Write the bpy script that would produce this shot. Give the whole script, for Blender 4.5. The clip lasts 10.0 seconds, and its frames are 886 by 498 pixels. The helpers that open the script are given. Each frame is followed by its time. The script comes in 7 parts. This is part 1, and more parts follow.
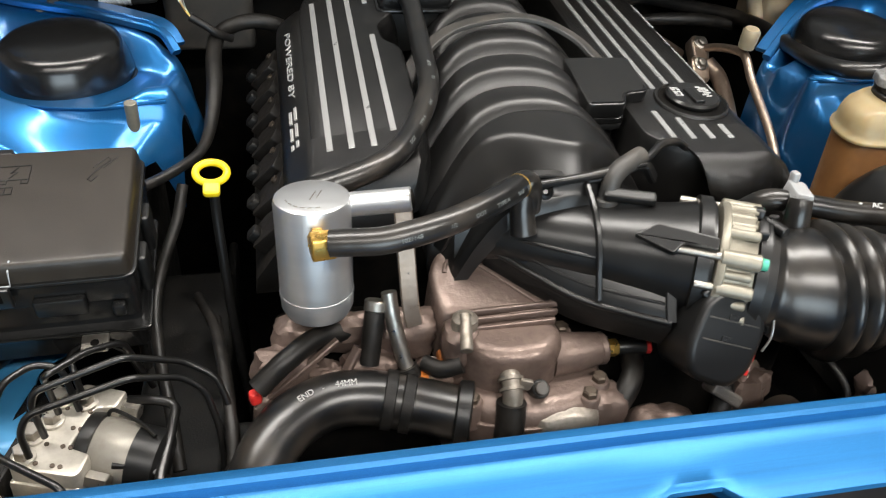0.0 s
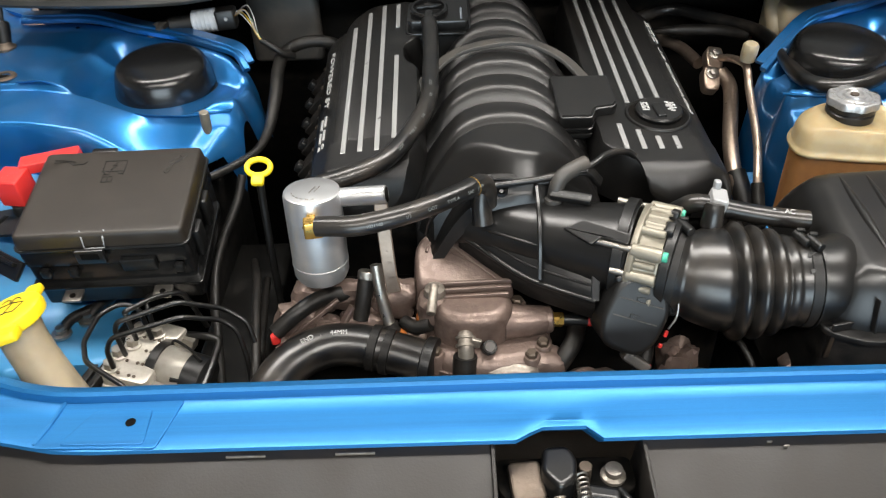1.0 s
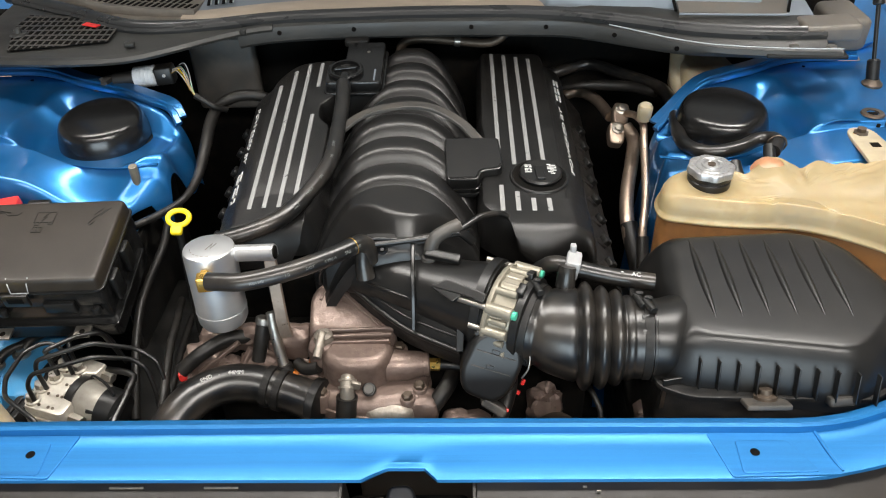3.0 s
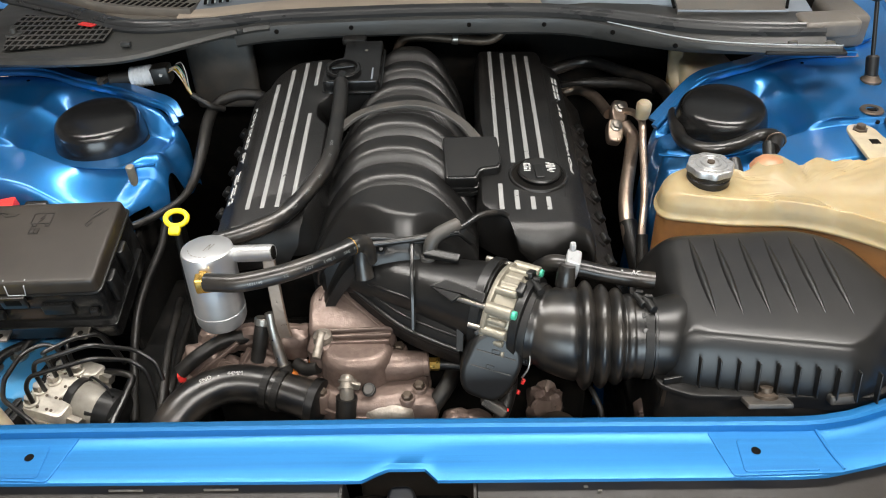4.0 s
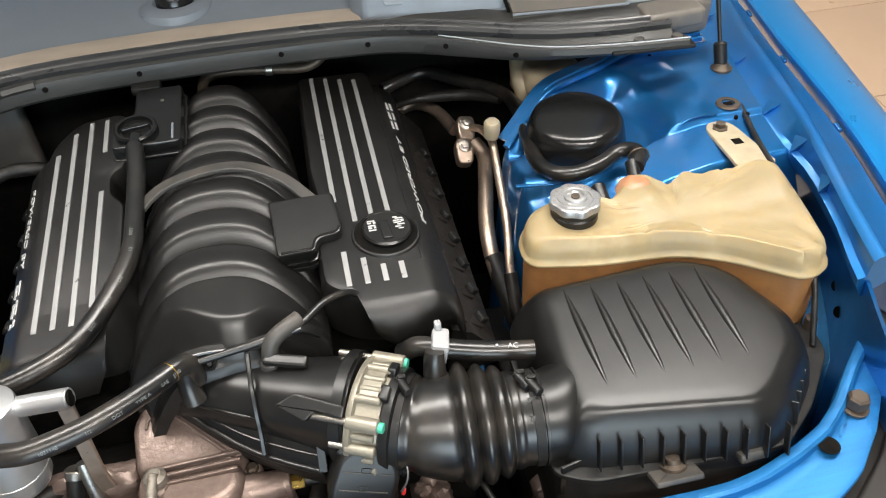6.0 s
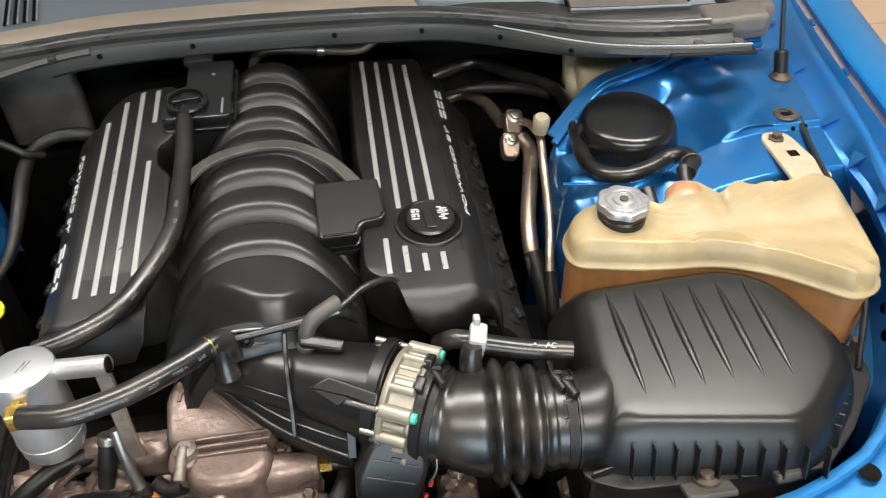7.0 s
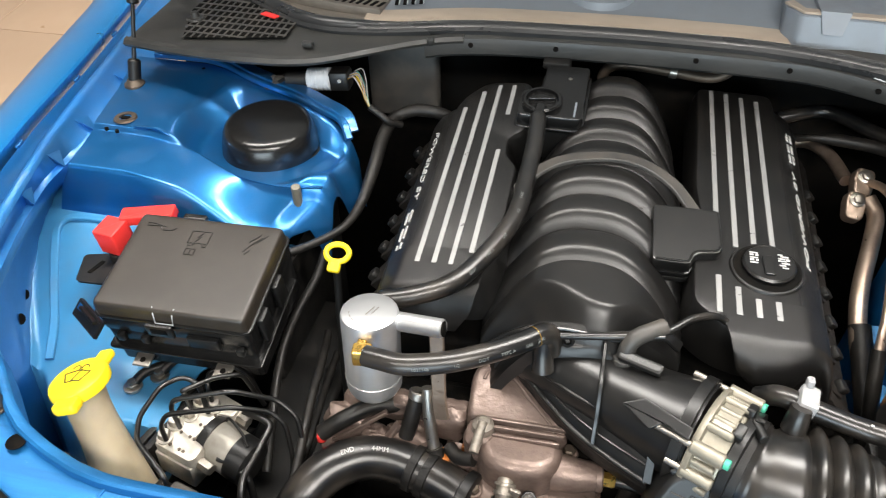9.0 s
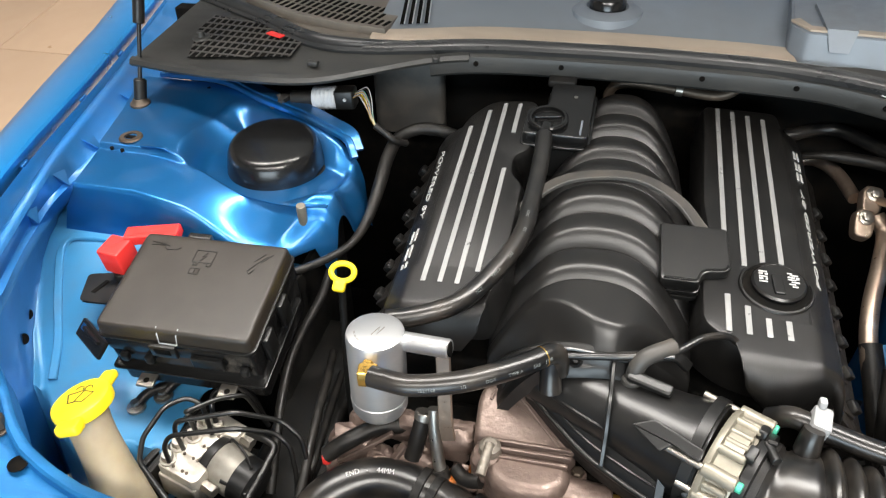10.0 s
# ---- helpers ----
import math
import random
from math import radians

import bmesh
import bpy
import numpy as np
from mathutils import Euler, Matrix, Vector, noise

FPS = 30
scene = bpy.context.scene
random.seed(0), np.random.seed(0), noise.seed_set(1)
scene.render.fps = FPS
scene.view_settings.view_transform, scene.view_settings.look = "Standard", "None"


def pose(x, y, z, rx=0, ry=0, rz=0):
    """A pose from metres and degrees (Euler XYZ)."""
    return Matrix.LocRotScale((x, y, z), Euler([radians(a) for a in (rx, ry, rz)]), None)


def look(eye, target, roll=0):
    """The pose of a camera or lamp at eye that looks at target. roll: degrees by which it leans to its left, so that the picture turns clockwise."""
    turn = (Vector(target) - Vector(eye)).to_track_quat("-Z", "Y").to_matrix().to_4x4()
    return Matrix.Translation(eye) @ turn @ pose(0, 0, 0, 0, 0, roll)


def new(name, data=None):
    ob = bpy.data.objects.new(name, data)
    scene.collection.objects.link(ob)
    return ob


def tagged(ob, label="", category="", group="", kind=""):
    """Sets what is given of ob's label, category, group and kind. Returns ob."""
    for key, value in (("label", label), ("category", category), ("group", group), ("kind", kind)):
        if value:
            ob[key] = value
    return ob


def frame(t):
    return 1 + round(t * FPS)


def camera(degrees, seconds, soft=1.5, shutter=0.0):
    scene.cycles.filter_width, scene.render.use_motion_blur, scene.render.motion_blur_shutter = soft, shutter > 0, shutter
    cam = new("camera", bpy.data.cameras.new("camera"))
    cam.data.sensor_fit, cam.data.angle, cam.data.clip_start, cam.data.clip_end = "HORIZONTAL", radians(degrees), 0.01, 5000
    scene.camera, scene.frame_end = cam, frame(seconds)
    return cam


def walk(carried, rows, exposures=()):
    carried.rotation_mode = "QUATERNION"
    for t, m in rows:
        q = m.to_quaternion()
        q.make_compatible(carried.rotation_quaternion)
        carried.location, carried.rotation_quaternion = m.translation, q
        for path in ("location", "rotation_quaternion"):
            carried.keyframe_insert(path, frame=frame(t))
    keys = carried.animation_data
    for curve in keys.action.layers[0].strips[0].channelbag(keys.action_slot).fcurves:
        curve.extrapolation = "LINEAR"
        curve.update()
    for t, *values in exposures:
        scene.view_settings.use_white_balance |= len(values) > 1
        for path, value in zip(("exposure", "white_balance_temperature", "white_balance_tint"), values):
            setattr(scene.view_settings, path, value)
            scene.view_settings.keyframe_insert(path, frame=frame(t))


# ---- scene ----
# The car stands nose-down by a few degrees: all its numbers are given in its own frame and set down through CAR.
CAR = pose(0, -0.05, 0.0, -6, 0, 0)
cam = camera(59.5, 10.0, soft=1.1, shutter=0.4)
PATH = [
    (0, (-0.265, -0.356, 1.33), (0.096, 1.253, 0.198), 3.2),
    (0.5, (-0.178, -0.414, 1.385), (0.027, 1.201, 0.224), 1.8),
    (1, (-0.092, -0.541, 1.459), (-0.102, 1.071, 0.276), -1.9),
    (1.5, (0.01, -0.571, 1.533), (-0.092, 1.065, 0.388), -3.5),
    (2, (0.087, -0.579, 1.556), (0.008, 1.07, 0.428), -2.1),
    (2.5, (0.094, -0.587, 1.572), (0.033, 1.041, 0.412), -1.8),
    (4, (0.092, -0.582, 1.574), (0.038, 1.029, 0.391), -2.1),
    (4.5, (0.116, -0.559, 1.575), (0.097, 1.051, 0.389), -2.6),
    (5, (0.183, -0.483, 1.568), (0.31, 1.104, 0.357), -2.9),
    (5.5, (0.158, -0.395, 1.587), (0.431, 1.145, 0.341), -3.7),
    (7, (0.123, -0.352, 1.586), (0.318, 1.164, 0.297), -1.2),
    (7.5, (0.093, -0.353, 1.59), (0.119, 1.181, 0.307), -1.1),
    (8, (0.052, -0.359, 1.598), (-0.103, 1.175, 0.324), -0.8),
    (8.5, (0.013, -0.366, 1.596), (-0.27, 1.16, 0.334), -0.7),
    (9, (-0.009, -0.37, 1.595), (-0.382, 1.141, 0.339), -1.1),
    (9.5, (-0.014, -0.371, 1.594), (-0.417, 1.136, 0.342), -1.5),
    (10, (-0.013, -0.364, 1.592), (-0.402, 1.172, 0.372), -1.4),
]
walk(cam, [(t, CAR @ look(eye, target, roll)) for t, eye, target, roll in PATH], exposures=[(0, -0.46), (2.5, -0.44), (5.5, -0.36), (10, -0.14)])

# ---- light: daylight through the workshop's open door behind the camera, and its ceiling lamps ----
world = bpy.data.worlds.new("sky")
scene.world = world
world.use_nodes = True
wn = world.node_tree
sky = wn.nodes.new("ShaderNodeTexSky")
sky.sky_type, sky.sun_disc = "NISHITA", False
sky.sun_elevation, sky.sun_rotation = radians(50), radians(150)
wn.links.new(sky.outputs[0], wn.nodes["Background"].inputs[0])
wn.nodes["Background"].inputs[1].default_value = 0.1


def area_lamp(name, m, sx, sy, watts, colour):
    la = bpy.data.lights.new(name, "AREA")
    la.shape, la.size, la.size_y, la.energy, la.color = "RECTANGLE", sx, sy, watts, colour
    ob = new(name, la)
    ob.matrix_world = m
    return ob


area_lamp("door_daylight", look((0, -4.9, 1.7), (0, 0, 1.2)), 3.6, 2.0, 225, (0.76, 0.91, 1.0))
LAMPS = [(-0.95, -1.6, 46), (0.95, -1.6, 122), (-0.95, 0.9, 90), (0.95, 0.9, 106), (-0.95, 3.2, 98), (0.95, 3.2, 98)]
for lx, ly, watts in LAMPS:
    area_lamp("ceiling_lamp_light", pose(lx, ly, 3.27), 1.75, 0.45, watts, (1.0, 0.955, 0.90))

# ---- materials ----
def material(name, colour, rough=0.5, metal=0.0, vary=0.12, scale=6.0, grain=0.15, grain_scale=400.0, dirt=0.0,
             dirt_colour=(0.16, 0.13, 0.10), coat=0.0, stretch=(1, 1, 1), rough_vary=0.12, spec=0.5, trans=0.0, sss=0.0, flake=0.0, coat_rough=0.12):
    m = bpy.data.materials.new(name)
    m.use_nodes = True
    nt = m.node_tree
    n, l = nt.nodes, nt.links
    bs = n["Principled BSDF"]

    def tex(sc, detail=4.0):
        t = n.new("ShaderNodeTexNoise")
        t.inputs["Scale"].default_value, t.inputs["Detail"].default_value = sc, detail
        l.new(mp.outputs[0], t.inputs["Vector"])
        return t.outputs["Fac"]

    def ramp(fac, lo, hi, a=0.3, b=0.7):
        r = n.new("ShaderNodeMapRange")
        l.new(fac, r.inputs[0])
        for i, v in enumerate((a, b, lo, hi)):
            r.inputs[i + 1].default_value = v
        return r.outputs[0]

    def mix(fac, a, b, mode="MIX"):
        x = n.new("ShaderNodeMix")
        x.data_type, x.blend_type = "RGBA", mode
        for sock, v in ((x.inputs[0], fac), (x.inputs[6], a), (x.inputs[7], b)):
            if hasattr(v, "links"):
                l.new(v, sock)
            else:
                sock.default_value = v
        return x.outputs[2]

    co = n.new("ShaderNodeTexCoord")
    mp = n.new("ShaderNodeMapping")
    mp.inputs["Scale"].default_value = stretch
    l.new(co.outputs["Object"], mp.inputs["Vector"])
    big, mid, fine = tex(scale), tex(scale * 7), tex(grain_scale, 2.0)
    c = (*colour, 1)
    dark = (*[v * (1 - vary) for v in colour], 1)
    lite = (*[min(1, v * (1 + vary)) for v in colour], 1)
    col = mix(ramp(big, 0, 1), dark, lite)
    col = mix(ramp(mid, 0, 0.5), col, c)
    if flake:
        v = n.new("ShaderNodeTexVoronoi")
        v.inputs["Scale"].default_value = 2500
        l.new(co.outputs["Object"], v.inputs["Vector"])
        col = mix(ramp(v.outputs["Color"], 0, flake, 0.4, 1.0), col, (*[min(1, x * 1.8 + 0.02) for x in colour], 1))
    if dirt:
        d = n.new("ShaderNodeMath")
        d.operation = "MULTIPLY"
        l.new(ramp(mid, 0, 1, 0.42, 0.75), d.inputs[0])
        l.new(ramp(big, 0.25, dirt, 0.35, 0.7), d.inputs[1])
        col = mix(d.outputs[0], col, (*dirt_colour, 1))
    l.new(col, bs.inputs["Base Color"])
    l.new(ramp(mid, max(0.02, rough - rough_vary), min(1, rough + rough_vary), 0.25, 0.75), bs.inputs["Roughness"])
    bs.inputs["Metallic"].default_value = metal
    bs.inputs["Specular IOR Level"].default_value = spec
    bs.inputs["Coat Weight"].default_value = coat
    bs.inputs["Coat Roughness"].default_value = coat_rough
    bs.inputs["Transmission Weight"].default_value = trans
    if sss:
        bs.inputs["Subsurface Weight"].default_value = sss
        bs.inputs["Subsurface Radius"].default_value = (1.0, 0.7, 0.35)
        bs.inputs["Subsurface Scale"].default_value = 0.02
    if grain:
        b = n.new("ShaderNodeBump")
        b.inputs["Strength"].default_value, b.inputs["Distance"].default_value = grain, 0.001
        l.new(fine, b.inputs["Height"])
        l.new(b.outputs[0], bs.inputs["Normal"])
    return m


BLUE = material("blue_metallic_paint", (0.012, 0.156, 0.420), 0.36, 0.78, 0.14, 3, 0.05, 60, dirt=0.06, coat=0.70, flake=0.35, rough_vary=0.05, coat_rough=0.15)
BLUE_PANEL = material("blue_crossmember_paint", (0.012, 0.142, 0.365), 0.44, 0.55, 0.28, 70, 0.08, 60, coat=0.10, stretch=(0.012, 1, 1), flake=0.3, rough_vary=0.05, coat_rough=0.3)
BLUE_FLOOR = material("light_blue_floor_paint", (0.045, 0.235, 0.455), 0.45, 0.15, 0.10, 4, 0.08, 60, dirt=0.08, coat=0.2, rough_vary=0.08, coat_rough=0.3)
BLUE_GLOSS = material("blue_fender_paint", (0.012, 0.275, 0.73), 0.30, 0.6, 0.05, 2, 0.0, coat=0.7, flake=0.3, rough_vary=0.04)
BLACK = material("black_moulded_plastic", (0.0075, 0.0075, 0.0073), 0.36, 0, 0.25, 5, 0.0, 900, rough_vary=0.02, spec=0.45)
BLACK_SATIN = material("black_satin_plastic", (0.0058, 0.0057, 0.0056), 0.31, 0, 0.25, 5, 0.0, 1200, rough_vary=0.01, spec=0.58, dirt=0.03, dirt_colour=(0.026, 0.023, 0.019))
BLACK_DULL = material("black_dull_plastic", (0.006, 0.006, 0.0058), 0.5, 0, 0.3, 8, 0.3, 500, dirt=0.15, dirt_colour=(0.05, 0.042, 0.034), spec=0.3)
RUNNER = material("black_manifold_plastic", (0.0070, 0.0068, 0.0066), 0.35, 0, 0.25, 5, 0.0, 1500, rough_vary=0.015, spec=0.5, dirt=0.06, dirt_colour=(0.026, 0.023, 0.019))
AIRBOX = material("matte_black_filter_box_plastic", (0.0070, 0.0069, 0.0067), 0.34, 0, 0.2, 5, 0.0, 1500, rough_vary=0.01, spec=0.48, dirt=0.02, dirt_colour=(0.03, 0.027, 0.023))
BLACK_GLOSS = material("glossy_black_plastic", (0.0065, 0.0065, 0.0065), 0.24, 0, 0.2, 5, 0.0, 900, rough_vary=0.015, spec=0.55)
DUSTY = material("dusty_grey_plastic", (0.040, 0.038, 0.035), 0.5, 0, 0.2, 6, 0.2, 400, dirt=0.2)
# dark grey lid; its brown is a warm reflection put into the colour
GREY_LID = material("grey_lid_with_warm_reflection", (0.022, 0.0178, 0.0136), 0.36, 0, 0.12, 5, 0.25, 1100, dirt=0.06, dirt_colour=(0.06, 0.05, 0.04), spec=0.5, rough_vary=0.04)
COVER = material("black_crackle_cover", (0.0062, 0.0060, 0.0058), 0.31, 0, 0.2, 4, 0.35, 1500, dirt=0.10, dirt_colour=(0.028, 0.025, 0.021), spec=0.52, rough_vary=0.03)
COIL = material("dusty_brown_coil_plastic", (0.011, 0.0095, 0.0082), 0.5, 0, 0.3, 14, 0.3, 400, dirt=0.35, dirt_colour=(0.034, 0.028, 0.022), spec=0.35)
COIL_DARK = material("dark_rocker_cover", (0.010, 0.009, 0.008), 0.6, 0, 0.3, 14, 0.3, 300, dirt=0.3, dirt_colour=(0.03, 0.024, 0.018), spec=0.25)
RUBBER = material("black_rubber_hose", (0.0068, 0.0068, 0.0068), 0.30, 0, 0.25, 4, 0.0, 300, dirt=0.04, rough_vary=0.02, spec=0.6)
RUBBER_DULL = material("dull_rubber", (0.0075, 0.007, 0.0065), 0.46, 0, 0.3, 9, 0.2, 300, dirt=0.2, dirt_colour=(0.06, 0.05, 0.04), spec=0.35)
# greasy latch steel; elsewhere its near-black paints shade in holes, slots and gaps
DEEP = material("greasy_metal_and_shade_black", (0.0022, 0.0022, 0.002), 0.8, 0, 0.5, 9, 0.3, 150, dirt=0.05, dirt_colour=(0.04, 0.03, 0.022), spec=0.08)
ALLOY = material("brushed_aluminium", (0.60, 0.605, 0.61), 0.38, 0.85, 0.06, 8, 0.03, 200, stretch=(1, 1, 10), rough_vary=0.05)
CASTING = material("dusty_cast_aluminium", (0.175, 0.128, 0.108), 0.42, 0.45, 0.3, 14, 0.6, 220, dirt=0.6, dirt_colour=(0.090, 0.058, 0.044))
CASTING_PALE = material("pale_cast_aluminium", (0.28, 0.252, 0.215), 0.42, 0.6, 0.25, 22, 0.4, 260, dirt=0.85, dirt_colour=(0.09, 0.065, 0.05))
ABS_ALLOY = material("machined_modulator_alloy", (0.52, 0.49, 0.43), 0.40, 0.55, 0.12, 22, 0.2, 260, dirt=0.25, dirt_colour=(0.20, 0.16, 0.12))
MOTOR_CAN = material("plated_motor_can", (0.34, 0.32, 0.28), 0.42, 0.5, 0.12, 14, 0.1, 200, dirt=0.2)
CREAM = material("cream_machined_casting", (0.27, 0.25, 0.20), 0.45, 0.5, 0.12, 20, 0.2, 300, dirt=0.3)
STEEL = material("zinc_steel", (0.40, 0.375, 0.335), 0.36, 0.95, 0.2, 20, 0.2, 200, dirt=0.2)
PIPE = material("dull_aluminium_pipe", (0.40, 0.31, 0.245), 0.38, 0.85, 0.15, 16, 0.2, 200, dirt=0.1)
STRIPE = material("silver_painted_stripe", (0.40, 0.40, 0.395), 0.36, 0.5, 0.06, 12, 0.05)
BRASS = material("brass_fitting", (0.62, 0.38, 0.09), 0.3, 0.9, 0.2, 20, 0.1)
YELLOW = material("yellow_plastic", (0.90, 0.66, 0.015), 0.38, 0, 0.06, 12, 0.08, 300)
RED = material("red_plastic", (0.70, 0.035, 0.03), 0.4, 0, 0.1, 12, 0.1)
ORANGE = material("orange_seal", (0.34, 0.10, 0.012), 0.5, 0, 0.3, 12, 0.1, dirt=0.5)
STAIN = material("red_stained_tank", (0.36, 0.180, 0.095), 0.4, 0, 0.2, 20, 0.08, 80, sss=0.3)
RUST = material("brown_weathered_steel", (0.10, 0.078, 0.060), 0.5, 0.7, 0.3, 20, 0.3, 200, dirt=0.3)
WORDS = material("grey_raised_words", (0.45, 0.45, 0.44), 0.4, 0.2, 0.05, 20, 0)
WHITE = material("white_plastic", (0.33, 0.335, 0.34), 0.4, 0, 0.1, 20, 0.1)
PRINT = material("pale_print", (0.48, 0.48, 0.47), 0.5, 0, 0.05, 20, 0)
HOSE_PRINT = material("faded_hose_print", (0.15, 0.16, 0.155), 0.5, 0, 0.1, 20, 0)
INK = material("dark_ink", (0.03, 0.025, 0.01), 0.6, 0, 0.1, 20, 0)
GREEN = material("green_seal", (0.06, 0.40, 0.26), 0.4, 0, 0.1, 20, 0)
TANK = material("aged_translucent_tank", (0.31, 0.245, 0.135), 0.42, 0, 0.25, 9, 0.10, 80, dirt=0.5, dirt_colour=(0.27, 0.175, 0.07), sss=0.5, rough_vary=0.06, spec=0.4)
COOLANT = material("tank_with_coolant_behind", (0.20, 0.095, 0.033), 0.42, 0, 0.3, 9, 0.10, 80, dirt=0.45, dirt_colour=(0.12, 0.05, 0.022), sss=0.3, spec=0.35)
BOTTLE = material("washer_bottle_plastic", (0.40, 0.34, 0.235), 0.45, 0, 0.12, 7, 0.08, 80, dirt=0.3, sss=0.35)
CAP_METAL = material("stamped_cap_metal", (0.50, 0.50, 0.50), 0.40, 0.85, 0.15, 50, 0.2, 300, dirt=0.25, rough_vary=0.08)
COWL = material("weathered_cowl_plastic", (0.029, 0.0292, 0.028), 0.42, 0, 0.25, 4, 0.2, 500, dirt=0.35, dirt_colour=(0.08, 0.075, 0.067), stretch=(0.4, 1, 1), spec=0.35)
# grey plastic, with the blue light of the sky mixed into its colour
COWL_GREY = material("sky_tinted_scuttle_grey", (0.19, 0.215, 0.245), 0.42, 0, 0.15, 4, 0.15, 500, dirt=0.3, dirt_colour=(0.20, 0.205, 0.21))
# dusty plastic; the tan is a reflection on sloping edges, put into the colour
COWL_TAN = material("dusty_edge_with_tan_reflection", (0.40, 0.330, 0.262), 0.42, 0, 0.15, 5, 0.15, 400, dirt=0.4, dirt_colour=(0.17, 0.15, 0.13), stretch=(0.3, 1, 1))
VENT = material("dusty_brown_vent_plastic", (0.125, 0.112, 0.096), 0.45, 0, 0.2, 6, 0.2, 400, dirt=0.4, dirt_colour=(0.24, 0.20, 0.16))
SEAL = material("ribbed_rubber_seal", (0.024, 0.025, 0.026), 0.32, 0, 0.2, 5, 0.1, 300, stretch=(0.3, 1, 1))
FLOOR = material("tan_floor_tile", (0.39, 0.278, 0.190), 0.35, 0, 0.10, 1.2, 0.05, 60, rough_vary=0.1)
GROUT = material("tile_grout", (0.24, 0.185, 0.14), 0.8, 0, 0.1, 5, 0.3, 100)
LINER = material("hood_bounce_grey", (0.32, 0.315, 0.305), 0.9, 0, 0.1, 8, 0.2, 200)
WALL = material("painted_wall", (0.26, 0.25, 0.24), 0.8, 0, 0.05, 1, 0.1, 80)
# unseen ceiling, set dark to give reflections more contrast
CEILING = material("dark_painted_ceiling", (0.09, 0.088, 0.085), 0.8, 0, 0.05, 1, 0.1, 80)
FASCIA = material("dark_front_fascia", (0.013, 0.0112, 0.0095), 0.5, 0, 0.3, 3, 0.1, 400, dirt=0.25, dirt_colour=(0.035, 0.028, 0.022), rough_vary=0.08, spec=0.4)
TAPE = material("grey_tape", (0.42, 0.44, 0.46), 0.45, 0, 0.1, 30, 0.2, 300)
LAMP = bpy.data.materials.new("lamp_diffuser")
LAMP.use_nodes = True
LAMP.node_tree.nodes["Principled BSDF"].inputs["Emission Color"].default_value = (1, 0.95, 0.87, 1)
LAMP.node_tree.nodes["Principled BSDF"].inputs["Emission Strength"].default_value = 6


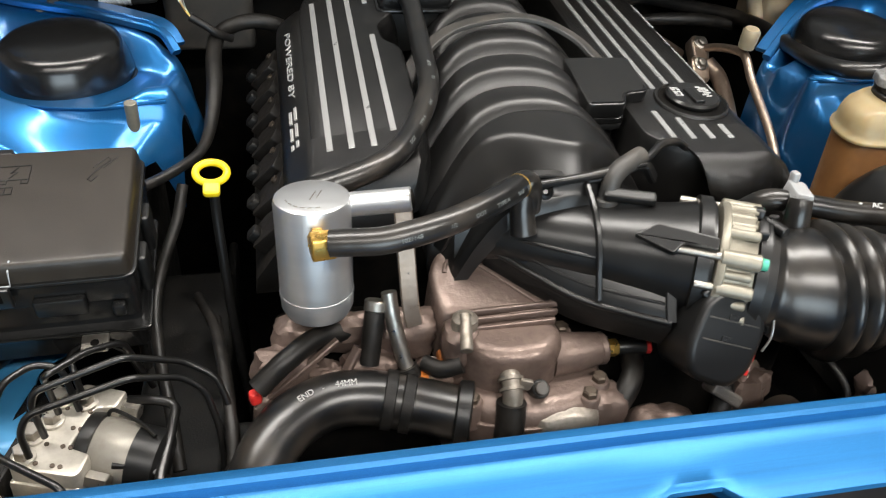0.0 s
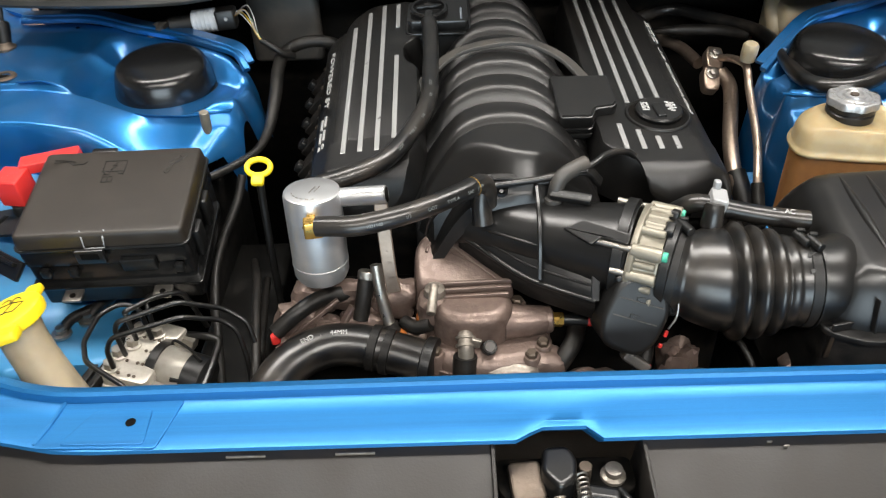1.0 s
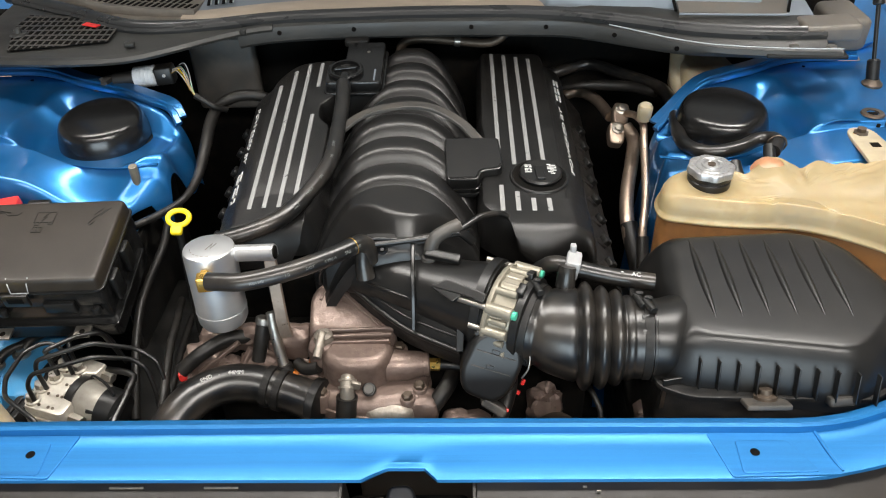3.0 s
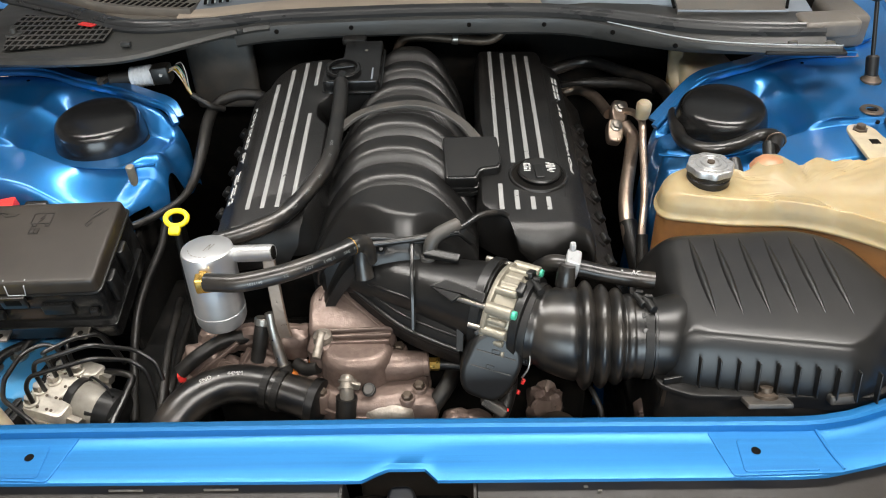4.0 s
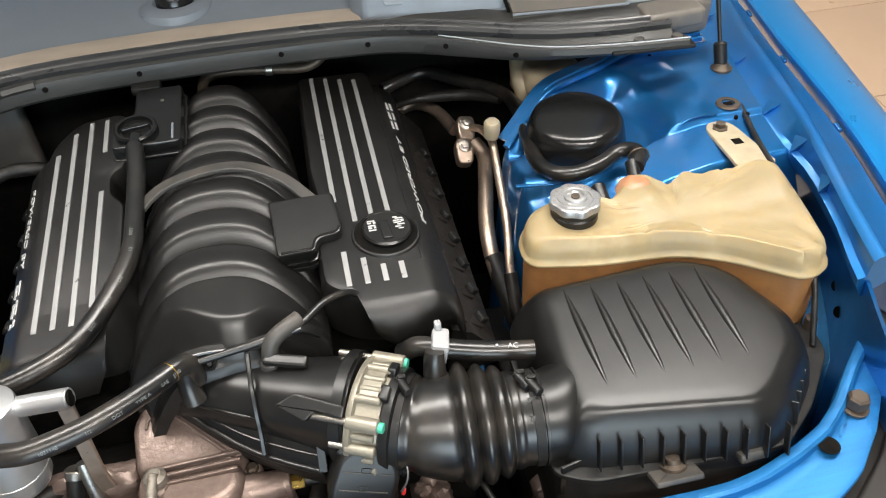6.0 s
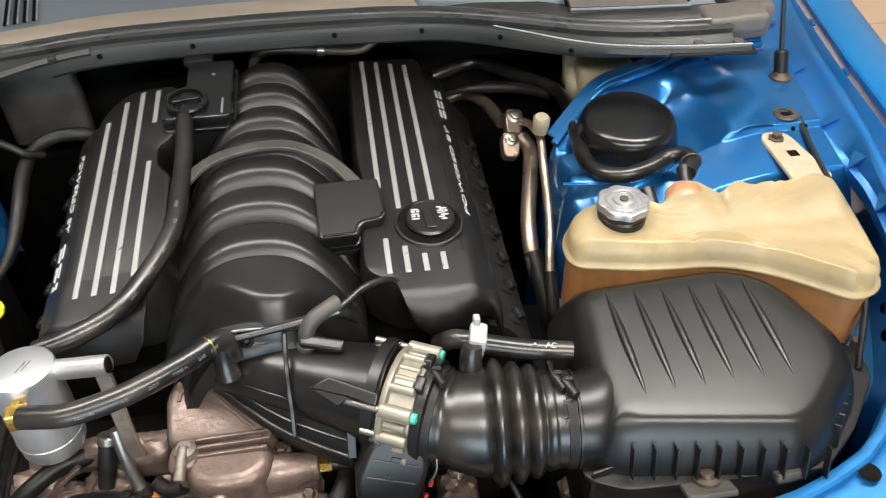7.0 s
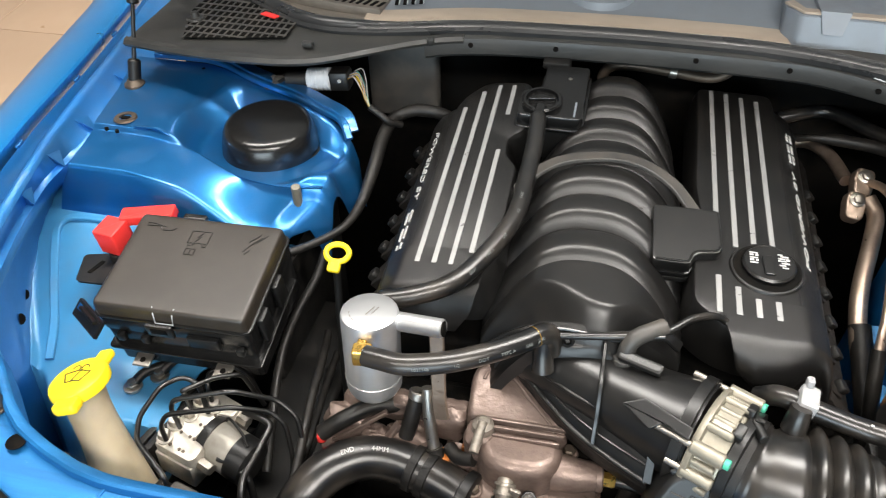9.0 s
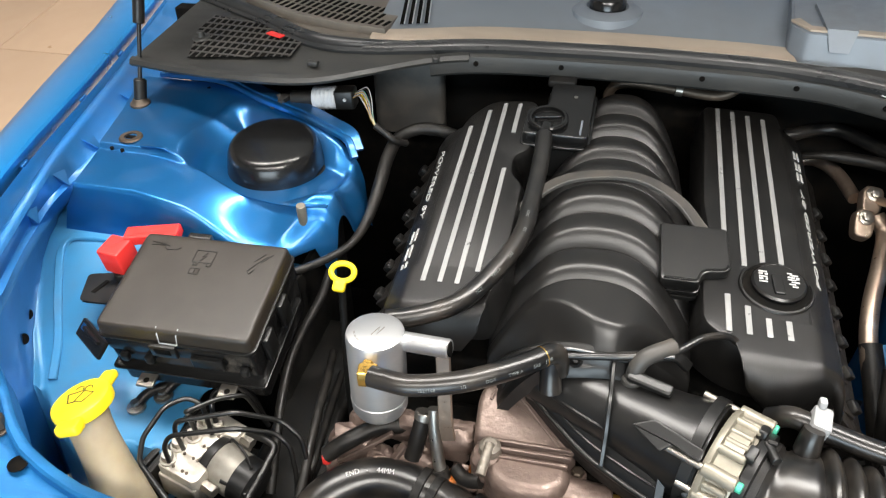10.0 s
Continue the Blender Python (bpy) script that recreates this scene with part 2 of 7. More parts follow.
# ---- shape helpers ----
class Shape:
    """Points and faces of one mesh, gathered piece by piece."""

    def __init__(self):
        self.v, self.f = [], []

    def add(self, verts, faces, m=None):
        k = len(self.v)
        self.v += [tuple(m @ Vector(p)) if m else tuple(p) for p in verts]
        self.f += [tuple(i + k for i in f) for f in faces]
        return self

    def loft(self, rings, m=None, closed=True, cap=True):
        n = len(rings[0])
        v = [p for r in rings for p in r]
        f = []
        for i in range(len(rings) - 1):
            for j in range(n if closed else n - 1):
                a, b = i * n + j, i * n + (j + 1) % n
                f.append((a, b, b + n, a + n))
        if cap:
            f += [tuple(range(n))[::-1], tuple((len(rings) - 1) * n + j for j in range(n))]
        return self.add(v, f, m)

    def slab(self, outline, z0, z1, bevel=0.003, m=None, under=False):
        """An outline pulled up from z0 to z1 with a rounded top edge (and lower edge)."""
        k = 2 if bevel < 0.006 else 5
        arc = [(bevel * (1 - math.sin(a)), bevel * (1 - math.cos(a))) for a in (math.pi / 2 * j / k for j in range(k + 1))]
        rings = []
        if under:
            rings += [[(*p, z0 + h) for p in inset(outline, i)] for i, h in arc]
        else:
            rings.append([(*p, z0) for p in outline])
        rings += [[(*p, z1 - h) for p in inset(outline, i)] for i, h in arc[::-1]]
        rings.append([(*p, z1) for p in inset(outline, bevel + min(bevel * 0.5, 0.0008))])
        return self.loft(rings, m)

    def box(self, c, s, rot=(0, 0, 0), bevel=0.003, r=None, m=None):
        """A box of size s centred on c, its edges rounded."""
        x, y, z = (v / 2 for v in s)
        out = rounded([(-x, -y), (x, -y), (x, y), (-x, y)], min(r or bevel * 1.5, x * 0.9, y * 0.9), 4)
        mm = pose(*c, *rot)
        return self.slab(out, -z, z, min(bevel, z * 0.6, x * 0.6, y * 0.6), m @ mm if m else mm, True)

    def lathe(self, prof, m=None, n=28):
        rings = [[(r * math.cos(a), r * math.sin(a), z) for a in (2 * math.pi * k / n for k in range(n))] for r, z in prof]
        return self.loft(rings, m)

    def rod(self, a, b, r, n=16, bevel=0.0):
        a, b = Vector(a), Vector(b)
        d = (b - a).length
        m = Matrix.Translation(a) @ (b - a).to_track_quat("Z", "Y").to_matrix().to_4x4()
        e = bevel or r * 0.12
        return self.lathe([(r - e, 0), (r, e), (r, d - e), (r - e, d)], m, n)

    def tube(self, pts, r, n=14, steps=6, smooth=True):
        """A hose along points; r is a radius or a function of 0..1."""
        p = curve(pts, steps) if smooth else [Vector(q) for q in pts]
        rings, up = [], None
        for i, q in enumerate(p):
            d = (p[min(i + 1, len(p) - 1)] - p[max(i - 1, 0)]).normalized()
            if up is None:
                up = d.orthogonal().normalized()
            up = (up - d * up.dot(d)).normalized()
            side = d.cross(up)
            rr = r(i / (len(p) - 1)) if callable(r) else r
            rings.append([tuple(q + (up * math.cos(a) + side * math.sin(a)) * rr) for a in (2 * math.pi * k / n for k in range(n))])
        return self.loft(rings)

    def strip(self, pts, w, h, steps=5, smooth=True, up=(0, 0, 1)):
        """A flat bar of width w and thickness h along points."""
        p = curve(pts, steps) if smooth else [Vector(q) for q in pts]
        rings = []
        for i, q in enumerate(p):
            d = (p[min(i + 1, len(p) - 1)] - p[max(i - 1, 0)]).normalized()
            s = d.cross(Vector(up)).normalized()
            u = s.cross(d)
            c = min(w, h) * 0.2
            rings.append([tuple(q + s * a + u * b) for a, b in ((-w / 2 + c, -h / 2), (w / 2 - c, -h / 2), (w / 2, -h / 2 + c), (w / 2, h / 2 - c),
                                                               (w / 2 - c, h / 2), (-w / 2 + c, h / 2), (-w / 2, h / 2 - c), (-w / 2, -h / 2 + c))])
        return self.loft(rings)

    def grid(self, nu, nv, fn, thick=0.002):
        """A sheet fn(u, v) with u, v in 0..1, thickened downwards."""
        top = [fn(i / nu, j / nv) for i in range(nu + 1) for j in range(nv + 1)]
        low = [(x, y, z - thick) for x, y, z in top]
        k, w = len(top), nv + 1
        f = []
        for i in range(nu):
            for j in range(nv):
                a = i * w + j
                f += [(a, a + w, a + w + 1, a + 1), (a + k, a + k + 1, a + k + w + 1, a + k + w)]
        edge = [i * w for i in range(nu + 1)] + [nu * w + j for j in range(1, nv + 1)] + [i * w + nv for i in range(nu - 1, -1, -1)] + [j for j in range(nv - 1, 0, -1)]
        for a, b in zip(edge, edge[1:] + edge[:1]):
            f.append((b, a, a + k, b + k))
        return self.add(top + low, f)


def curve(pts, steps=6):
    p = [Vector(q) for q in pts]
    if len(p) < 3:
        return p
    p = [p[0] * 2 - p[1]] + p + [p[-1] * 2 - p[-2]]
    out = []
    for i in range(1, len(p) - 2):
        a, b, c, d = p[i - 1:i + 3]
        for k in range(steps):
            t = k / steps
            out.append(0.5 * (2 * b + (c - a) * t + (2 * a - 5 * b + 4 * c - d) * t * t + (3 * b - a - 3 * c + d) * t ** 3))
    return out + [p[-2]]


def bend(pts, r=0.012, n=4):
    """Straight runs with rounded bends between them."""
    p = [Vector(q) for q in pts]
    out = [p[0]]
    for a, b, c in zip(p, p[1:], p[2:]):
        d = min(r, (a - b).length * 0.45, (c - b).length * 0.45)
        s, e = b + (a - b).normalized() * d, b + (c - b).normalized() * d
        out += [s * (1 - t) ** 2 + b * 2 * t * (1 - t) + e * t * t for t in (j / n for j in range(n + 1))]
    return out + [p[-1]]


def rounded(poly, r, n=4):
    """The outline with its corners rounded; r is one radius or one a corner. Counter-clockwise."""
    out = []
    for i, p in enumerate(poly):
        p, a, b = Vector(p), Vector(poly[i - 1]), Vector(poly[(i + 1) % len(poly)])
        rr = r[i] if isinstance(r, (list, tuple)) else r
        u, w = (a - p), (b - p)
        rr = min(rr, u.length * 0.48, w.length * 0.48)
        s, e = p + u.normalized() * rr, p + w.normalized() * rr
        for k in range(n + 1):
            t = k / n
            out.append(tuple(s * (1 - t) ** 2 + p * 2 * t * (1 - t) + e * t * t))
    return out


def inset(poly, d):
    if not d:
        return [tuple(p) for p in poly]
    out = []
    for i, p in enumerate(poly):
        p, a, b = Vector(p), Vector(poly[i - 1]), Vector(poly[(i + 1) % len(poly)])
        u, w = (p - a).normalized(), (b - p).normalized()
        nrm = Vector((-u.y - w.y, u.x + w.x))
        if nrm.length < 1e-6:
            nrm = Vector((-u.y, u.x))
        nrm.normalize()
        c = max(0.5, nrm.dot(Vector((-u.y, u.x))))
        out.append(tuple(p + nrm * (d / c)))
    return out


def ellipse(rx, ry, n=28):
    return [(rx * math.cos(2 * math.pi * k / n), ry * math.sin(2 * math.pi * k / n)) for k in range(n)]


def ease(t):
    t = max(0.0, min(1.0, t))
    return t * t * (3 - 2 * t)


def lerp_table(rows, t):
    """Straight between rows of (t, value)."""
    if t <= rows[0][0]:
        return rows[0][1]
    for (a, x), (b, y) in zip(rows, rows[1:]):
        if t <= b:
            return x + (y - x) * (t - a) / (b - a)
    return rows[-1][1]


BASE = {}


def thing(name, base, label, category, group="", kind="", car=True):
    ob = new(name)
    ob.matrix_world = (CAR if car else Matrix()) @ Matrix.Translation(base)
    ob.empty_display_size = 0.02
    BASE[ob.name] = Vector(base)
    return tagged(ob, label, category, group, kind)


def part(name, shape, mat, parent, label="", sharp=38):
    me = bpy.data.meshes.new(name)
    base = BASE[parent.name]
    me.from_pydata([tuple(Vector(p) - base) for p in shape.v], [], shape.f)
    bm = bmesh.new()
    bm.from_mesh(me)
    bmesh.ops.recalc_face_normals(bm, faces=bm.faces)
    bm.to_mesh(me)
    bm.free()
    me.polygons.foreach_set("use_smooth", [True] * len(me.polygons))
    me.set_sharp_from_angle(angle=radians(sharp))
    me.materials.append(mat)
    ob = new(name, me)
    ob.parent = parent
    BASE[ob.name] = base
    if label:
        ob["label"] = label
    return ob


def S():
    return Shape()


def lettering(text, size, m, mat, parent, name="lettering", depth=0.0004, length=0.0, slant=0.0):
    """Words in the built-in font, laid in the x-y plane of m, as a mesh part."""
    cu = bpy.data.curves.new(name, "FONT")
    cu.body, cu.size, cu.extrude, cu.align_x, cu.align_y = text, size, depth, "CENTER", "CENTER"
    cu.shear = slant
    tmp = new("text_source", cu)
    bpy.context.view_layer.update()
    me = bpy.data.meshes.new_from_object(tmp.evaluated_get(bpy.context.evaluated_depsgraph_get()))
    bpy.data.objects.remove(tmp)
    xs = [v.co.x for v in me.vertices]
    k = length / (max(xs) - min(xs)) if length else 1.0
    me.transform(Matrix.Translation(-BASE[parent.name]) @ m @ Matrix.Diagonal((k, 1, 1, 1)))
    me.materials.append(mat)
    ob = new(name, me)
    ob.parent = parent
    BASE[ob.name] = BASE[parent.name]
    return ob


def facing(p, x_axis, normal):
    """A frame at p with its x axis along x_axis and z along normal."""
    z = Vector(normal).normalized()
    x = Vector(x_axis)
    x = (x - z * x.dot(z)).normalized()
    y = z.cross(x)
    return Matrix.Translation(p) @ Matrix((x, y, z)).transposed().to_4x4()


def lump(c, size, seed, rough=0.22, n=14):
    """An irregular rounded casting."""
    rings = []
    for i in range(n + 1):
        th = math.pi * (0.04 + 0.92 * i / n)
        ring = []
        for j in range(n * 2):
            ph = 2 * math.pi * j / (n * 2)
            d = Vector((math.sin(th) * math.cos(ph), math.sin(th) * math.sin(ph), math.cos(th)))
            e = max(abs(d.x), abs(d.y), abs(d.z)) ** 0.5
            k = (1 + rough * noise.noise(d * 1.7 + Vector((seed * 3.1, seed, 0))) + rough * 0.5 * noise.noise(d * 4.0 + Vector((0, seed, seed)))) / e
            ring.append((c[0] + d.x * size[0] * k, c[1] + d.y * size[1] * k, c[2] + d.z * size[2] * k))
        rings.append(ring)
    return S().loft(rings)


# ---- workshop: floor, walls, ceiling ----
def slab_piece(name, c, s, mat, label, cat):
    ob = thing(name, (c[0], c[1], c[2] - s[2] / 2), label, cat, kind="structure", car=False)
    part("slab", S().box(c, s, bevel=0.004), mat, ob)
    return ob


floor = slab_piece("floor", (0, 0.5, -0.06), (8.4, 11.4, 0.1), GROUT, "tan ceramic workshop floor with thin joints", "floor")
slab_piece("wall_east", (4.1, 0.5, 1.7), (0.2, 11.4, 3.5), WALL, "plain painted workshop wall", "wall")
slab_piece("wall_west", (-4.1, 0.5, 1.7), (0.2, 11.4, 3.5), WALL, "plain painted workshop wall", "wall")
slab_piece("wall_north", (0, 6.1, 1.7), (8.0, 0.2, 3.5), WALL, "plain painted workshop wall", "wall")
slab_piece("wall_south_left", (-3.15, -5.1, 1.7), (1.7, 0.2, 3.5), WALL, "plain painted wall beside the open door", "wall")
slab_piece("wall_south_right", (3.15, -5.1, 1.7), (1.7, 0.2, 3.5), WALL, "plain painted wall beside the open door", "wall")
slab_piece("wall_south_lintel", (0, -5.1, 3.2), (4.6, 0.2, 0.5), WALL, "plain painted lintel over the open door", "wall")
slab_piece("ceiling", (0, 0.5, 3.5), (8.4, 11.4, 0.1), CEILING, "plain unseen workshop ceiling, dark to deepen reflections", "ceiling")
for lx, ly, watts in LAMPS:
    ob = thing("ceiling_light", (lx, ly, 3.36), "long white ceiling light with a pale diffuser", "ceiling light", "ceiling lights", car=False)
    part("housing", S().box((lx, ly, 3.41), (1.82, 0.52, 0.08)), WALL, ob)
    part("diffuser", S().box((lx, ly, 3.36), (1.78, 0.48, 0.02)), LAMP, ob)


# ---- car shell ----
IN = [(0.0, 0.048), (0.40, 0.0458), (0.475, 0.0450), (0.508, 0.0465), (0.546, 0.0535), (0.590, 0.0675), (0.634, 0.0862), (0.667, 0.1095), (0.716, 0.157), (0.760, 0.195), (0.785, 0.214)]
OUT = [(0.0, -0.034), (0.46, -0.0335), (0.495, -0.0310), (0.562, -0.0157), (0.594, -0.002), (0.620, 0.009), (0.652, 0.027), (0.699, 0.071), (0.747, 0.129), (0.773, 0.161), (0.790, 0.182)]


def along(table, s):
    """A point at share s of a line of points."""
    p = [Vector(q) for q in table]
    L = [0.0]
    for a, b in zip(p, p[1:]):
        L.append(L[-1] + (b - a).length)
    t = s * L[-1]
    for i in range(len(p) - 1):
        if t <= L[i + 1] + 1e-9:
            return p[i].lerp(p[i + 1], (t - L[i]) / (L[i + 1] - L[i]))
    return p[-1]


def crossmember():
    ob = thing("radiator_support", (0, 0, 0.80), "blue painted radiator crossmember across the front of the engine bay", "crossmember")
    sh = S()
    rings = []
    N = 60
    for k in range(-N, N + 1):
        s = abs(k) / N
        sg = 1 if k >= 0 else -1
        a, b = along(OUT, s), along(IN, s)
        z = 0.85 + 0.014 * ease((s - 0.62) / 0.38)
        xx = a.x * sg
        notch = 0.016 * ease((0.040 - abs(xx - 0.018)) / 0.014)
        ripple = 0.004 * math.exp(-((xx - 0.014) / 0.05) ** 2)
        d = (b - a).normalized()
        w = (b - a).length

        def q(t, h):
            p = a + d * t
            return (p.x * sg, p.y, z + h)
        rings.append([q(notch + 0.014, -0.024), q(notch + 0.003, -0.010), q(notch - 0.001, -0.005), q(notch, -0.001), q(notch + 0.004, 0), q(0.022, ripple * 0.5), q(0.036, -ripple * 0.5), q(w * 0.55, 0),
                      q(w - 0.019, 0), q(w - 0.0165, 0.0015), q(w - 0.0145, 0.010), q(w - 0.011, 0.0125), q(w - 0.004, 0.012), q(w, 0.009), q(w + 0.001, -0.045), q(w * 0.5, -0.03)])
    sh.loft(rings)
    part("panel", sh, BLUE_PANEL, ob)
    for sg in (-1, 1):
        pl = S()
        out = [(0.388, -0.033), (0.512, -0.030), (0.505, 0.029), (0.374, 0.030)]
        out = [(x * sg, y) for x, y in out][::sg]
        pl.slab(rounded(out, 0.004, 2), 0.8502, 0.8516, 0.0009)
        br = part("end_plate", pl, BLUE_PANEL, ob, "blue end plate spot-welded over the crossmember")
        em = [(0.401, -0.029), (0.487, -0.027), (0.464, 0.017), (0.404, 0.018)]
        em = [(x * sg, y) for x, y in em][::sg]
        part("embossing", S().slab(rounded(em, 0.005, 3), 0.8514, 0.8529, 0.0009), BLUE_PANEL, br)
        part("hole", S().lathe([(0.0055, 0.8525), (0.0055, 0.8533), (0.0042, 0.8533)], pose(0.422 * sg, 0, 0), 16), DEEP, br)
        part("corner_hole", S().lathe([(0.012, 0.8605), (0.012, 0.8612), (0.010, 0.8612)], pose(0.632 * sg, 0.061, 0.0, 0, 0, 0), 20), DEEP, ob)
        part("shoulder_seam", S().strip([(0.512 * sg, -0.025, 0.851), (0.505 * sg, 0.0, 0.8522), (0.500 * sg, 0.036, 0.8515)], 0.004, 0.003), BLUE_PANEL, ob)
    return ob


crossmember()


def fascia():
    ob = thing("front_fascia", (0, -0.2, 0.5), "dark grey plastic front panels below the crossmember", "bumper")

    def panel(x0, x1):
        def fn(u, v):
            x = x0 + (x1 - x0) * u
            ax = abs(x)
            edge = lerp_table([(0.0, -0.026), (0.46, -0.026), (0.515, -0.018), (0.58, 0.012), (0.64, 0.042), (0.691, 0.083), (0.80, 0.19)], ax)
            return (x, edge - 0.38 * v - 0.05 * v * ease((ax - 0.5) / 0.3), 0.836 - 0.085 * v - 0.07 * v * v)
        return S().grid(24, 12, fn, 0.004)
    part("upper_panel", panel(-0.80, -0.0545), FASCIA, ob)
    part("upper_panel", panel(0.103, 0.80), FASCIA, ob)
    part("well_floor", S().box((0.024, -0.16, 0.735), (0.156, 0.30, 0.006), (12, 0, 0), 0.002), DEEP, ob)
    for x, r in ((-0.052, 4), (0.100, -4)):
        part("well_side", S().box((x, -0.16, 0.775), (0.004, 0.30, 0.075), (12, 0, 0), 0.001), FASCIA, ob)
    part("front_wall", S().grid(30, 8, lambda u, v: (-0.80 + 1.60 * u, -0.40 + 0.14 * max(0, abs(2 * u - 1) - 0.55) - 0.05 * math.sin(v * 3), 0.685 - 0.45 * v), 0.004), FASCIA, ob)
    for x, y in ((0.225, -0.034), (0.24, -0.040), (-0.19, -0.0345), (-0.30, -0.0345)):
        part("clip", S().box((x, y, 0.836), (0.04 if x < 0 else 0.005, 0.002, 0.003), bevel=0.0006), CASTING_PALE, ob, "small pale edge clip")
    return ob


fascia()


def hood_latch():
    ob = thing("hood_latch", (0.022, -0.04, 0.74), "greasy black steel hood latch below the crossmember notch", "latch")
    part("back_plate", S().slab(rounded([(-0.048, -0.012), (0.094, -0.012), (0.096, -0.050), (0.060, -0.072), (-0.030, -0.076), (-0.048, -0.050)][::-1], 0.010, 4), 0.786, 0.793, 0.002), DEEP, ob)
    part("catch_plate", S().box((-0.018, -0.048, 0.800), (0.034, 0.044, 0.010), (8, 0, 6), 0.004), RUST, ob, "greasy zinc catch plate")
    part("hook", S().slab(rounded([(0.000, -0.020), (0.026, -0.018), (0.034, -0.034), (0.030, -0.060), (0.012, -0.072), (-0.004, -0.050)][::-1], 0.008, 4), 0.790, 0.822, 0.006), BLACK_SATIN, ob)
    part("pivot", S().rod((0.042, -0.040, 0.792), (0.042, -0.040, 0.814), 0.007, 12), RUST, ob)
    part("bolt", S().lathe([(0.013, 0.793), (0.013, 0.797), (0.009, 0.799), (0.009, 0.806), (0.003, 0.807)], pose(0.072, -0.038, 0), 18), CASTING_PALE, ob)
    part("lever", S().box((0.052, -0.066, 0.800), (0.042, 0.016, 0.016), (0, 0, -12), 0.004), BLACK_SATIN, ob)
    part("spring", S().tube([(0.036 + 0.006 * math.cos(k * 0.9), -0.050 - 0.0008 * k, 0.812 + 0.006 * math.sin(k * 0.9)) for k in range(40)], 0.0012, 6, 2), STEEL, ob)
    part("release_rod", S().tube([(0.012, -0.070, 0.806), (0.014, -0.10, 0.790), (0.016, -0.14, 0.77)], 0.006, 10), CASTING_PALE, ob)
    part("cable", S().tube([(0.075, -0.060, 0.800), (0.082, -0.08, 0.80), (0.086, -0.12, 0.775)], 0.004, 10), BLACK, ob)
    return ob


hood_latch()

LOW = [(0.05, 0.700), (0.136, 0.715), (0.232, 0.742), (0.30, 0.765), (0.40, 0.790), (0.52, 0.800), (0.65, 0.815), (0.82, 0.850)]
LEDGE = [(0.0, 0.710), (0.29, 0.778), (0.41, 0.811), (0.50, 0.838), (0.63, 0.868), (0.77, 0.898), (0.98, 0.954), (1.4, 1.066)]
GAP = [(0.0, 0.750), (0.25, 0.811), (0.37, 0.841), (0.50, 0.871), (0.70, 0.909), (0.95, 0.966), (1.4, 1.080)]
RIM = [(0.0, 0.850), (0.40, 0.942), (0.50, 0.968), (0.70, 1.022), (0.95, 1.082), (1.15, 1.140), (1.4, 1.200)]

WHEEL_EDGE = [(0.05, 0.710), (0.20, 0.738), (0.25, 0.770), (0.32, 0.810), (0.42, 0.855), (0.53, 0.880), (0.62, 0.890), (0.82, 0.900)]


def plateau(y):
    return 0.989 + 0.12 * (y - 0.576)


def apron_back(x):
    return lerp_table([(0.34, 0.60), (0.40, 0.625), (0.45, 0.645), (0.50, 0.672), (0.60, 0.712), (0.65, 0.738), (0.70, 0.752), (0.84, 0.754)], x)


def apron_height(x, y, edge=0.382):
    right = edge > 0.39
    zp = plateau(y)
    front = lerp_table([(0.34, 0.485), (0.42, 0.470), (0.50, 0.440), (0.60, 0.455), (0.70, 0.465), (0.85, 0.465)], x)
    lip = lerp_table([(0.34, 0.50), (0.44, 0.485), (0.52, 0.497), (0.62, 0.535), (0.70, 0.548), (0.85, 0.552)], x)
    z = zp - 0.045 * ease((0.52 - y) / 0.08) * ease((0.62 - x) / 0.14)
    # bowl round the strut tower, open towards the overlapping seam in front of it
    r = math.hypot(x - 0.525, y - 0.60)
    z -= 0.012 * math.exp(-((x - 0.67) / 0.035) ** 2 - ((y - 0.66) / 0.05) ** 2)
    bowl = ease((0.152 - r) / 0.045)
    behind = ease((y - lip) / 0.006)
    z += (min(z, 0.953) - z) * bowl * behind
    z += (zp - 0.004 - 0.018 * ease((0.46 - x) / 0.08) - z) * ease((y - apron_back(x) + 0.042) / 0.036)
    if right:
        z -= 0.040 * ease((0.515 - x) / 0.06) * ease((y - 0.585) / 0.04)
    # pressed step in front of the seam
    z -= (0.007 + 0.020 * math.exp(-((x - 0.52) / 0.10) ** 2)) * (1 - behind)
    # front drop to the lower floor, inner drop to the engine
    z -= 0.175 * ease((front - y) / (0.06 - 0.025 * ease((x - 0.62) / 0.08)))
    inner = edge + 0.010 * math.sin(y * 60) * ease((0.62 - y) / 0.1) + (0 if right else 0.036) * ease((0.53 - y) / 0.08)
    z -= 0.012 * ease((inner + 0.05 - x) / 0.03) + (0.40 if right else 0.13) * ease((inner + 0.022 - x) / 0.05)
    return z


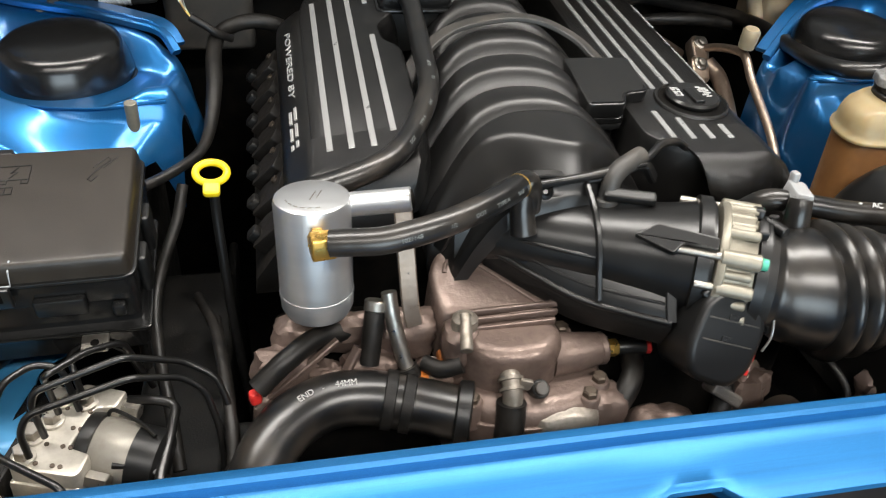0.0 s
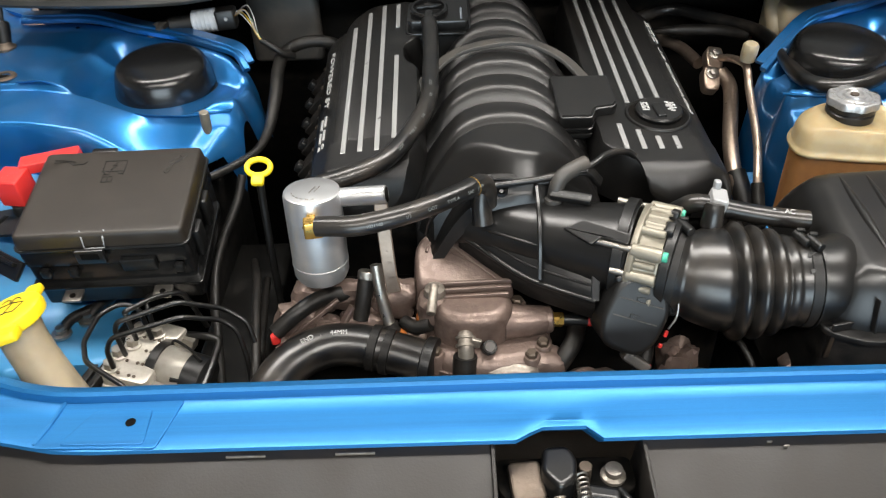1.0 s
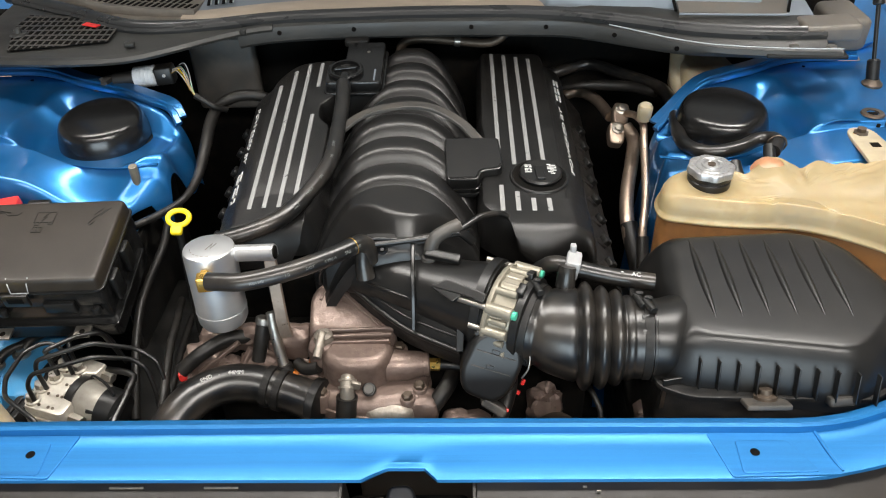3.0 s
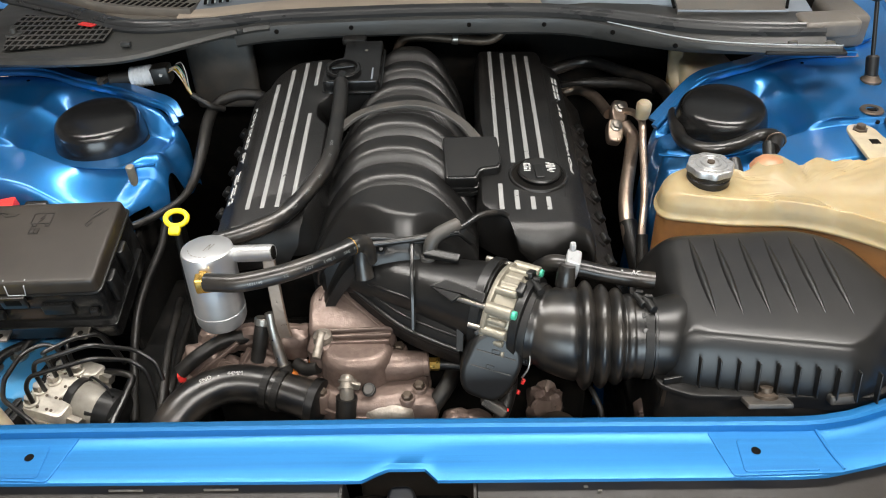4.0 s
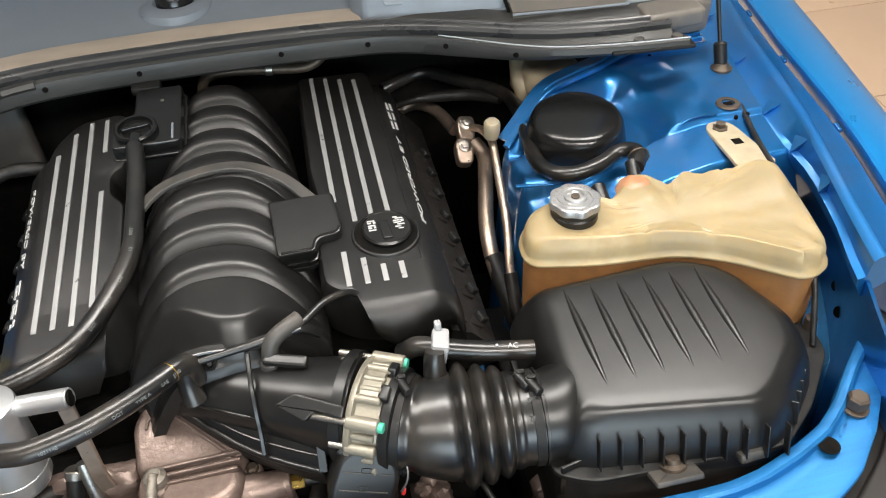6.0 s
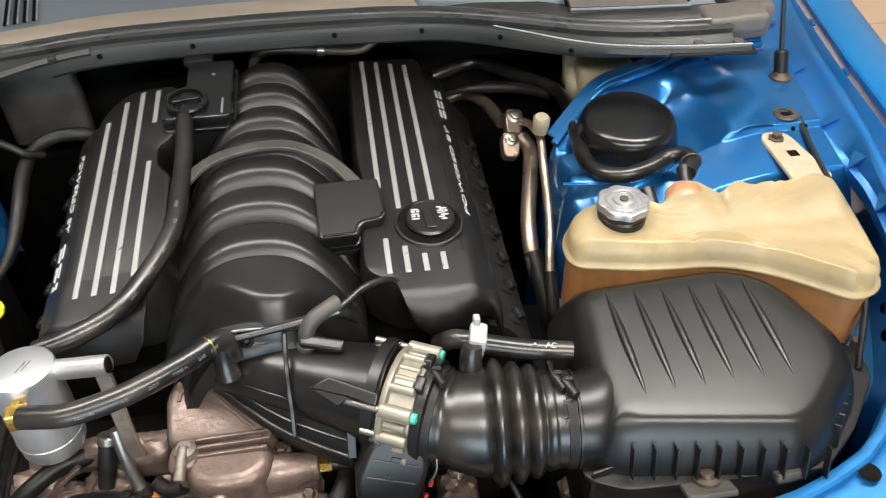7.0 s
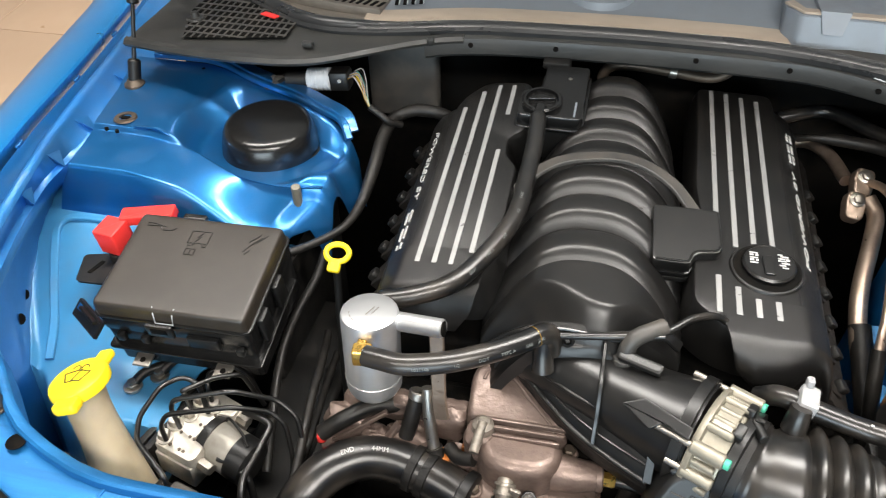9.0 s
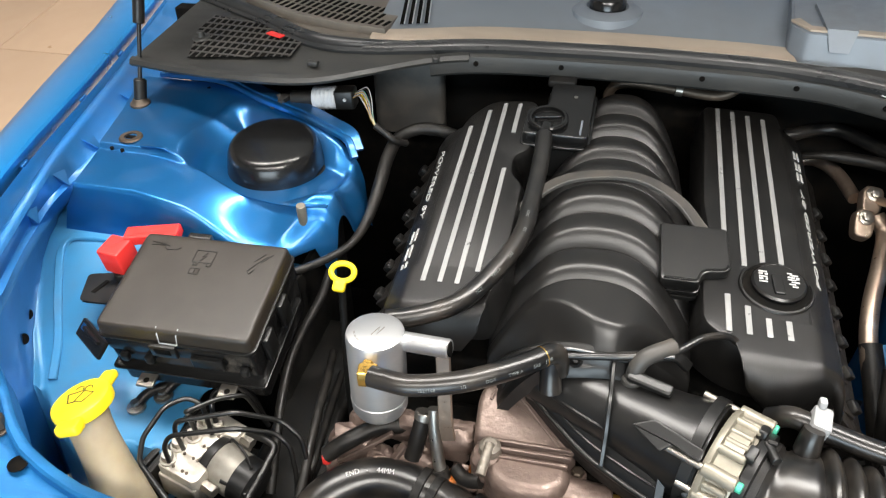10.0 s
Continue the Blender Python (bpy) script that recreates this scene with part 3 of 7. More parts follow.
def inner_fender(sg):
    ob = thing("inner_fender", (0.58 * sg, 0.45, 0.6), "blue metallic inner fender with raised strut tower", "inner fender", "inner fenders")

    edge_x = 0.405 if sg > 0 else 0.382

    def fn(u, v):
        u = u if sg > 0 else 1 - u
        y0 = 0.385
        y = y0
        for _ in range(3):
            xo = lerp_table(LOW, y)
            xi = 0.335 if sg > 0 else lerp_table([(0.38, 0.420), (0.44, 0.408), (0.48, 0.394), (0.53, 0.382), (0.585, 0.368), (0.62, 0.388)], y)
            xo += (lerp_table(WHEEL_EDGE, y) + 0.012 - xo) * ease((0.470 - y) / 0.05)
            x = xi + (xo - xi) * u
            y0 = lerp_table([(0.34, 0.455), (0.44, 0.435), (0.50, 0.385)] if sg > 0 else [(0.34, 0.485), (0.42, 0.472), (0.47, 0.435), (0.53, 0.385)], x)
            y = y0 + (apron_back(x) - y0) * v
        return (x * sg, y, apron_height(x, y, edge_x))
    part("panel", S().grid(110, 150, fn, 0.002), BLUE, ob, sharp=60)
    edge = ([(0.425, 0.628), (0.45, 0.646)] if sg > 0 else [(0.398, 0.612), (0.415, 0.632), (0.45, 0.648)]) + [(0.50, 0.674), (0.55, 0.694), (0.60, 0.714), (0.65, 0.740), (0.69, 0.753), (0.735, 0.756), (0.80, 0.756)]
    part("rear_flange", S().strip([(x * sg, y, apron_height(max(x, 0.43), y, edge_x) + 0.006) for x, y in edge], 0.012, 0.010, 6), BLUE, ob, "folded blue flange along the rear edge")
    part("flange_ledge", S().strip([(x * sg, y + 0.014, apron_height(max(x, 0.43), y, edge_x) + 0.011) for x, y in edge], 0.022, 0.007, 6), BLUE, ob, "stepped ledge behind the flange")
    seam = [(0.40, 0.492), (0.46, 0.492), (0.52, 0.502), (0.57, 0.520), (0.62, 0.540), (0.68, 0.552), (0.73, 0.556)]
    part("seam", S().strip([(x * sg, y, apron_height(x, y + 0.012) + 0.001) for x, y in seam], 0.006, 0.003, 6), BLUE, ob, "overlapping sheet seam")
    gx, gy = 0.759, 0.576
    gz = plateau(gy)
    part("grommet", S().lathe([(0.011, gz - 0.004), (0.019, gz + 0.0005), (0.017, gz + 0.003), (0.010, gz + 0.003), (0.009, gz - 0.006)], pose(gx * sg, gy, 0), 24), RUST, ob, "zinc-plated slotted insert")
    part("slot", S().box((gx * sg, gy, gz + 0.0012), (0.014, 0.008, 0.002), bevel=0.0005), DEEP, ob)
    for hx, hy in ((0.775, 0.545), (0.755, 0.542)):
        part("hole", S().lathe([(0.003, gz - 0.006), (0.003, gz - 0.0014)], pose(hx * sg, hy, 0), 12), DEEP, ob)
    part("hole", S().lathe([(0.003, 0.99), (0.003, apron_height(0.70, 0.735) + 0.001)], pose(0.70 * sg, 0.735, 0), 12), DEEP, ob)
    if sg < 0:
        part("stud", S().rod((-0.439, 0.488, 0.915), (-0.437, 0.482, 0.966), 0.007, 14), CREAM, ob, "plain steel stud")
    # lower rail under the engine side
    # added black walls stand in for the shadow beside the engine
    if sg < 0:
        part("black_shade_wall", S().box((-0.450, 0.505, 0.60), (0.010, 0.29, 0.50), bevel=0.003), BLACK_DULL, ob, "added black wall for the shade below the strut tower")
    part("black_shade_wall", S().box((0.362 * sg, 0.33, 0.52), (0.012, 0.62, 0.30), bevel=0.004), BLACK_DULL, ob)
    part("chassis_rail", S().box((0.405 * sg, 0.30, 0.64), (0.10, 0.50, 0.09), bevel=0.01), BLACK_DULL, ob, "black chassis rail beside the engine")

    def low(u, v):
        y = 0.075 + 0.475 * v
        xi = (0.478 if sg < 0 else 0.40) + 0.055 * ease((0.34 - y) / 0.06)
        xo = lerp_table(WHEEL_EDGE, y) + 0.016
        x = xi + (xo - xi) * u
        rise = 0.02 * ease((y - 0.50) / 0.05) + 0.012 * ease((x - xo + 0.016) / 0.012)
        rise += 0.012 * ease((y - lerp_table([(0.37, 0.50), (0.70, 0.50), (0.78, 0.47), (0.90, 0.44)], x)) / 0.012)
        climb = 0.130 * lerp_table([(0.22, 0), (0.27, 0.10), (0.43, 0.95), (0.47, 1.0)], y) * ease((x - 0.56) / 0.10) if sg < 0 else 0
        return (x * sg, y, 0.764 + rise + climb - 0.22 * ease((lerp_table([(0.37, 0.195), (0.55, 0.180), (0.66, 0.165), (0.71, 0.190), (0.75, 0.230), (0.80, 0.24)], x) - y) / 0.03))
    part("lower_floor", S().grid(60, 60, low, 0.002), BLUE_FLOOR, ob, "light blue pressed floor of the inner fender", sharp=70)
    if sg < 0:
        rim = [(0.752, 0.250), (0.768, 0.300), (0.788, 0.345), (0.806, 0.390), (0.812, 0.415), (0.800, 0.430), (0.770, 0.436), (0.735, 0.436)]
        part("pressed_rim", S().strip([(-x, y, low((x - 0.478) / (lerp_table(WHEEL_EDGE, y) + 0.016 - 0.478), (y - 0.075) / 0.475)[2] + 0.003) for x, y in rim], 0.012, 0.007, 6), BLUE_FLOOR, ob, "raised rim round the pressed floor")
    wall = []
    for k in range(17):
        y = 0.07 + 0.75 * k / 16
        xi = lerp_table(LOW, y)
        xo = lerp_table(WHEEL_EDGE, y)
        wall.append([(x * sg, y, z) for x, z in ((xo + 0.018, 0.60), (xo + 0.010, 0.80), ((xo + xi) / 2 + 0.014, 0.90), (xi + 0.012, 0.958 - 0.04 * ease((0.25 - y) / 0.2)), (xi + 0.018, 0.956 - 0.04 * ease((0.25 - y) / 0.2)), ((xo + xi) / 2 + 0.020, 0.897), (xo + 0.016, 0.80), (xo + 0.024, 0.60))])
    part("outer_wall", S().loft(wall), BLUE, ob, "blue outer wall below the fender flange")
    for y, z in ((0.307, 0.838), (0.262, 0.836), (0.345, 0.872)):
        part("wall_hole", S().rod(((lerp_table(WHEEL_EDGE, y) + 0.012) * sg, y, z), ((lerp_table(WHEEL_EDGE, y) + 0.004) * sg, y, z + 0.002), 0.008, 14), DEEP, ob)
    return ob


inner_fender(-1)
inner_fender(1)


def fender(sg):
    ob = thing("fender", (0.9 * sg, 0.6, 0.3), "glossy blue front fender", "fender", "front fenders")
    rings, inner = [], []
    for k in range(41):
        y = 0.205 + 1.195 * k / 40
        g, o, li, lo = lerp_table(GAP, y), lerp_table(RIM, y), lerp_table(LEDGE, y), lerp_table(LOW, y) + max(0, y - 0.82) * 0.2
        zc = 1.020 - 0.10 * max(0, 0.42 - y) ** 1.3
        w = o - g
        prof = [(g + 0.006, zc - 0.030), (g + 0.001, zc - 0.012), (g, zc - 0.004), (g + 0.003, zc - 0.0005), (g + 0.008, zc), (g + w * 0.35, zc - 0.002), (g + w * 0.62, zc - 0.009), (g + w * 0.70, zc - 0.013), (g + w * 0.86, zc - 0.020),
                (o - 0.008, zc - 0.030), (o, zc - 0.042), (o + 0.010, zc - 0.085), (o + 0.02, zc - 0.2), (o + 0.015, 0.40), (o - 0.01, 0.40), (o - 0.01, zc - 0.2), (g + 0.03, zc - 0.06)]
        rings.append([(x * sg, y, z) for x, z in prof])
        zl, z0 = zc - 0.020, zc - 0.050
        inner.append([(x * sg, y, z) for x, z in ((lo, z0), (lo + 0.010, z0 + 0.002), (li - 0.010, zl - 0.006), (li - 0.004, zl - 0.001), (li, zl), (li + 0.003, zl + 0.0025), (li + 0.007, zl + 0.001), (g - 0.006, zl + 0.002),
                                                 (g - 0.003, zl - 0.004), (g - 0.002, zl - 0.030), (lo + 0.012, z0 - 0.030), (lo + 0.002, z0 - 0.012))])
    part("outer_skin", S().loft(rings), BLUE_GLOSS, ob)
    part("inner_flange", S().loft(inner), BLUE, ob, "blue flange along the inside of the fender")
    for y in (0.354, 0.450, 0.553, 0.710, 0.886):
        lo, li = lerp_table(LOW, y), lerp_table(LEDGE, y)
        z = 0.972
        tab = [(lo + (li - lo) * 0.60, y - 0.002, z + 0.020), (lo - 0.002, y + 0.004, z - 0.002), (lo + (li - lo) * 0.50, y + 0.022, z + 0.015), (lo + 0.012, y + 0.008, z - 0.014)]
        part("gusset", S().add([(x * sg, yy, zz) for x, yy, zz in tab], [(0, 1, 2), (0, 1, 3), (1, 2, 3), (0, 2, 3)]), BLUE, ob, "small folded blue gusset")
    for y in (0.45, 0.66, 0.84):
        g = lerp_table(GAP, y)
        part("hinge_clip", S().box(((g - 0.004) * sg, y, 1.003), (0.006, 0.020, 0.006), (0, 0, -13 * sg), 0.0015), BLUE, ob)
    return ob


fender(-1)
fender(1)


def strut_cap(sg):
    z = 0.956
    x, y = 0.525 * sg, 0.600
    ob = thing("strut_tower_cap", (x, y, z), "round black plastic cap on the strut tower", "cap", "strut tower caps")
    m = pose(x, y, z, 6, 0, 0)
    part("dome", S().lathe([(0.070, -0.004), (0.0775, 0.0), (0.0765, 0.006), (0.0735, 0.020), (0.0705, 0.031), (0.067, 0.0385), (0.062, 0.0425), (0.056, 0.0445), (0.03, 0.0465), (0.004, 0.047)], m, 56), BLACK_GLOSS, ob, sharp=80)
    part("rim", S().lathe([(0.073, -0.006), (0.0795, -0.005), (0.0795, -0.002), (0.076, 0.0005)], m, 56), BLACK, ob)
    return ob


strut_cap(-1)
strut_cap(1)


def gas_strut(sg):
    x, y, z = 0.793 * sg, 0.667, 1.0
    ob = thing("gas_strut", (x, y, z), "black hood gas strut on a ball stud", "gas strut", "hood gas struts")
    d = Vector((-0.05 * sg, 0.33, 0.94)).normalized()
    p = Vector((x, y, z))
    part("base", S().lathe([(0.017, -0.003), (0.017, 0.002), (0.013, 0.005), (0.010, 0.010)], pose(x, y, z), 24), RUST, ob, "rusty steel ball stud base")
    part("socket", S().rod(p + d * 0.004, p + d * 0.042, 0.0105, 18, 0.003), RUBBER_DULL, ob)
    part("piston_rod", S().rod(p + d * 0.04, p + d * 0.13, 0.0035, 12), BLACK_SATIN, ob)
    part("cylinder", S().rod(p + d * 0.13, p + d * 0.455, 0.0095, 18, 0.002), BLACK_SATIN, ob)
    return ob


gas_strut(-1)
gas_strut(1)


def hood():
    ob = thing("hood", (0, 1.05, 1.12), "open blue hood propped on gas struts over the engine bay", "hood")
    m = pose(0, 1.05, 1.12, -68, 0, 0)
    out = rounded([(-0.86, -0.04), (-0.80, -1.16), (-0.60, -1.24), (0.60, -1.24), (0.80, -1.16), (0.86, -0.04)], 0.05, 5)
    part("outer_skin", S().slab(out, 0.012, 0.030, 0.006, m, True), BLUE_GLOSS, ob)
    # unseen liner, lightened as a reflector for the rear of the bay
    part("liner", S().slab(inset(out, 0.05), -0.012, 0.0115, 0.008, m, True), LINER, ob, "unseen hood liner, pale grey to reflect light into the bay")
    return ob


hood()


# ---- scuttle ----
FRONT = [(-0.82, 0.690), (-0.724, 0.672), (-0.60, 0.660), (-0.482, 0.667), (-0.38, 0.722), (-0.288, 0.768), (-0.20, 0.785), (0.0, 0.792), (0.20, 0.786), (0.30, 0.775), (0.40, 0.735), (0.50, 0.684), (0.60, 0.662), (0.72, 0.650)]
SEAM = [(-0.82, 0.945), (-0.70, 0.874), (-0.65, 0.848), (-0.60, 0.816), (-0.55, 0.774), (-0.50, 0.752), (-0.45, 0.748), (-0.40, 0.750), (-0.34, 0.757), (-0.26, 0.778), (-0.20, 0.786), (0.0, 0.795), (0.20, 0.789), (0.30, 0.768), (0.40, 0.739), (0.50, 0.699), (0.60, 0.680), (0.70, 0.676)]


def smooth_table(rows, x):
    return sum(lerp_table(rows, x + 0.012 * k) for k in range(-4, 5)) / 9


def front_z(x):
    return -(0.013 if x < 0 else 0.016) * ease((abs(x) - 0.26) / 0.24)


def cowl():
    ob = thing("scuttle", (0, 0.9, 1.0), "weathered black plastic scuttle below the windscreen with a rubber seal", "cowl panel")

    def run(table, prof, x0=-0.80, x1=0.70, drop=1.0, lift=0.0):
        rings = []
        for k in range(91):
            x = x0 + (x1 - x0) * k / 90
            y = smooth_table(table, x)
            rise = lift * ease((x - 0.30) / 0.30)
            rings.append([(x, y + a, 1.0 + front_z(x) * drop + h + (rise if h < 0.06 else 0)) for a, h in prof])
        return S().loft(rings)
    part("front_face", run(FRONT, [(0.004, 0.050), (-0.003, 0.056), (-0.006, 0.074), (-0.004, 0.082), (0.002, 0.086), (0.012, 0.085), (0.012, 0.050)], -0.31, 0.72, lift=0.016), COWL, ob)
    part("edge_roll", run(FRONT, [(0.000, 0.073), (-0.006, 0.075), (-0.009, 0.080), (-0.005, 0.086), (0.003, 0.088), (0.010, 0.084), (0.010, 0.074)], -0.80, -0.25), COWL, ob)
    # corner covers between the front edge and the seal
    for a, b in ((-0.80, -0.28), (0.28, 0.70)):

        def deck(u, v, a=a, b=b):
            x = a + (b - a) * u
            f, s = smooth_table(FRONT, x) + 0.004, smooth_table(SEAM, x) + 0.006
            return (x, f + (s - f) * v, 1.0 + front_z(x) * (1 - 0.5 * v) + 0.083 + 0.006 * v)
        part("corner_cover", S().grid(40, 8, deck, 0.004), COWL, ob)
    part("seal", run(SEAM, [(0.000, 0.085), (-0.002, 0.093), (0.002, 0.098), (0.006, 0.094), (0.008, 0.0935), (0.011, 0.100), (0.016, 0.103), (0.021, 0.099), (0.025, 0.096), (0.034, 0.096), (0.038, 0.085)], drop=0.5), SEAL, ob, "ribbed black rubber hood seal")
    part("seal_bed", run(SEAM, [(0.034, 0.080), (0.034, 0.0945), (0.10, 0.1035), (0.10, 0.080)], -0.80, -0.40, 0.5), VENT, ob, "dusty brown sheet beside the vent")
    part("seal_tube", S().tube([(x, smooth_table(SEAM, x) + 0.020, 1.094 + front_z(x) * 0.5) for x in [-0.82 + 0.02 * k for k in range(29)]], lambda t: 0.0125 - 0.008 * ease((t - 0.6) / 0.4), 14, 2), SEAL, ob, "round black roll of the hood seal")
    part("seal_rib", run(SEAM, [(0.0275, 0.0955), (0.029, 0.0985), (0.0305, 0.0955)], drop=0.5), SEAL, ob)
    part("edge_strip", run(SEAM, [(0.036, 0.085), (0.034, 0.096), (0.042, 0.101), (0.066, 0.104), (0.070, 0.100), (0.070, 0.085)], -0.42, 0.28, 0.5), COWL_TAN, ob, "dusty panel edge, its tan reflection put into the colour")
    part("edge_strip", run(SEAM, [(0.036, 0.085), (0.034, 0.096), (0.042, 0.101), (0.066, 0.104), (0.070, 0.100), (0.070, 0.085)], 0.282, 0.70, 0.5), COWL, ob)
    part("top_panel", run(SEAM, [(0.068, 0.09), (0.068, 0.1025), (0.15, 0.118), (0.30, 0.15), (0.55, 0.20), (0.56, 0.19), (0.3, 0.13)], -0.42, 0.70, 0.5), COWL_GREY, ob, "grey scuttle sheet with the sky's blue in its colour")
    for x in (-0.239, -0.105, 0.108, 0.242, 0.36, 0.46):
        z = 1.075 + front_z(x)
        y = smooth_table(FRONT, x)
        part("hole", S().rod((x, y - 0.0075, z - 0.003), (x, y + 0.003, z - 0.003), 0.0042, 12), DEEP, ob)
    part("tape_patch", S().box((-0.300, 0.753, 1.082), (0.012, 0.012, 0.012), (20, 0, 20), 0.003), COWL, ob)
    box = part("raised_box", S().loft([[(x, y, z) for x, y in q] for z, q in ((1.09, rounded([(0.226, 0.838), (0.245, 0.808), (0.62, 0.775), (0.64, 1.25), (0.27, 1.25)], 0.008, 3)), (1.140, rounded([(0.227, 0.850), (0.245, 0.815), (0.62, 0.785), (0.64, 1.25), (0.27, 1.25)], 0.008, 3)), (1.144, rounded([(0.232, 0.856), (0.248, 0.821), (0.62, 0.791), (0.635, 1.25), (0.275, 1.25)], 0.008, 3)))]), COWL_GREY, ob, "raised blue-grey box section", sharp=30)
    part("box_edge", S().strip([(0.232, 0.856, 1.145), (0.250, 0.824, 1.145), (0.40, 0.812, 1.145), (0.60, 0.796, 1.145)], 0.016, 0.004, 1, False), COWL_TAN, box, "dusty box edge, its tan highlight put into the colour")
    part("clip", S().loft([[(0.268, 0.92, 1.150), (0.320, 0.92, 1.150), (0.320, 0.92, 1.140), (0.268, 0.92, 1.140)], [(0.270, 0.815, 1.150), (0.312, 0.812, 1.150), (0.312, 0.815, 1.140), (0.270, 0.818, 1.140)], [(0.278, 0.803, 1.120), (0.304, 0.800, 1.120), (0.304, 0.810, 1.118), (0.278, 0.813, 1.118)]]), COWL_GREY, box)
    part("pivot_collar", S().lathe([(0.062, 1.100), (0.058, 1.116), (0.044, 1.121), (0.035, 1.122), (0.030, 1.117), (0.012, 1.115)], pose(-0.048, 0.930, 0), 32), COWL_GREY, ob, "round collar of the wiper pivot")
    part("pivot_cap", S().lathe([(0.030, 1.110), (0.030, 1.130), (0.026, 1.136), (0.012, 1.138)], pose(-0.048, 0.930, 0), 28), BLACK_GLOSS, ob, "black cap of the wiper pivot")
    # air intake grille at one corner: black sheet paints the shade behind a lattice
    mouth = [Vector(q) for q in ((-0.704, 0.700), (-0.533, 0.722), (-0.533, 0.772), (-0.645, 0.836), (-0.733, 0.858), (-0.736, 0.800))]

    def on_deck(p, h):
        f, s = smooth_table(FRONT, p.x), smooth_table(SEAM, p.x)
        v = (p.y - f) / (s - f)
        return Vector((p.x, p.y, 1.0 + front_z(p.x) * (1 - 0.5 * v) + 0.0862 + 0.006 * v + h))

    def across(p, d):
        """The stretch of the line through p along d that lies within the grille mouth."""
        lo, hi = -1.0, 1.0
        for a, b in zip(mouth, mouth[1:] + mouth[:1]):
            n = Vector((a.y - b.y, b.x - a.x))
            den, num = n.dot(d), n.dot(a - p)
            if abs(den) > 1e-9:
                lo, hi = (max(lo, num / den), hi) if den > 0 else (lo, min(hi, num / den))
        return (p + d * lo, p + d * hi) if hi - lo > 0.004 else None
    part("intake_opening", S().loft([[tuple(on_deck(p, h)) for p in mouth] for h in (0.0002, 0.0010)]), DEEP, ob, "black sheet for the shade in the air intake")
    for k in range(9):
        seg = across(Vector((-0.704, 0.700 + 0.0205 * k)), Vector((1, -0.06 - 0.012 * k)) if k else Vector((1, 0.125)))
        if seg:
            part("grille_bar", S().strip([on_deck(q, 0.0016) for q in seg], 0.0046, 0.0014), DUSTY, ob)
    for k in range(18):
        seg = across(Vector((-0.738 + 0.0128 * k, 0.77)), Vector((0.06, 1)))
        if seg:
            part("grille_rib", S().strip([on_deck(q, 0.0013) for q in seg], 0.0036, 0.0012), DUSTY, ob)
    part("peg", S().lathe([(0.016, 0.0), (0.014, 0.003), (0.007, 0.004), (0.006, 0.012), (0.003, 0.013)], Matrix.Translation(on_deck(Vector((-0.712, 0.765)), 0.002)), 16), COWL, ob)
    part("red_tag", S().box(tuple(on_deck(Vector((-0.585, 0.786)), 0.0045)), (0.034, 0.013, 0.002), (0, 0, -24), 0.0008), RED, ob)
    part("snap_clip", S().box(tuple(on_deck(Vector((-0.488, 0.705)), 0.003)), (0.018, 0.012, 0.008), bevel=0.002), COWL, ob)
    # corner block, bolts and trim at the other side
    for x, y in ((0.645, 0.668), (0.705, 0.662)):
        part("bolt", S().lathe([(0.014, 1.060), (0.014, 1.063), (0.008, 1.065), (0.008, 1.072), (0.003, 1.073)], pose(x, y, 0), 18), STEEL, ob)
    part("end_plate", S().box((0.665, 0.664, 1.058), (0.13, 0.034, 0.006), (0, 0, -5), 0.002), BLACK_DULL, ob, "dark steel end plate")
    part("corner_block", S().box((0.715, 0.715, 1.082), (0.10, 0.055, 0.030), (4, 0, 4), 0.008), VENT, ob)
    plate = part("corner_plate", S().loft([[(x, y, z + 0.16 * (y - 0.74)) for x, y in ((0.470, 0.752), (0.650, 0.738), (0.690, 0.87), (0.66, 1.10), (0.49, 1.10), (0.478, 0.89))] for z in (1.090, 1.1005)]), VENT, ob, "dusty grey corner plate of the scuttle")
    part("plate_edge", S().strip([(0.468, 0.747, 1.1010), (0.56, 0.738, 1.1010), (0.652, 0.732, 1.1010)], 0.004, 0.003, 4), COWL_GREY, plate, "pale edge of the corner plate")
    for seam in (((0.464, 0.755, 1.1040), (0.470, 0.82, 1.1145), (0.482, 0.90, 1.1275), (0.492, 1.09, 1.1575)), ((0.654, 0.745, 1.1025), (0.690, 0.865, 1.1215), (0.668, 1.09, 1.1575))):
        part("plate_seam", S().strip(seam, 0.005, 0.004, 3), DEEP, plate)
    part("corner_block", S().box((0.775, 0.80, 1.055), (0.07, 0.10, 0.06), (4, 0, 4), 0.012), VENT, ob)
    part("edge_trim", S().tube([(x, smooth_table(FRONT, x) - 0.004, 1.088 + front_z(x)) for x in (0.72, 0.66, 0.60, 0.55, 0.50, 0.45, 0.40, 0.35)], 0.0009), TAPE, ob, "thin grey trim line")
    # slotted vent
    lower = [(-0.70, 0.918), (-0.608, 0.860), (-0.573, 0.842), (-0.524, 0.825), (-0.476, 0.813), (-0.433, 0.807), (-0.397, 0.801)]
    vent = part("vent_frame", S().slab(lower + [(-0.388, 0.885), (-0.43, 0.96), (-0.62, 1.06), (-0.76, 1.05)], 1.090, 1.1065, 0.0015), VENT, ob, "dusty brown slotted scuttle vent")
    for k in range(22):
        x = -0.672 + 0.0128 * k
        y = lerp_table(lower, x)
        for row in range(3):
            a, b = y + 0.010 + 0.026 * row, y + 0.030 + 0.026 * row
            if x + 0.02 * row < -0.400:
                part("vent_slot", S().strip([(x + 0.007 * row, a, 1.1066), (x + 0.007 * row + 0.006, b, 1.1066)], 0.0062, 0.002), DEEP, vent)
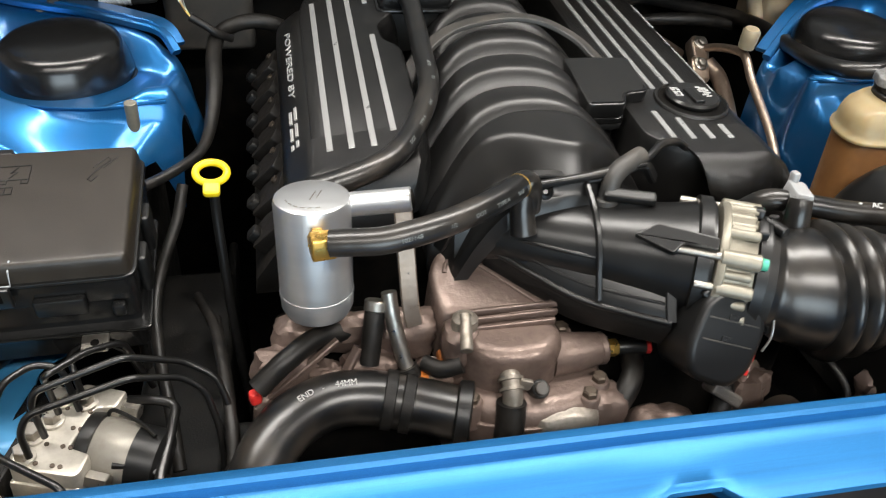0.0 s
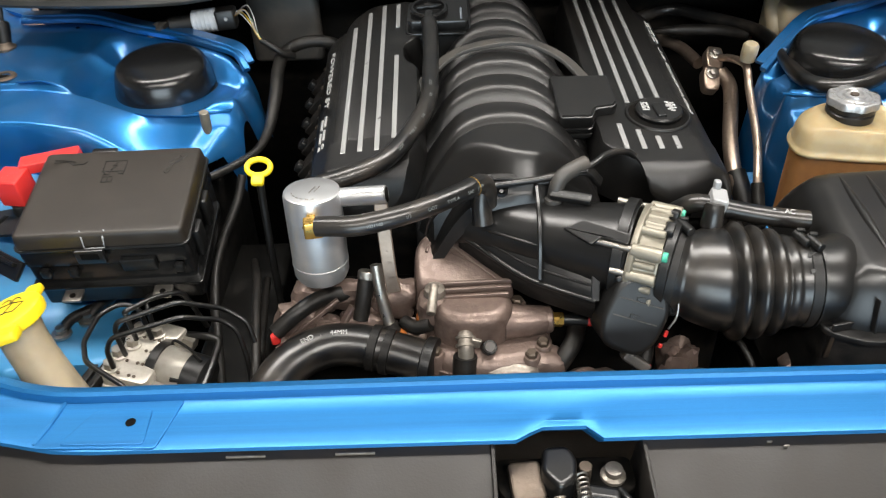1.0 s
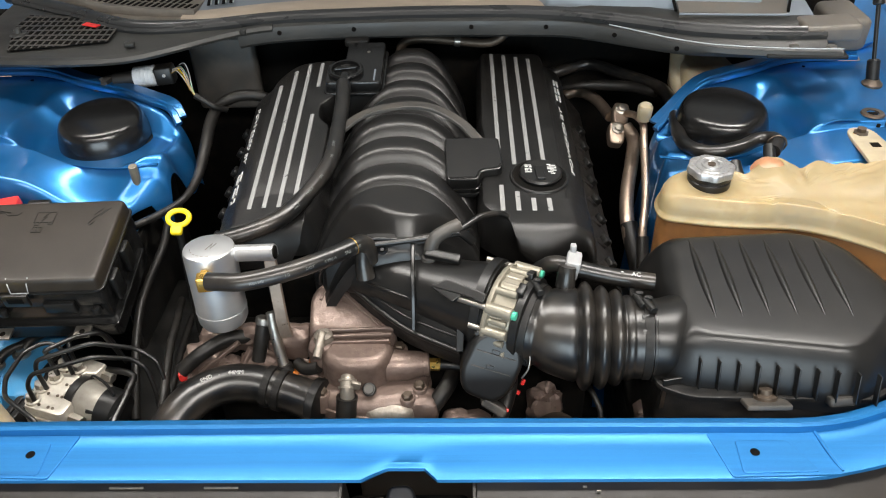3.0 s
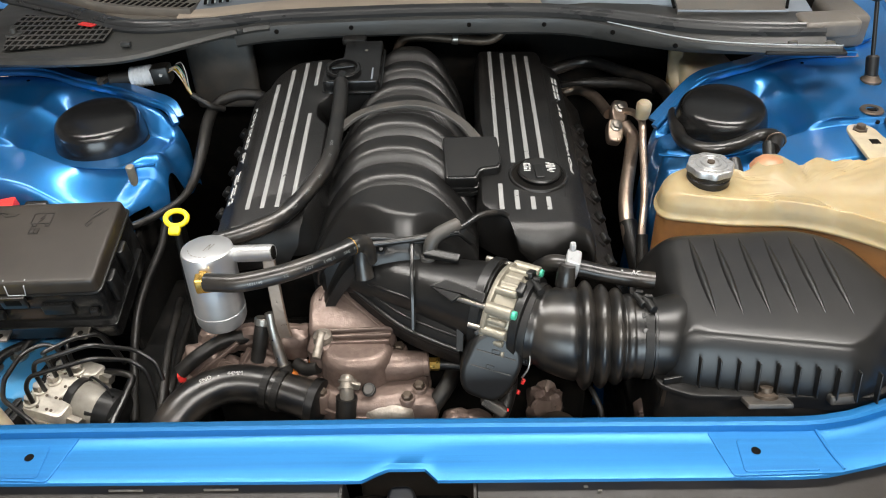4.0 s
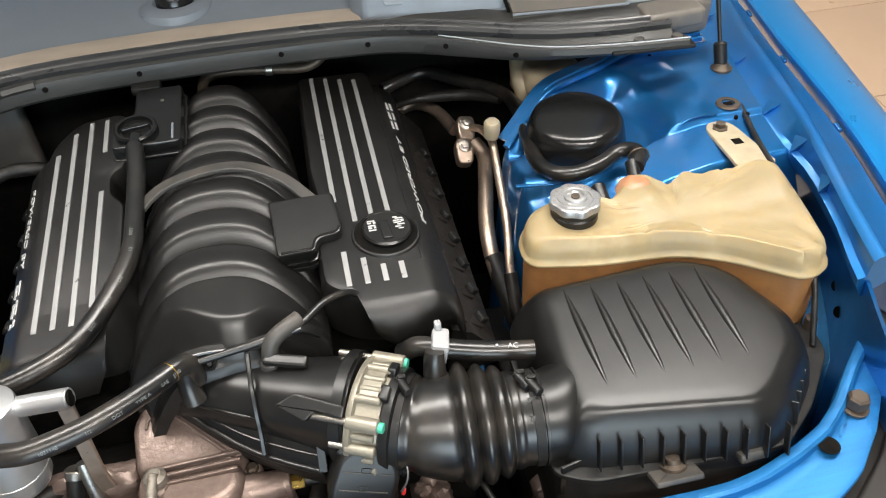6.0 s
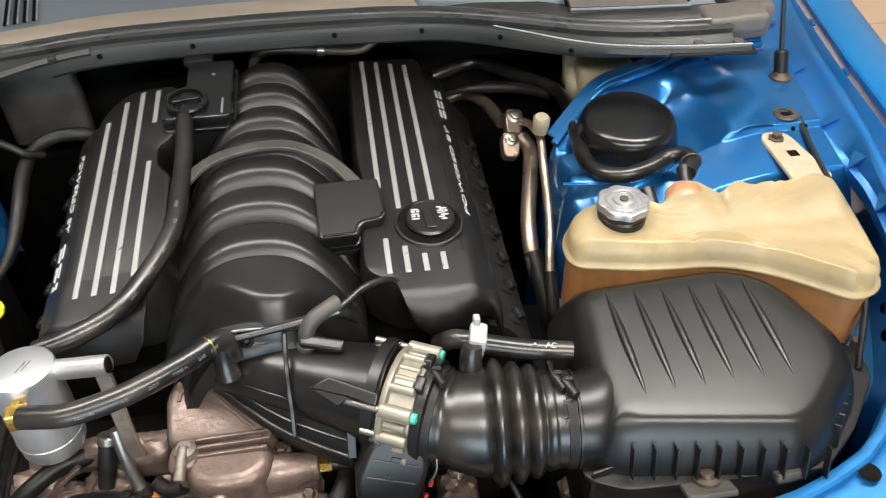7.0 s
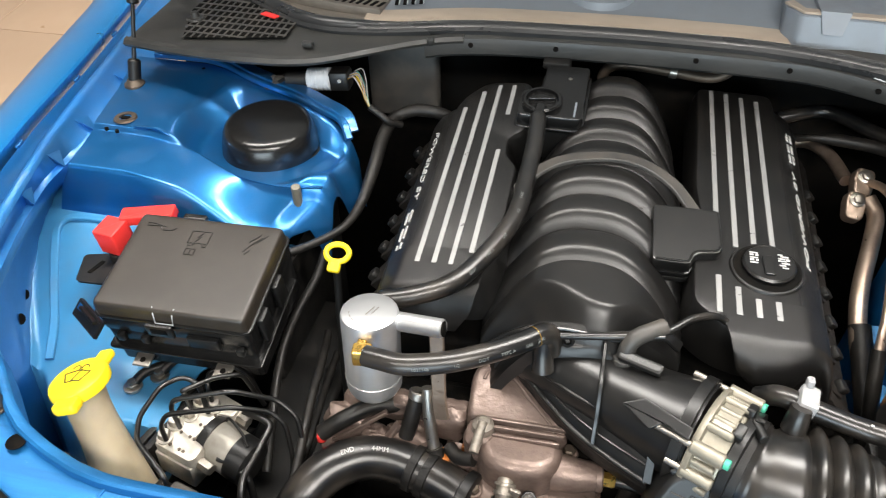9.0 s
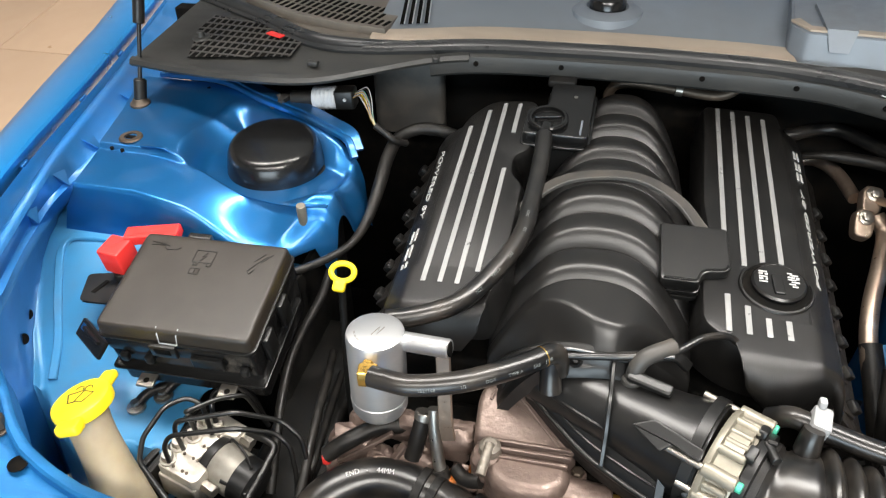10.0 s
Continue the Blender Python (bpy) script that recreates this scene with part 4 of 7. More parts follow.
    for k in range(4):
        x = -0.374 + 0.0128 * k
        part("louvre_slot", S().strip([(x, 0.822 + 0.004 * k, 1.1085), (x - 0.018, 0.935, 1.1245)], 0.0058, 0.002, 1, False), DEEP, ob)
        # pale strip paints the white highlight along each slot
        part("louvre_highlight", S().strip([(x + 0.0045, 0.822 + 0.004 * k, 1.110), (x - 0.0135, 0.935, 1.126)], 0.0016, 0.003, 1, False), TAPE, ob)
    return ob


cowl()

# well below the engine: near-black colour stands in for the shade of its depth
well = thing("engine_bay_floor", (0, 0.4, 0.4), "engine bay underside and bulkhead, coloured near-black for shade", "undertray", kind="structure")
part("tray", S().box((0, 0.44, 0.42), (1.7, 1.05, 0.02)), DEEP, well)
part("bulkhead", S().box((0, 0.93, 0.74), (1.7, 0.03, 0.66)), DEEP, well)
part("bulkhead_insulation", S().box((-0.375, 0.855, 0.965), (0.13, 0.03, 0.15), bevel=0.012), DUSTY, well, "dusty grey bulkhead insulation")


# ---- engine ----
def cover_frame(sg):
    """The plane of a coil cover: x across, y to the rear."""
    if sg > 0:
        return facing((0.183, 0.35, 0.957), (1, 0.006, -0.03), (0.03, -0.078, 1))
    return facing((-0.185, 0.368, 0.956), (1, -0.024, 0.15), (-0.15, -0.18, 1))


def coil_cover(sg):
    ob = thing("engine_cover", (0.19 * sg, 0.55, 0.88), "black crackle engine cover with four silver stripes and raised lettering", "engine cover", "engine covers")
    m = cover_frame(sg)
    side = 1 if sg > 0 else -1
    if sg > 0:
        out = [(-0.034, -0.016), (0.000, -0.026), (0.050, -0.026), (0.064, -0.012), (0.064, 0.44), (0.060, 0.50), (-0.058, 0.50), (-0.062, 0.24), (-0.055, 0.16), (-0.066, 0.14), (-0.066, 0.012)]
        rad = [0.02, 0.02, 0.02, 0.02, 0.03, 0.02, 0.015, 0.01, 0.01, 0.01, 0.015]
        y0, y1 = -0.026, 0.47
    else:
        out = [(-0.064, -0.012), (-0.048, -0.022), (0.030, -0.026), (0.046, -0.020), (0.060, 0.012), (0.060, 0.19), (0.040, 0.215), (0.038, 0.250), (0.060, 0.268), (0.055, 0.386), (-0.02, 0.390), (-0.054, 0.35), (-0.064, 0.31)]
        rad = [0.02, 0.02, 0.02, 0.015, 0.02, 0.012, 0.01, 0.01, 0.012, 0.02, 0.02, 0.02, 0.02]
        y0, y1 = -0.026, 0.335
    out = rounded(out, rad, 5)
    rings = [[(*p, h) for p in inset(out, i)] for i, h in ((-0.004, -0.075), (-0.003, -0.03), (0, -0.010), (0.001, -0.005), (0.003, -0.0015), (0.007, 0))]
    part("shell", S().loft(rings, m), COVER, ob)
    # sloping outer flank that carries the words
    fl = []
    for k in range(13):
        t = k / 12
        y = y0 + (y1 - y0) * t
        e = 0.010 * (ease((0.06 - t) / 0.06) + ease((t - 0.94) / 0.06))
        fl.append([(x * side, y, z - e) for x, z in ((0.058, -0.030), (0.060, -0.0022), (0.066, -0.003), (0.078, -0.010), (0.090, -0.018), (0.096, -0.026), (0.099, -0.040), (0.100, -0.085), (0.06, -0.085))])
    part("flank", S().loft(fl, m), COVER, ob)
    # front apron draped over the end of the head, with a curved cut-out towards the manifold
    slope = [(0.058, 0.0), (0.066, -0.001), (0.078, -0.008), (0.090, -0.016), (0.096, -0.024), (0.099, -0.036)]

    def apron(u, v):
        if sg > 0:
            inner = lerp_table([(0, -0.040), (0.35, -0.026), (0.6, -0.020), (0.85, -0.012), (1, 0.002)], v)
            reach = lerp_table([(0, 0.80), (0.2, 1.0), (0.45, 0.95), (0.70, 0.55), (0.86, 0.45), (1, 0.9)], u)
            x = inner + (0.099 - inner) * u
            ahead, fall = 0.040, 0.055
        else:
            inner = lerp_table([(0, -0.048), (0.45, -0.047), (0.75, -0.036), (1, -0.010)], v)
            reach = 1.0
            x = inner + (0.099 - inner) * (1 - u)
            ahead, fall = 0.032, 0.060
        q = max(0.0, (v - 0.35) / 0.65) * math.pi / 2
        y = 0.03 - 0.056 * min(1.0, v / 0.35) - ahead * math.sin(q) * reach
        z = 0.0008 - fall * (1 - math.cos(q)) * reach + lerp_table(slope, x)
        return tuple(m @ Vector((x * side, y, z)))
    part("front_apron", S().grid(30, 30, apron, 0.003), COVER, ob, "apron over the front of the cover", sharp=60)
    for k in range(4):
        if sg > 0:
            x = -0.035 + 0.0229 * k
            runs = [[(0.0, 0.062), (0.163, 0.490)], [(0.0, 0.046), (0.118, 0.485)], [(0.0, 0.030), (0.128, 0.478)], [(0.0, 0.030), (0.128, 0.472)]][k]
        else:
            x = -0.043 + 0.0232 * k
            runs = [[(0.004, 0.322)], [(0.003, 0.361)], [(0.001, 0.377)], [(0.022, 0.2225), (0.304, 0.375)]][k]
        for a, b in runs:
            part("stripe", S().box((x, (a + b) / 2, 0.0006), (0.0068, b - a, 0.0022), bevel=0.0005, m=m), STRIPE, ob, "silver stripe")
    # raised words along the flank
    up = (0.55 * side, 0, 0.83)
    nx, nz = 0.080 * side, -0.0105
    if sg > 0:
        lettering("POWERED BY", 0.0080, m @ facing((nx, 0.205, nz), (0, 1, 0), up), WORDS, ob, length=0.205, depth=0.0006, slant=0.25)
        marks = (0.342, 0.368, 0.396)
    else:
        lettering("POWERED BY", 0.0125, m @ facing((nx, 0.204, nz), (0, -1, 0), up), WORDS, ob, length=0.150, depth=0.0006, slant=0.25)
        marks = (0.092, 0.061, 0.030)
    w = 0.013 if sg < 0 else 0.010
    for ey in marks:
        mm = m @ facing((nx, ey, nz), (0, 1, 0), up)
        for a, b, h0, h1 in ((-w, w * 0.8, 0.0018, 0.0055), (-w * 0.8, w, -0.0055, -0.0018)):
            part("emblem", S().slab([(a, h0), (b, h0), (b + 0.001, h1), (a + 0.001, h1)], -0.0005, 0.001, 0.0003, mm), WORDS, ob, "silver emblem bar")
    # coil packs on the sloping rocker cover beside the flank
    part("rocker_cover", S().loft([[(x * side, y, z) for x, z in ((0.085, -0.070), (0.112, -0.082), (0.150, -0.128), (0.156, -0.150), (0.080, -0.160))] for y in (y0 - 0.01, y1 + 0.02)], m), COIL_DARK, ob, "dark rocker cover under the coil packs")
    for k in range(8 if sg > 0 else 7):
        y = y0 + 0.030 + 0.054 * k
        tilt = m @ pose((0.114 if sg > 0 else 0.124) * side, y, -0.094 if sg > 0 else -0.088, 0, 42 * side, 10 * side)
        part("coil_pack", S().slab(rounded([(-0.024, -0.021), (0.018, -0.021), (0.026, -0.010), (0.026, 0.017), (-0.010, 0.021), (-0.024, 0.014)], 0.002, 2), -0.022, 0.005, 0.0015, tilt), COIL, ob, "dusty brown-grey coil pack")
        part("coil_plug", S().box((0.020 * side, -0.004, 0.008), (0.016, 0.018, 0.012), (0, 0, 12), 0.003, m=tilt), BLACK_DULL, ob)
        part("coil_bolt", S().lathe([(0.0045, 0.004), (0.0045, 0.008), (0.002, 0.009)], tilt @ pose(-0.014 * side, 0.010, 0), 10), RUST, ob)
    return ob


coil_cover(-1)
coil_cover(1)


def oil_cap():
    m = cover_frame(1) @ pose(0.024, 0.085, 0)
    c = m.translation
    ob = thing("oil_filler_cap", tuple(c), "black oil filler cap with white printed marks", "oil cap")
    part("collar", S().lathe([(0.0455, 0.0006), (0.0440, 0.0030), (0.0415, 0.0034), (0.0400, 0.0010), (0.0395, 0.0007)], m, 40), COVER, ob, "raised rim of the filler recess")
    # flat disc above the cover paints the shadow of the filler recess
    part("recess", S().lathe([(0.0400, 0.0006), (0.0400, 0.0012), (0.004, 0.0012)], m, 40), DEEP, ob, "flat black disc for the recess shade round the cap")
    cm = m @ pose(0.002, 0.004, 0)
    part("cap", S().lathe([(0.031, 0.001), (0.0325, 0.003), (0.0325, 0.006), (0.0300, 0.0085), (0.004, 0.0085)], cm, 36), BLACK_SATIN, ob)
    part("grip", S().box((-0.002, -0.006, 0.0095), (0.013, 0.034, 0.004), (0, 0, 4), 0.0018, m=cm), BLACK, ob)
    for x, y, w, h in ((-0.019, 0.015, 0.010, 0.0022), (-0.0215, 0.011, 0.005, 0.0030), (-0.0150, 0.011, 0.0035, 0.0034), (-0.019, 0.006, 0.010, 0.0020), (-0.0215, 0.002, 0.005, 0.0034), (-0.0150, 0.002, 0.0030, 0.0034), (-0.019, -0.003, 0.010, 0.0022),
                       (0.013, 0.017, 0.006, 0.0022), (0.018, 0.014, 0.010, 0.0022), (0.0145, 0.010, 0.009, 0.0024), (0.022, 0.009, 0.004, 0.0040), (0.0150, 0.006, 0.010, 0.0020), (0.019, 0.002, 0.010, 0.0024), (0.0150, -0.002, 0.008, 0.0022), (0.018, -0.006, 0.007, 0.0020)):
        part("mark", S().box((x, y, 0.0088), (w, h, 0.0006), bevel=0.0001, m=cm), PRINT, ob)
    return ob


oil_cap()


def manifold_skin(y, s):
    half = lerp_table([(0.285, 0.108), (0.33, 0.122), (0.45, 0.128), (0.58, 0.124), (0.66, 0.108), (0.80, 0.092)], y)
    x0 = lerp_table([(0.285, -0.008), (0.45, -0.012), (0.60, -0.004), (0.86, 0.000)], y)
    top = lerp_table([(0.28, 0.984), (0.378, 0.990), (0.44, 0.999), (0.49, 1.014), (0.54, 1.024), (0.62, 1.024), (0.68, 1.026), (0.74, 1.036), (0.80, 1.036), (0.84, 1.02)], y)
    fall = 0.095 * abs(s) ** 2.6 + (0.025 * max(0, -s - 0.5) if y < 0.6 else 0)
    return x0 + half * s, top - fall


def intake_manifold():
    ob = thing("intake_manifold", (0, 0.55, 0.85), "black plastic intake manifold with arched runners", "intake manifold")
    cuts = [0.378, 0.440, 0.496, 0.556, 0.622, 0.684, 0.738, 0.804]

    def step(u):
        """Rounded front slope, then a nearly flat back."""
        if u < 0.36:
            return math.sin(math.pi / 2 * u / 0.36) ** 0.9
        return 1 - 0.55 * ((u - 0.36) / 0.64) ** 1.6 - 0.45 * ease((u - 0.90) / 0.10)
    for a, b in zip(cuts, cuts[1:]):

        def fn(u, v, a=a, b=b):
            s = 2 * v - 1
            y = a + (b - a) * u
            x, z = manifold_skin(y, s)
            z -= 0.017 * (1 - step(u)) * (0.35 + 0.65 * ease((1 - abs(s)) / 0.3))
            return (x, y - 0.040 * abs(s) ** 2.2, z)
        part("runner", S().grid(20, 40, fn, 0.03), RUNNER, ob, sharp=70)

    def brow(x):
        """Wavy front edge of the flat chamber top."""
        return lerp_table([(-0.12, 0.345), (-0.085, 0.345), (-0.055, 0.336), (-0.02, 0.310), (0.012, 0.294), (0.04, 0.308), (0.068, 0.336), (0.10, 0.345)], x)

    def plenum(u, v):
        s = 2 * v - 1
        y = 0.272 + 0.108 * u
        x, z = manifold_skin(y, s)
        e = sum(brow(x + 0.006 * k) for k in range(-3, 4)) / 7
        z -= 0.034 * ease((e + 0.010 - y) / 0.042) + 0.010 * ease((0.284 - y) / 0.012)
        z -= 0.012 * ease((u - 0.93) / 0.07) * (0.3 + 0.7 * ease((1 - abs(s)) / 0.3))
        return (x, y - 0.040 * abs(s) ** 2.2 * ease((y - 0.29) / 0.09), z)
    part("plenum", S().grid(44, 56, plenum, 0.03), RUNNER, ob, "wide front chamber of the manifold with a wavy brow", sharp=70)
    # moulded lip below the brow
    fl = [(-0.122, 0.300, 0.872), (-0.114, 0.284, 0.905), (-0.090, 0.276, 0.938), (-0.060, 0.278, 0.955), (-0.030, 0.284, 0.959), (0.005, 0.286, 0.955), (0.030, 0.286, 0.954), (0.060, 0.288, 0.960), (0.085, 0.292, 0.962), (0.104, 0.300, 0.940)]
    part("front_flange", S().strip(fl, 0.013, 0.008, 6, up=(0, -0.6, 0.8)), RUNNER, ob)
    part("flange_bead", S().tube([(x, y - 0.006, z + 0.003) for x, y, z in fl[1:9]], 0.0022, 8), BLACK_GLOSS, ob)
    part("front_wall", S().grid(30, 8, lambda u, v: (-0.108 + 0.205 * u, 0.288 + 0.010 * (1 - v), 0.948 - 0.05 * v - 0.03 * abs(2 * u - 1) ** 3), 0.008), RUNNER, ob)
    part("strap", S().strip([(-0.132, 0.500, 0.960), (-0.112, 0.522, 0.992), (-0.07, 0.541, 1.019), (-0.01, 0.549, 1.030), (0.04, 0.546, 1.028), (0.085, 0.532, 1.010), (0.115, 0.512, 0.986), (0.135, 0.492, 0.972)], 0.019, 0.006, 6), DUSTY, ob, "dusty grey strap moulded across the runners")
    part("lug", S().lathe([(0.009, -0.004), (0.008, 0.005), (0.005, 0.007), (0.0025, 0.003)], facing((-0.022, 0.279, 0.944), (1, 0, 0), (0, -0.8, 0.6)), 18), BLACK_SATIN, ob)
    return ob


intake_manifold()


def sensor_box():
    ob = thing("sensor_box", (0.11, 0.45, 0.93), "black plastic box with a notched corner on the manifold", "sensor box")
    m = facing((0.105, 0.455, 0.981), (1, 0.06, -0.05), (0.05, -0.24, 1))
    out = [(-0.041, -0.044), (0.006, -0.044), (0.013, -0.026), (0.040, -0.022), (0.046, -0.014), (0.044, 0.050), (-0.041, 0.050)]
    soft = rounded(out, [0.008, 0.006, 0.008, 0.006, 0.006, 0.006, 0.006], 5)
    part("lid", S().slab(soft, -0.014, 0.004, 0.0035, m), BLACK_SATIN, ob)
    part("lid_edge", S().strip([m @ Vector((x, y, 0.0042)) for x, y in inset(rounded(out[:6], 0.006, 4), 0.004)[2:-6]], 0.003, 0.0016, 1, False), BLACK_GLOSS, ob, "raised glossy edge")
    part("rim", S().slab(inset(soft, -0.0025), -0.022, -0.015, 0.002, m), BLACK_GLOSS, ob)
    part("rim", S().slab(inset(soft, -0.0035), -0.030, -0.0235, 0.002, m), BLACK, ob)
    part("body", S().slab(inset(soft, 0.004), -0.070, -0.030, 0.001, m), BLACK, ob)
    part("side_lug", S().box((-0.047, -0.006, -0.020), (0.014, 0.030, 0.010), bevel=0.003, m=m), BLACK, ob)
    return ob


sensor_box()


def breather_box():
    ob = thing("breather_box", (-0.1, 0.69, 0.98), "glossy black crankcase breather box with a round hose port", "breather box")
    m = facing((-0.097, 0.69, 1.034), (1, 0, -0.04), (0.0, -0.16, 1))
    lid = rounded([(-0.046, -0.052), (0.050, -0.052), (0.050, 0.080), (-0.018, 0.080), (-0.018, 0.02), (-0.046, 0.01)], 0.008, 4)
    part("lid", S().slab(lid, -0.012, 0.007, 0.004, m), BLACK_GLOSS, ob)
    part("lid_lip", S().slab(inset(lid, -0.004), -0.018, -0.012, 0.0025, m, True), BLACK_GLOSS, ob)
    part("skirt", S().slab(inset(lid, 0.004), -0.075, -0.018, 0.003, m), BLACK, ob)
    part("port", S().lathe([(0.030, 0.004), (0.030, 0.013), (0.0275, 0.0155), (0.0245, 0.0150), (0.0235, 0.009), (0.004, 0.009)], m @ pose(-0.012, -0.020, 0), 34), BLACK_GLOSS, ob)
    part("port_vane", S().box((-0.012, -0.020, 0.012), (0.040, 0.006, 0.010), (0, 0, 10), 0.002, m=m), BLACK_GLOSS, ob)
    part("nozzle", S().tube([m @ Vector(p) for p in ((-0.012, -0.035, 0.008), (-0.013, -0.052, 0.008), (-0.014, -0.066, 0.005))], 0.0098, 16), BLACK_GLOSS, ob)
    part("rib", S().box((0.038, -0.030, 0.0075), (0.0030, 0.034, 0.003), bevel=0.001, m=m), COWL_GREY, ob, "pale rib")
    part("rear_clip", S().box((-0.004, 0.090, 0.002), (0.044, 0.020, 0.012), bevel=0.003, m=m), BLACK_DULL, ob)
    part("screw", S().lathe([(0.003, 0.006), (0.003, 0.0078), (0.001, 0.008)], m @ pose(0.022, 0.045, 0), 10), STEEL, ob)
    return ob


breather_box()


def throttle_duct():
    ob = thing("throttle_duct", (0.03, 0.26, 0.82), "black plastic intake elbow in front of the manifold", "intake duct")
    a, b = Vector((-0.085, 0.320, 0.884)), Vector((0.136, 0.220, 0.887))
    ax = (b - a).normalized()
    m = Matrix.Translation(a) @ ax.to_track_quat("Z", "Y").to_matrix().to_4x4()
    L = (b - a).length
    rings = []
    for k in range(21):
        t = k / 20
        r = lerp_table([(0, 0.028), (0.08, 0.036), (0.25, 0.041), (0.55, 0.046), (0.8, 0.054), (1, 0.063)], t)
        rings.append([(r * math.cos(q), r * 0.98 * math.sin(q), L * t) for q in (2 * math.pi * j / 40 for j in range(40))])
    part("main_tube", S().loft(rings, m), BLACK_SATIN, ob)
    part("collar", S().lathe([(0.060, L * 0.93), (0.066, L * 0.935), (0.066, L * 0.985), (0.060, L * 0.99)], m, 44), BLACK, ob)

    def lip(u):
        return lerp_table([(0, 0.284), (0.2, 0.254), (0.42, 0.226), (0.63, 0.203), (0.82, 0.184), (1, 0.168)], u)

    def panel(u, v):
        x0, x1 = -0.076 + 0.160 * u, -0.070 + 0.165 * u
        y0, y1 = lip(u), 0.300 - 0.070 * u
        z0, z1 = 0.876 - 0.022 * ease(u / 0.6), 0.900 - 0.004 * u
        return (x0 + (x1 - x0) * v, y0 + (y1 - y0) * v, z0 + (z1 - z0) * v + 0.014 * math.sin(math.pi * v))
    part("web_panel", S().grid(28, 8, panel, 0.010), BLACK_SATIN, ob, "flat stiffened skirt below the elbow")
    part("skirt_face", S().grid(28, 3, lambda u, v: (panel(u, 0)[0], panel(u, 0)[1] - 0.002 + 0.010 * v, panel(u, 0)[2] - 0.002 - 0.026 * v), 0.006), BLACK_DULL, ob)
    part("web_lip", S().tube([panel(k / 10, 0) for k in range(11)], 0.0036, 10), BLACK_SATIN, ob)
    part("web_line", S().tube([tuple(Vector(panel(k / 10, 0.16)) + Vector((0, 0, 0.001))) for k in range(1, 11)], 0.0016, 8), BLACK_SATIN, ob)
    part("web_lip", S().tube([(-0.070, 0.290, 0.892), (-0.050, 0.266, 0.898), (-0.010, 0.240, 0.899), (0.024, 0.224, 0.897), (0.084, 0.192, 0.894)], 0.0024, 10), BLACK_SATIN, ob)
    part("end_rib", S().strip([(0.084, 0.168, 0.855), (0.085, 0.182, 0.876), (0.086, 0.194, 0.894)], 0.004, 0.010, 4, up=(1, 0, 0.2)), BLACK_SATIN, ob)
    part("panel_rib", S().strip([(0.021, 0.203, 0.862), (0.0215, 0.214, 0.884), (0.0215, 0.224, 0.908), (0.0212, 0.244, 0.934), (0.021, 0.278, 0.951)], 0.0055, 0.0055, 5), BLACK_SATIN, ob)
    wedge = [(-0.034, -0.004), (0.004, -0.016), (0.012, -0.004), (0.044, -0.006), (0.044, 0.007), (-0.014, 0.012)]
    part("wedge_plate", S().slab(rounded(wedge, 0.003, 3), -0.004, 0.004, 0.0015, facing((0.078, 0.196, 0.936), (0.90, -0.43, 0.0), (-0.25, -0.55, 0.80)), True), BLACK, ob, "flat arrow-shaped lug")
    part("tab", S().box((0.062, 0.262, 0.943), (0.052, 0.014, 0.010), (20, 0, -20), 0.003), BLACK, ob)
    part("side_port", S().tube([(0.084, 0.300, 0.968), (0.072, 0.292, 0.967), (0.056, 0.284, 0.962), (0.047, 0.278, 0.952), (0.044, 0.274, 0.930)], 0.0100, 14), DUSTY, ob, "grey rubber vacuum elbow")
    part("port_collar", S().rod((0.0435, 0.273, 0.926), (0.044, 0.274, 0.936), 0.0125, 18), DUSTY, ob)
    part("left_port", S().tube([(-0.046, 0.258, 0.910), (-0.048, 0.266, 0.935), (-0.046, 0.270, 0.958)], lambda t: 0.0135 - 0.003 * t, 16), RUBBER, ob)
    part("vacuum_stub", S().rod((-0.030, 0.286, 0.930), (0.000, 0.284, 0.928), 0.0095, 16), BLACK, ob)
    part("stub_ring", S().rod((-0.002, 0.2845, 0.928), (0.001, 0.284, 0.928), 0.0115, 18), BLACK_SATIN, ob)
    part("brass_ring", S().rod((0.000, 0.284, 0.928), (0.018, 0.283, 0.927), 0.0088, 16), RUST, ob, "dull brown vacuum fitting")
    return ob


throttle_duct()
AXIS = Vector((0.89, -0.45, 0.0)).normalized()
TB = Vector((0.139, 0.214, 0.884))
TBM = facing(TB, (0.45, 0.89, 0), AXIS)


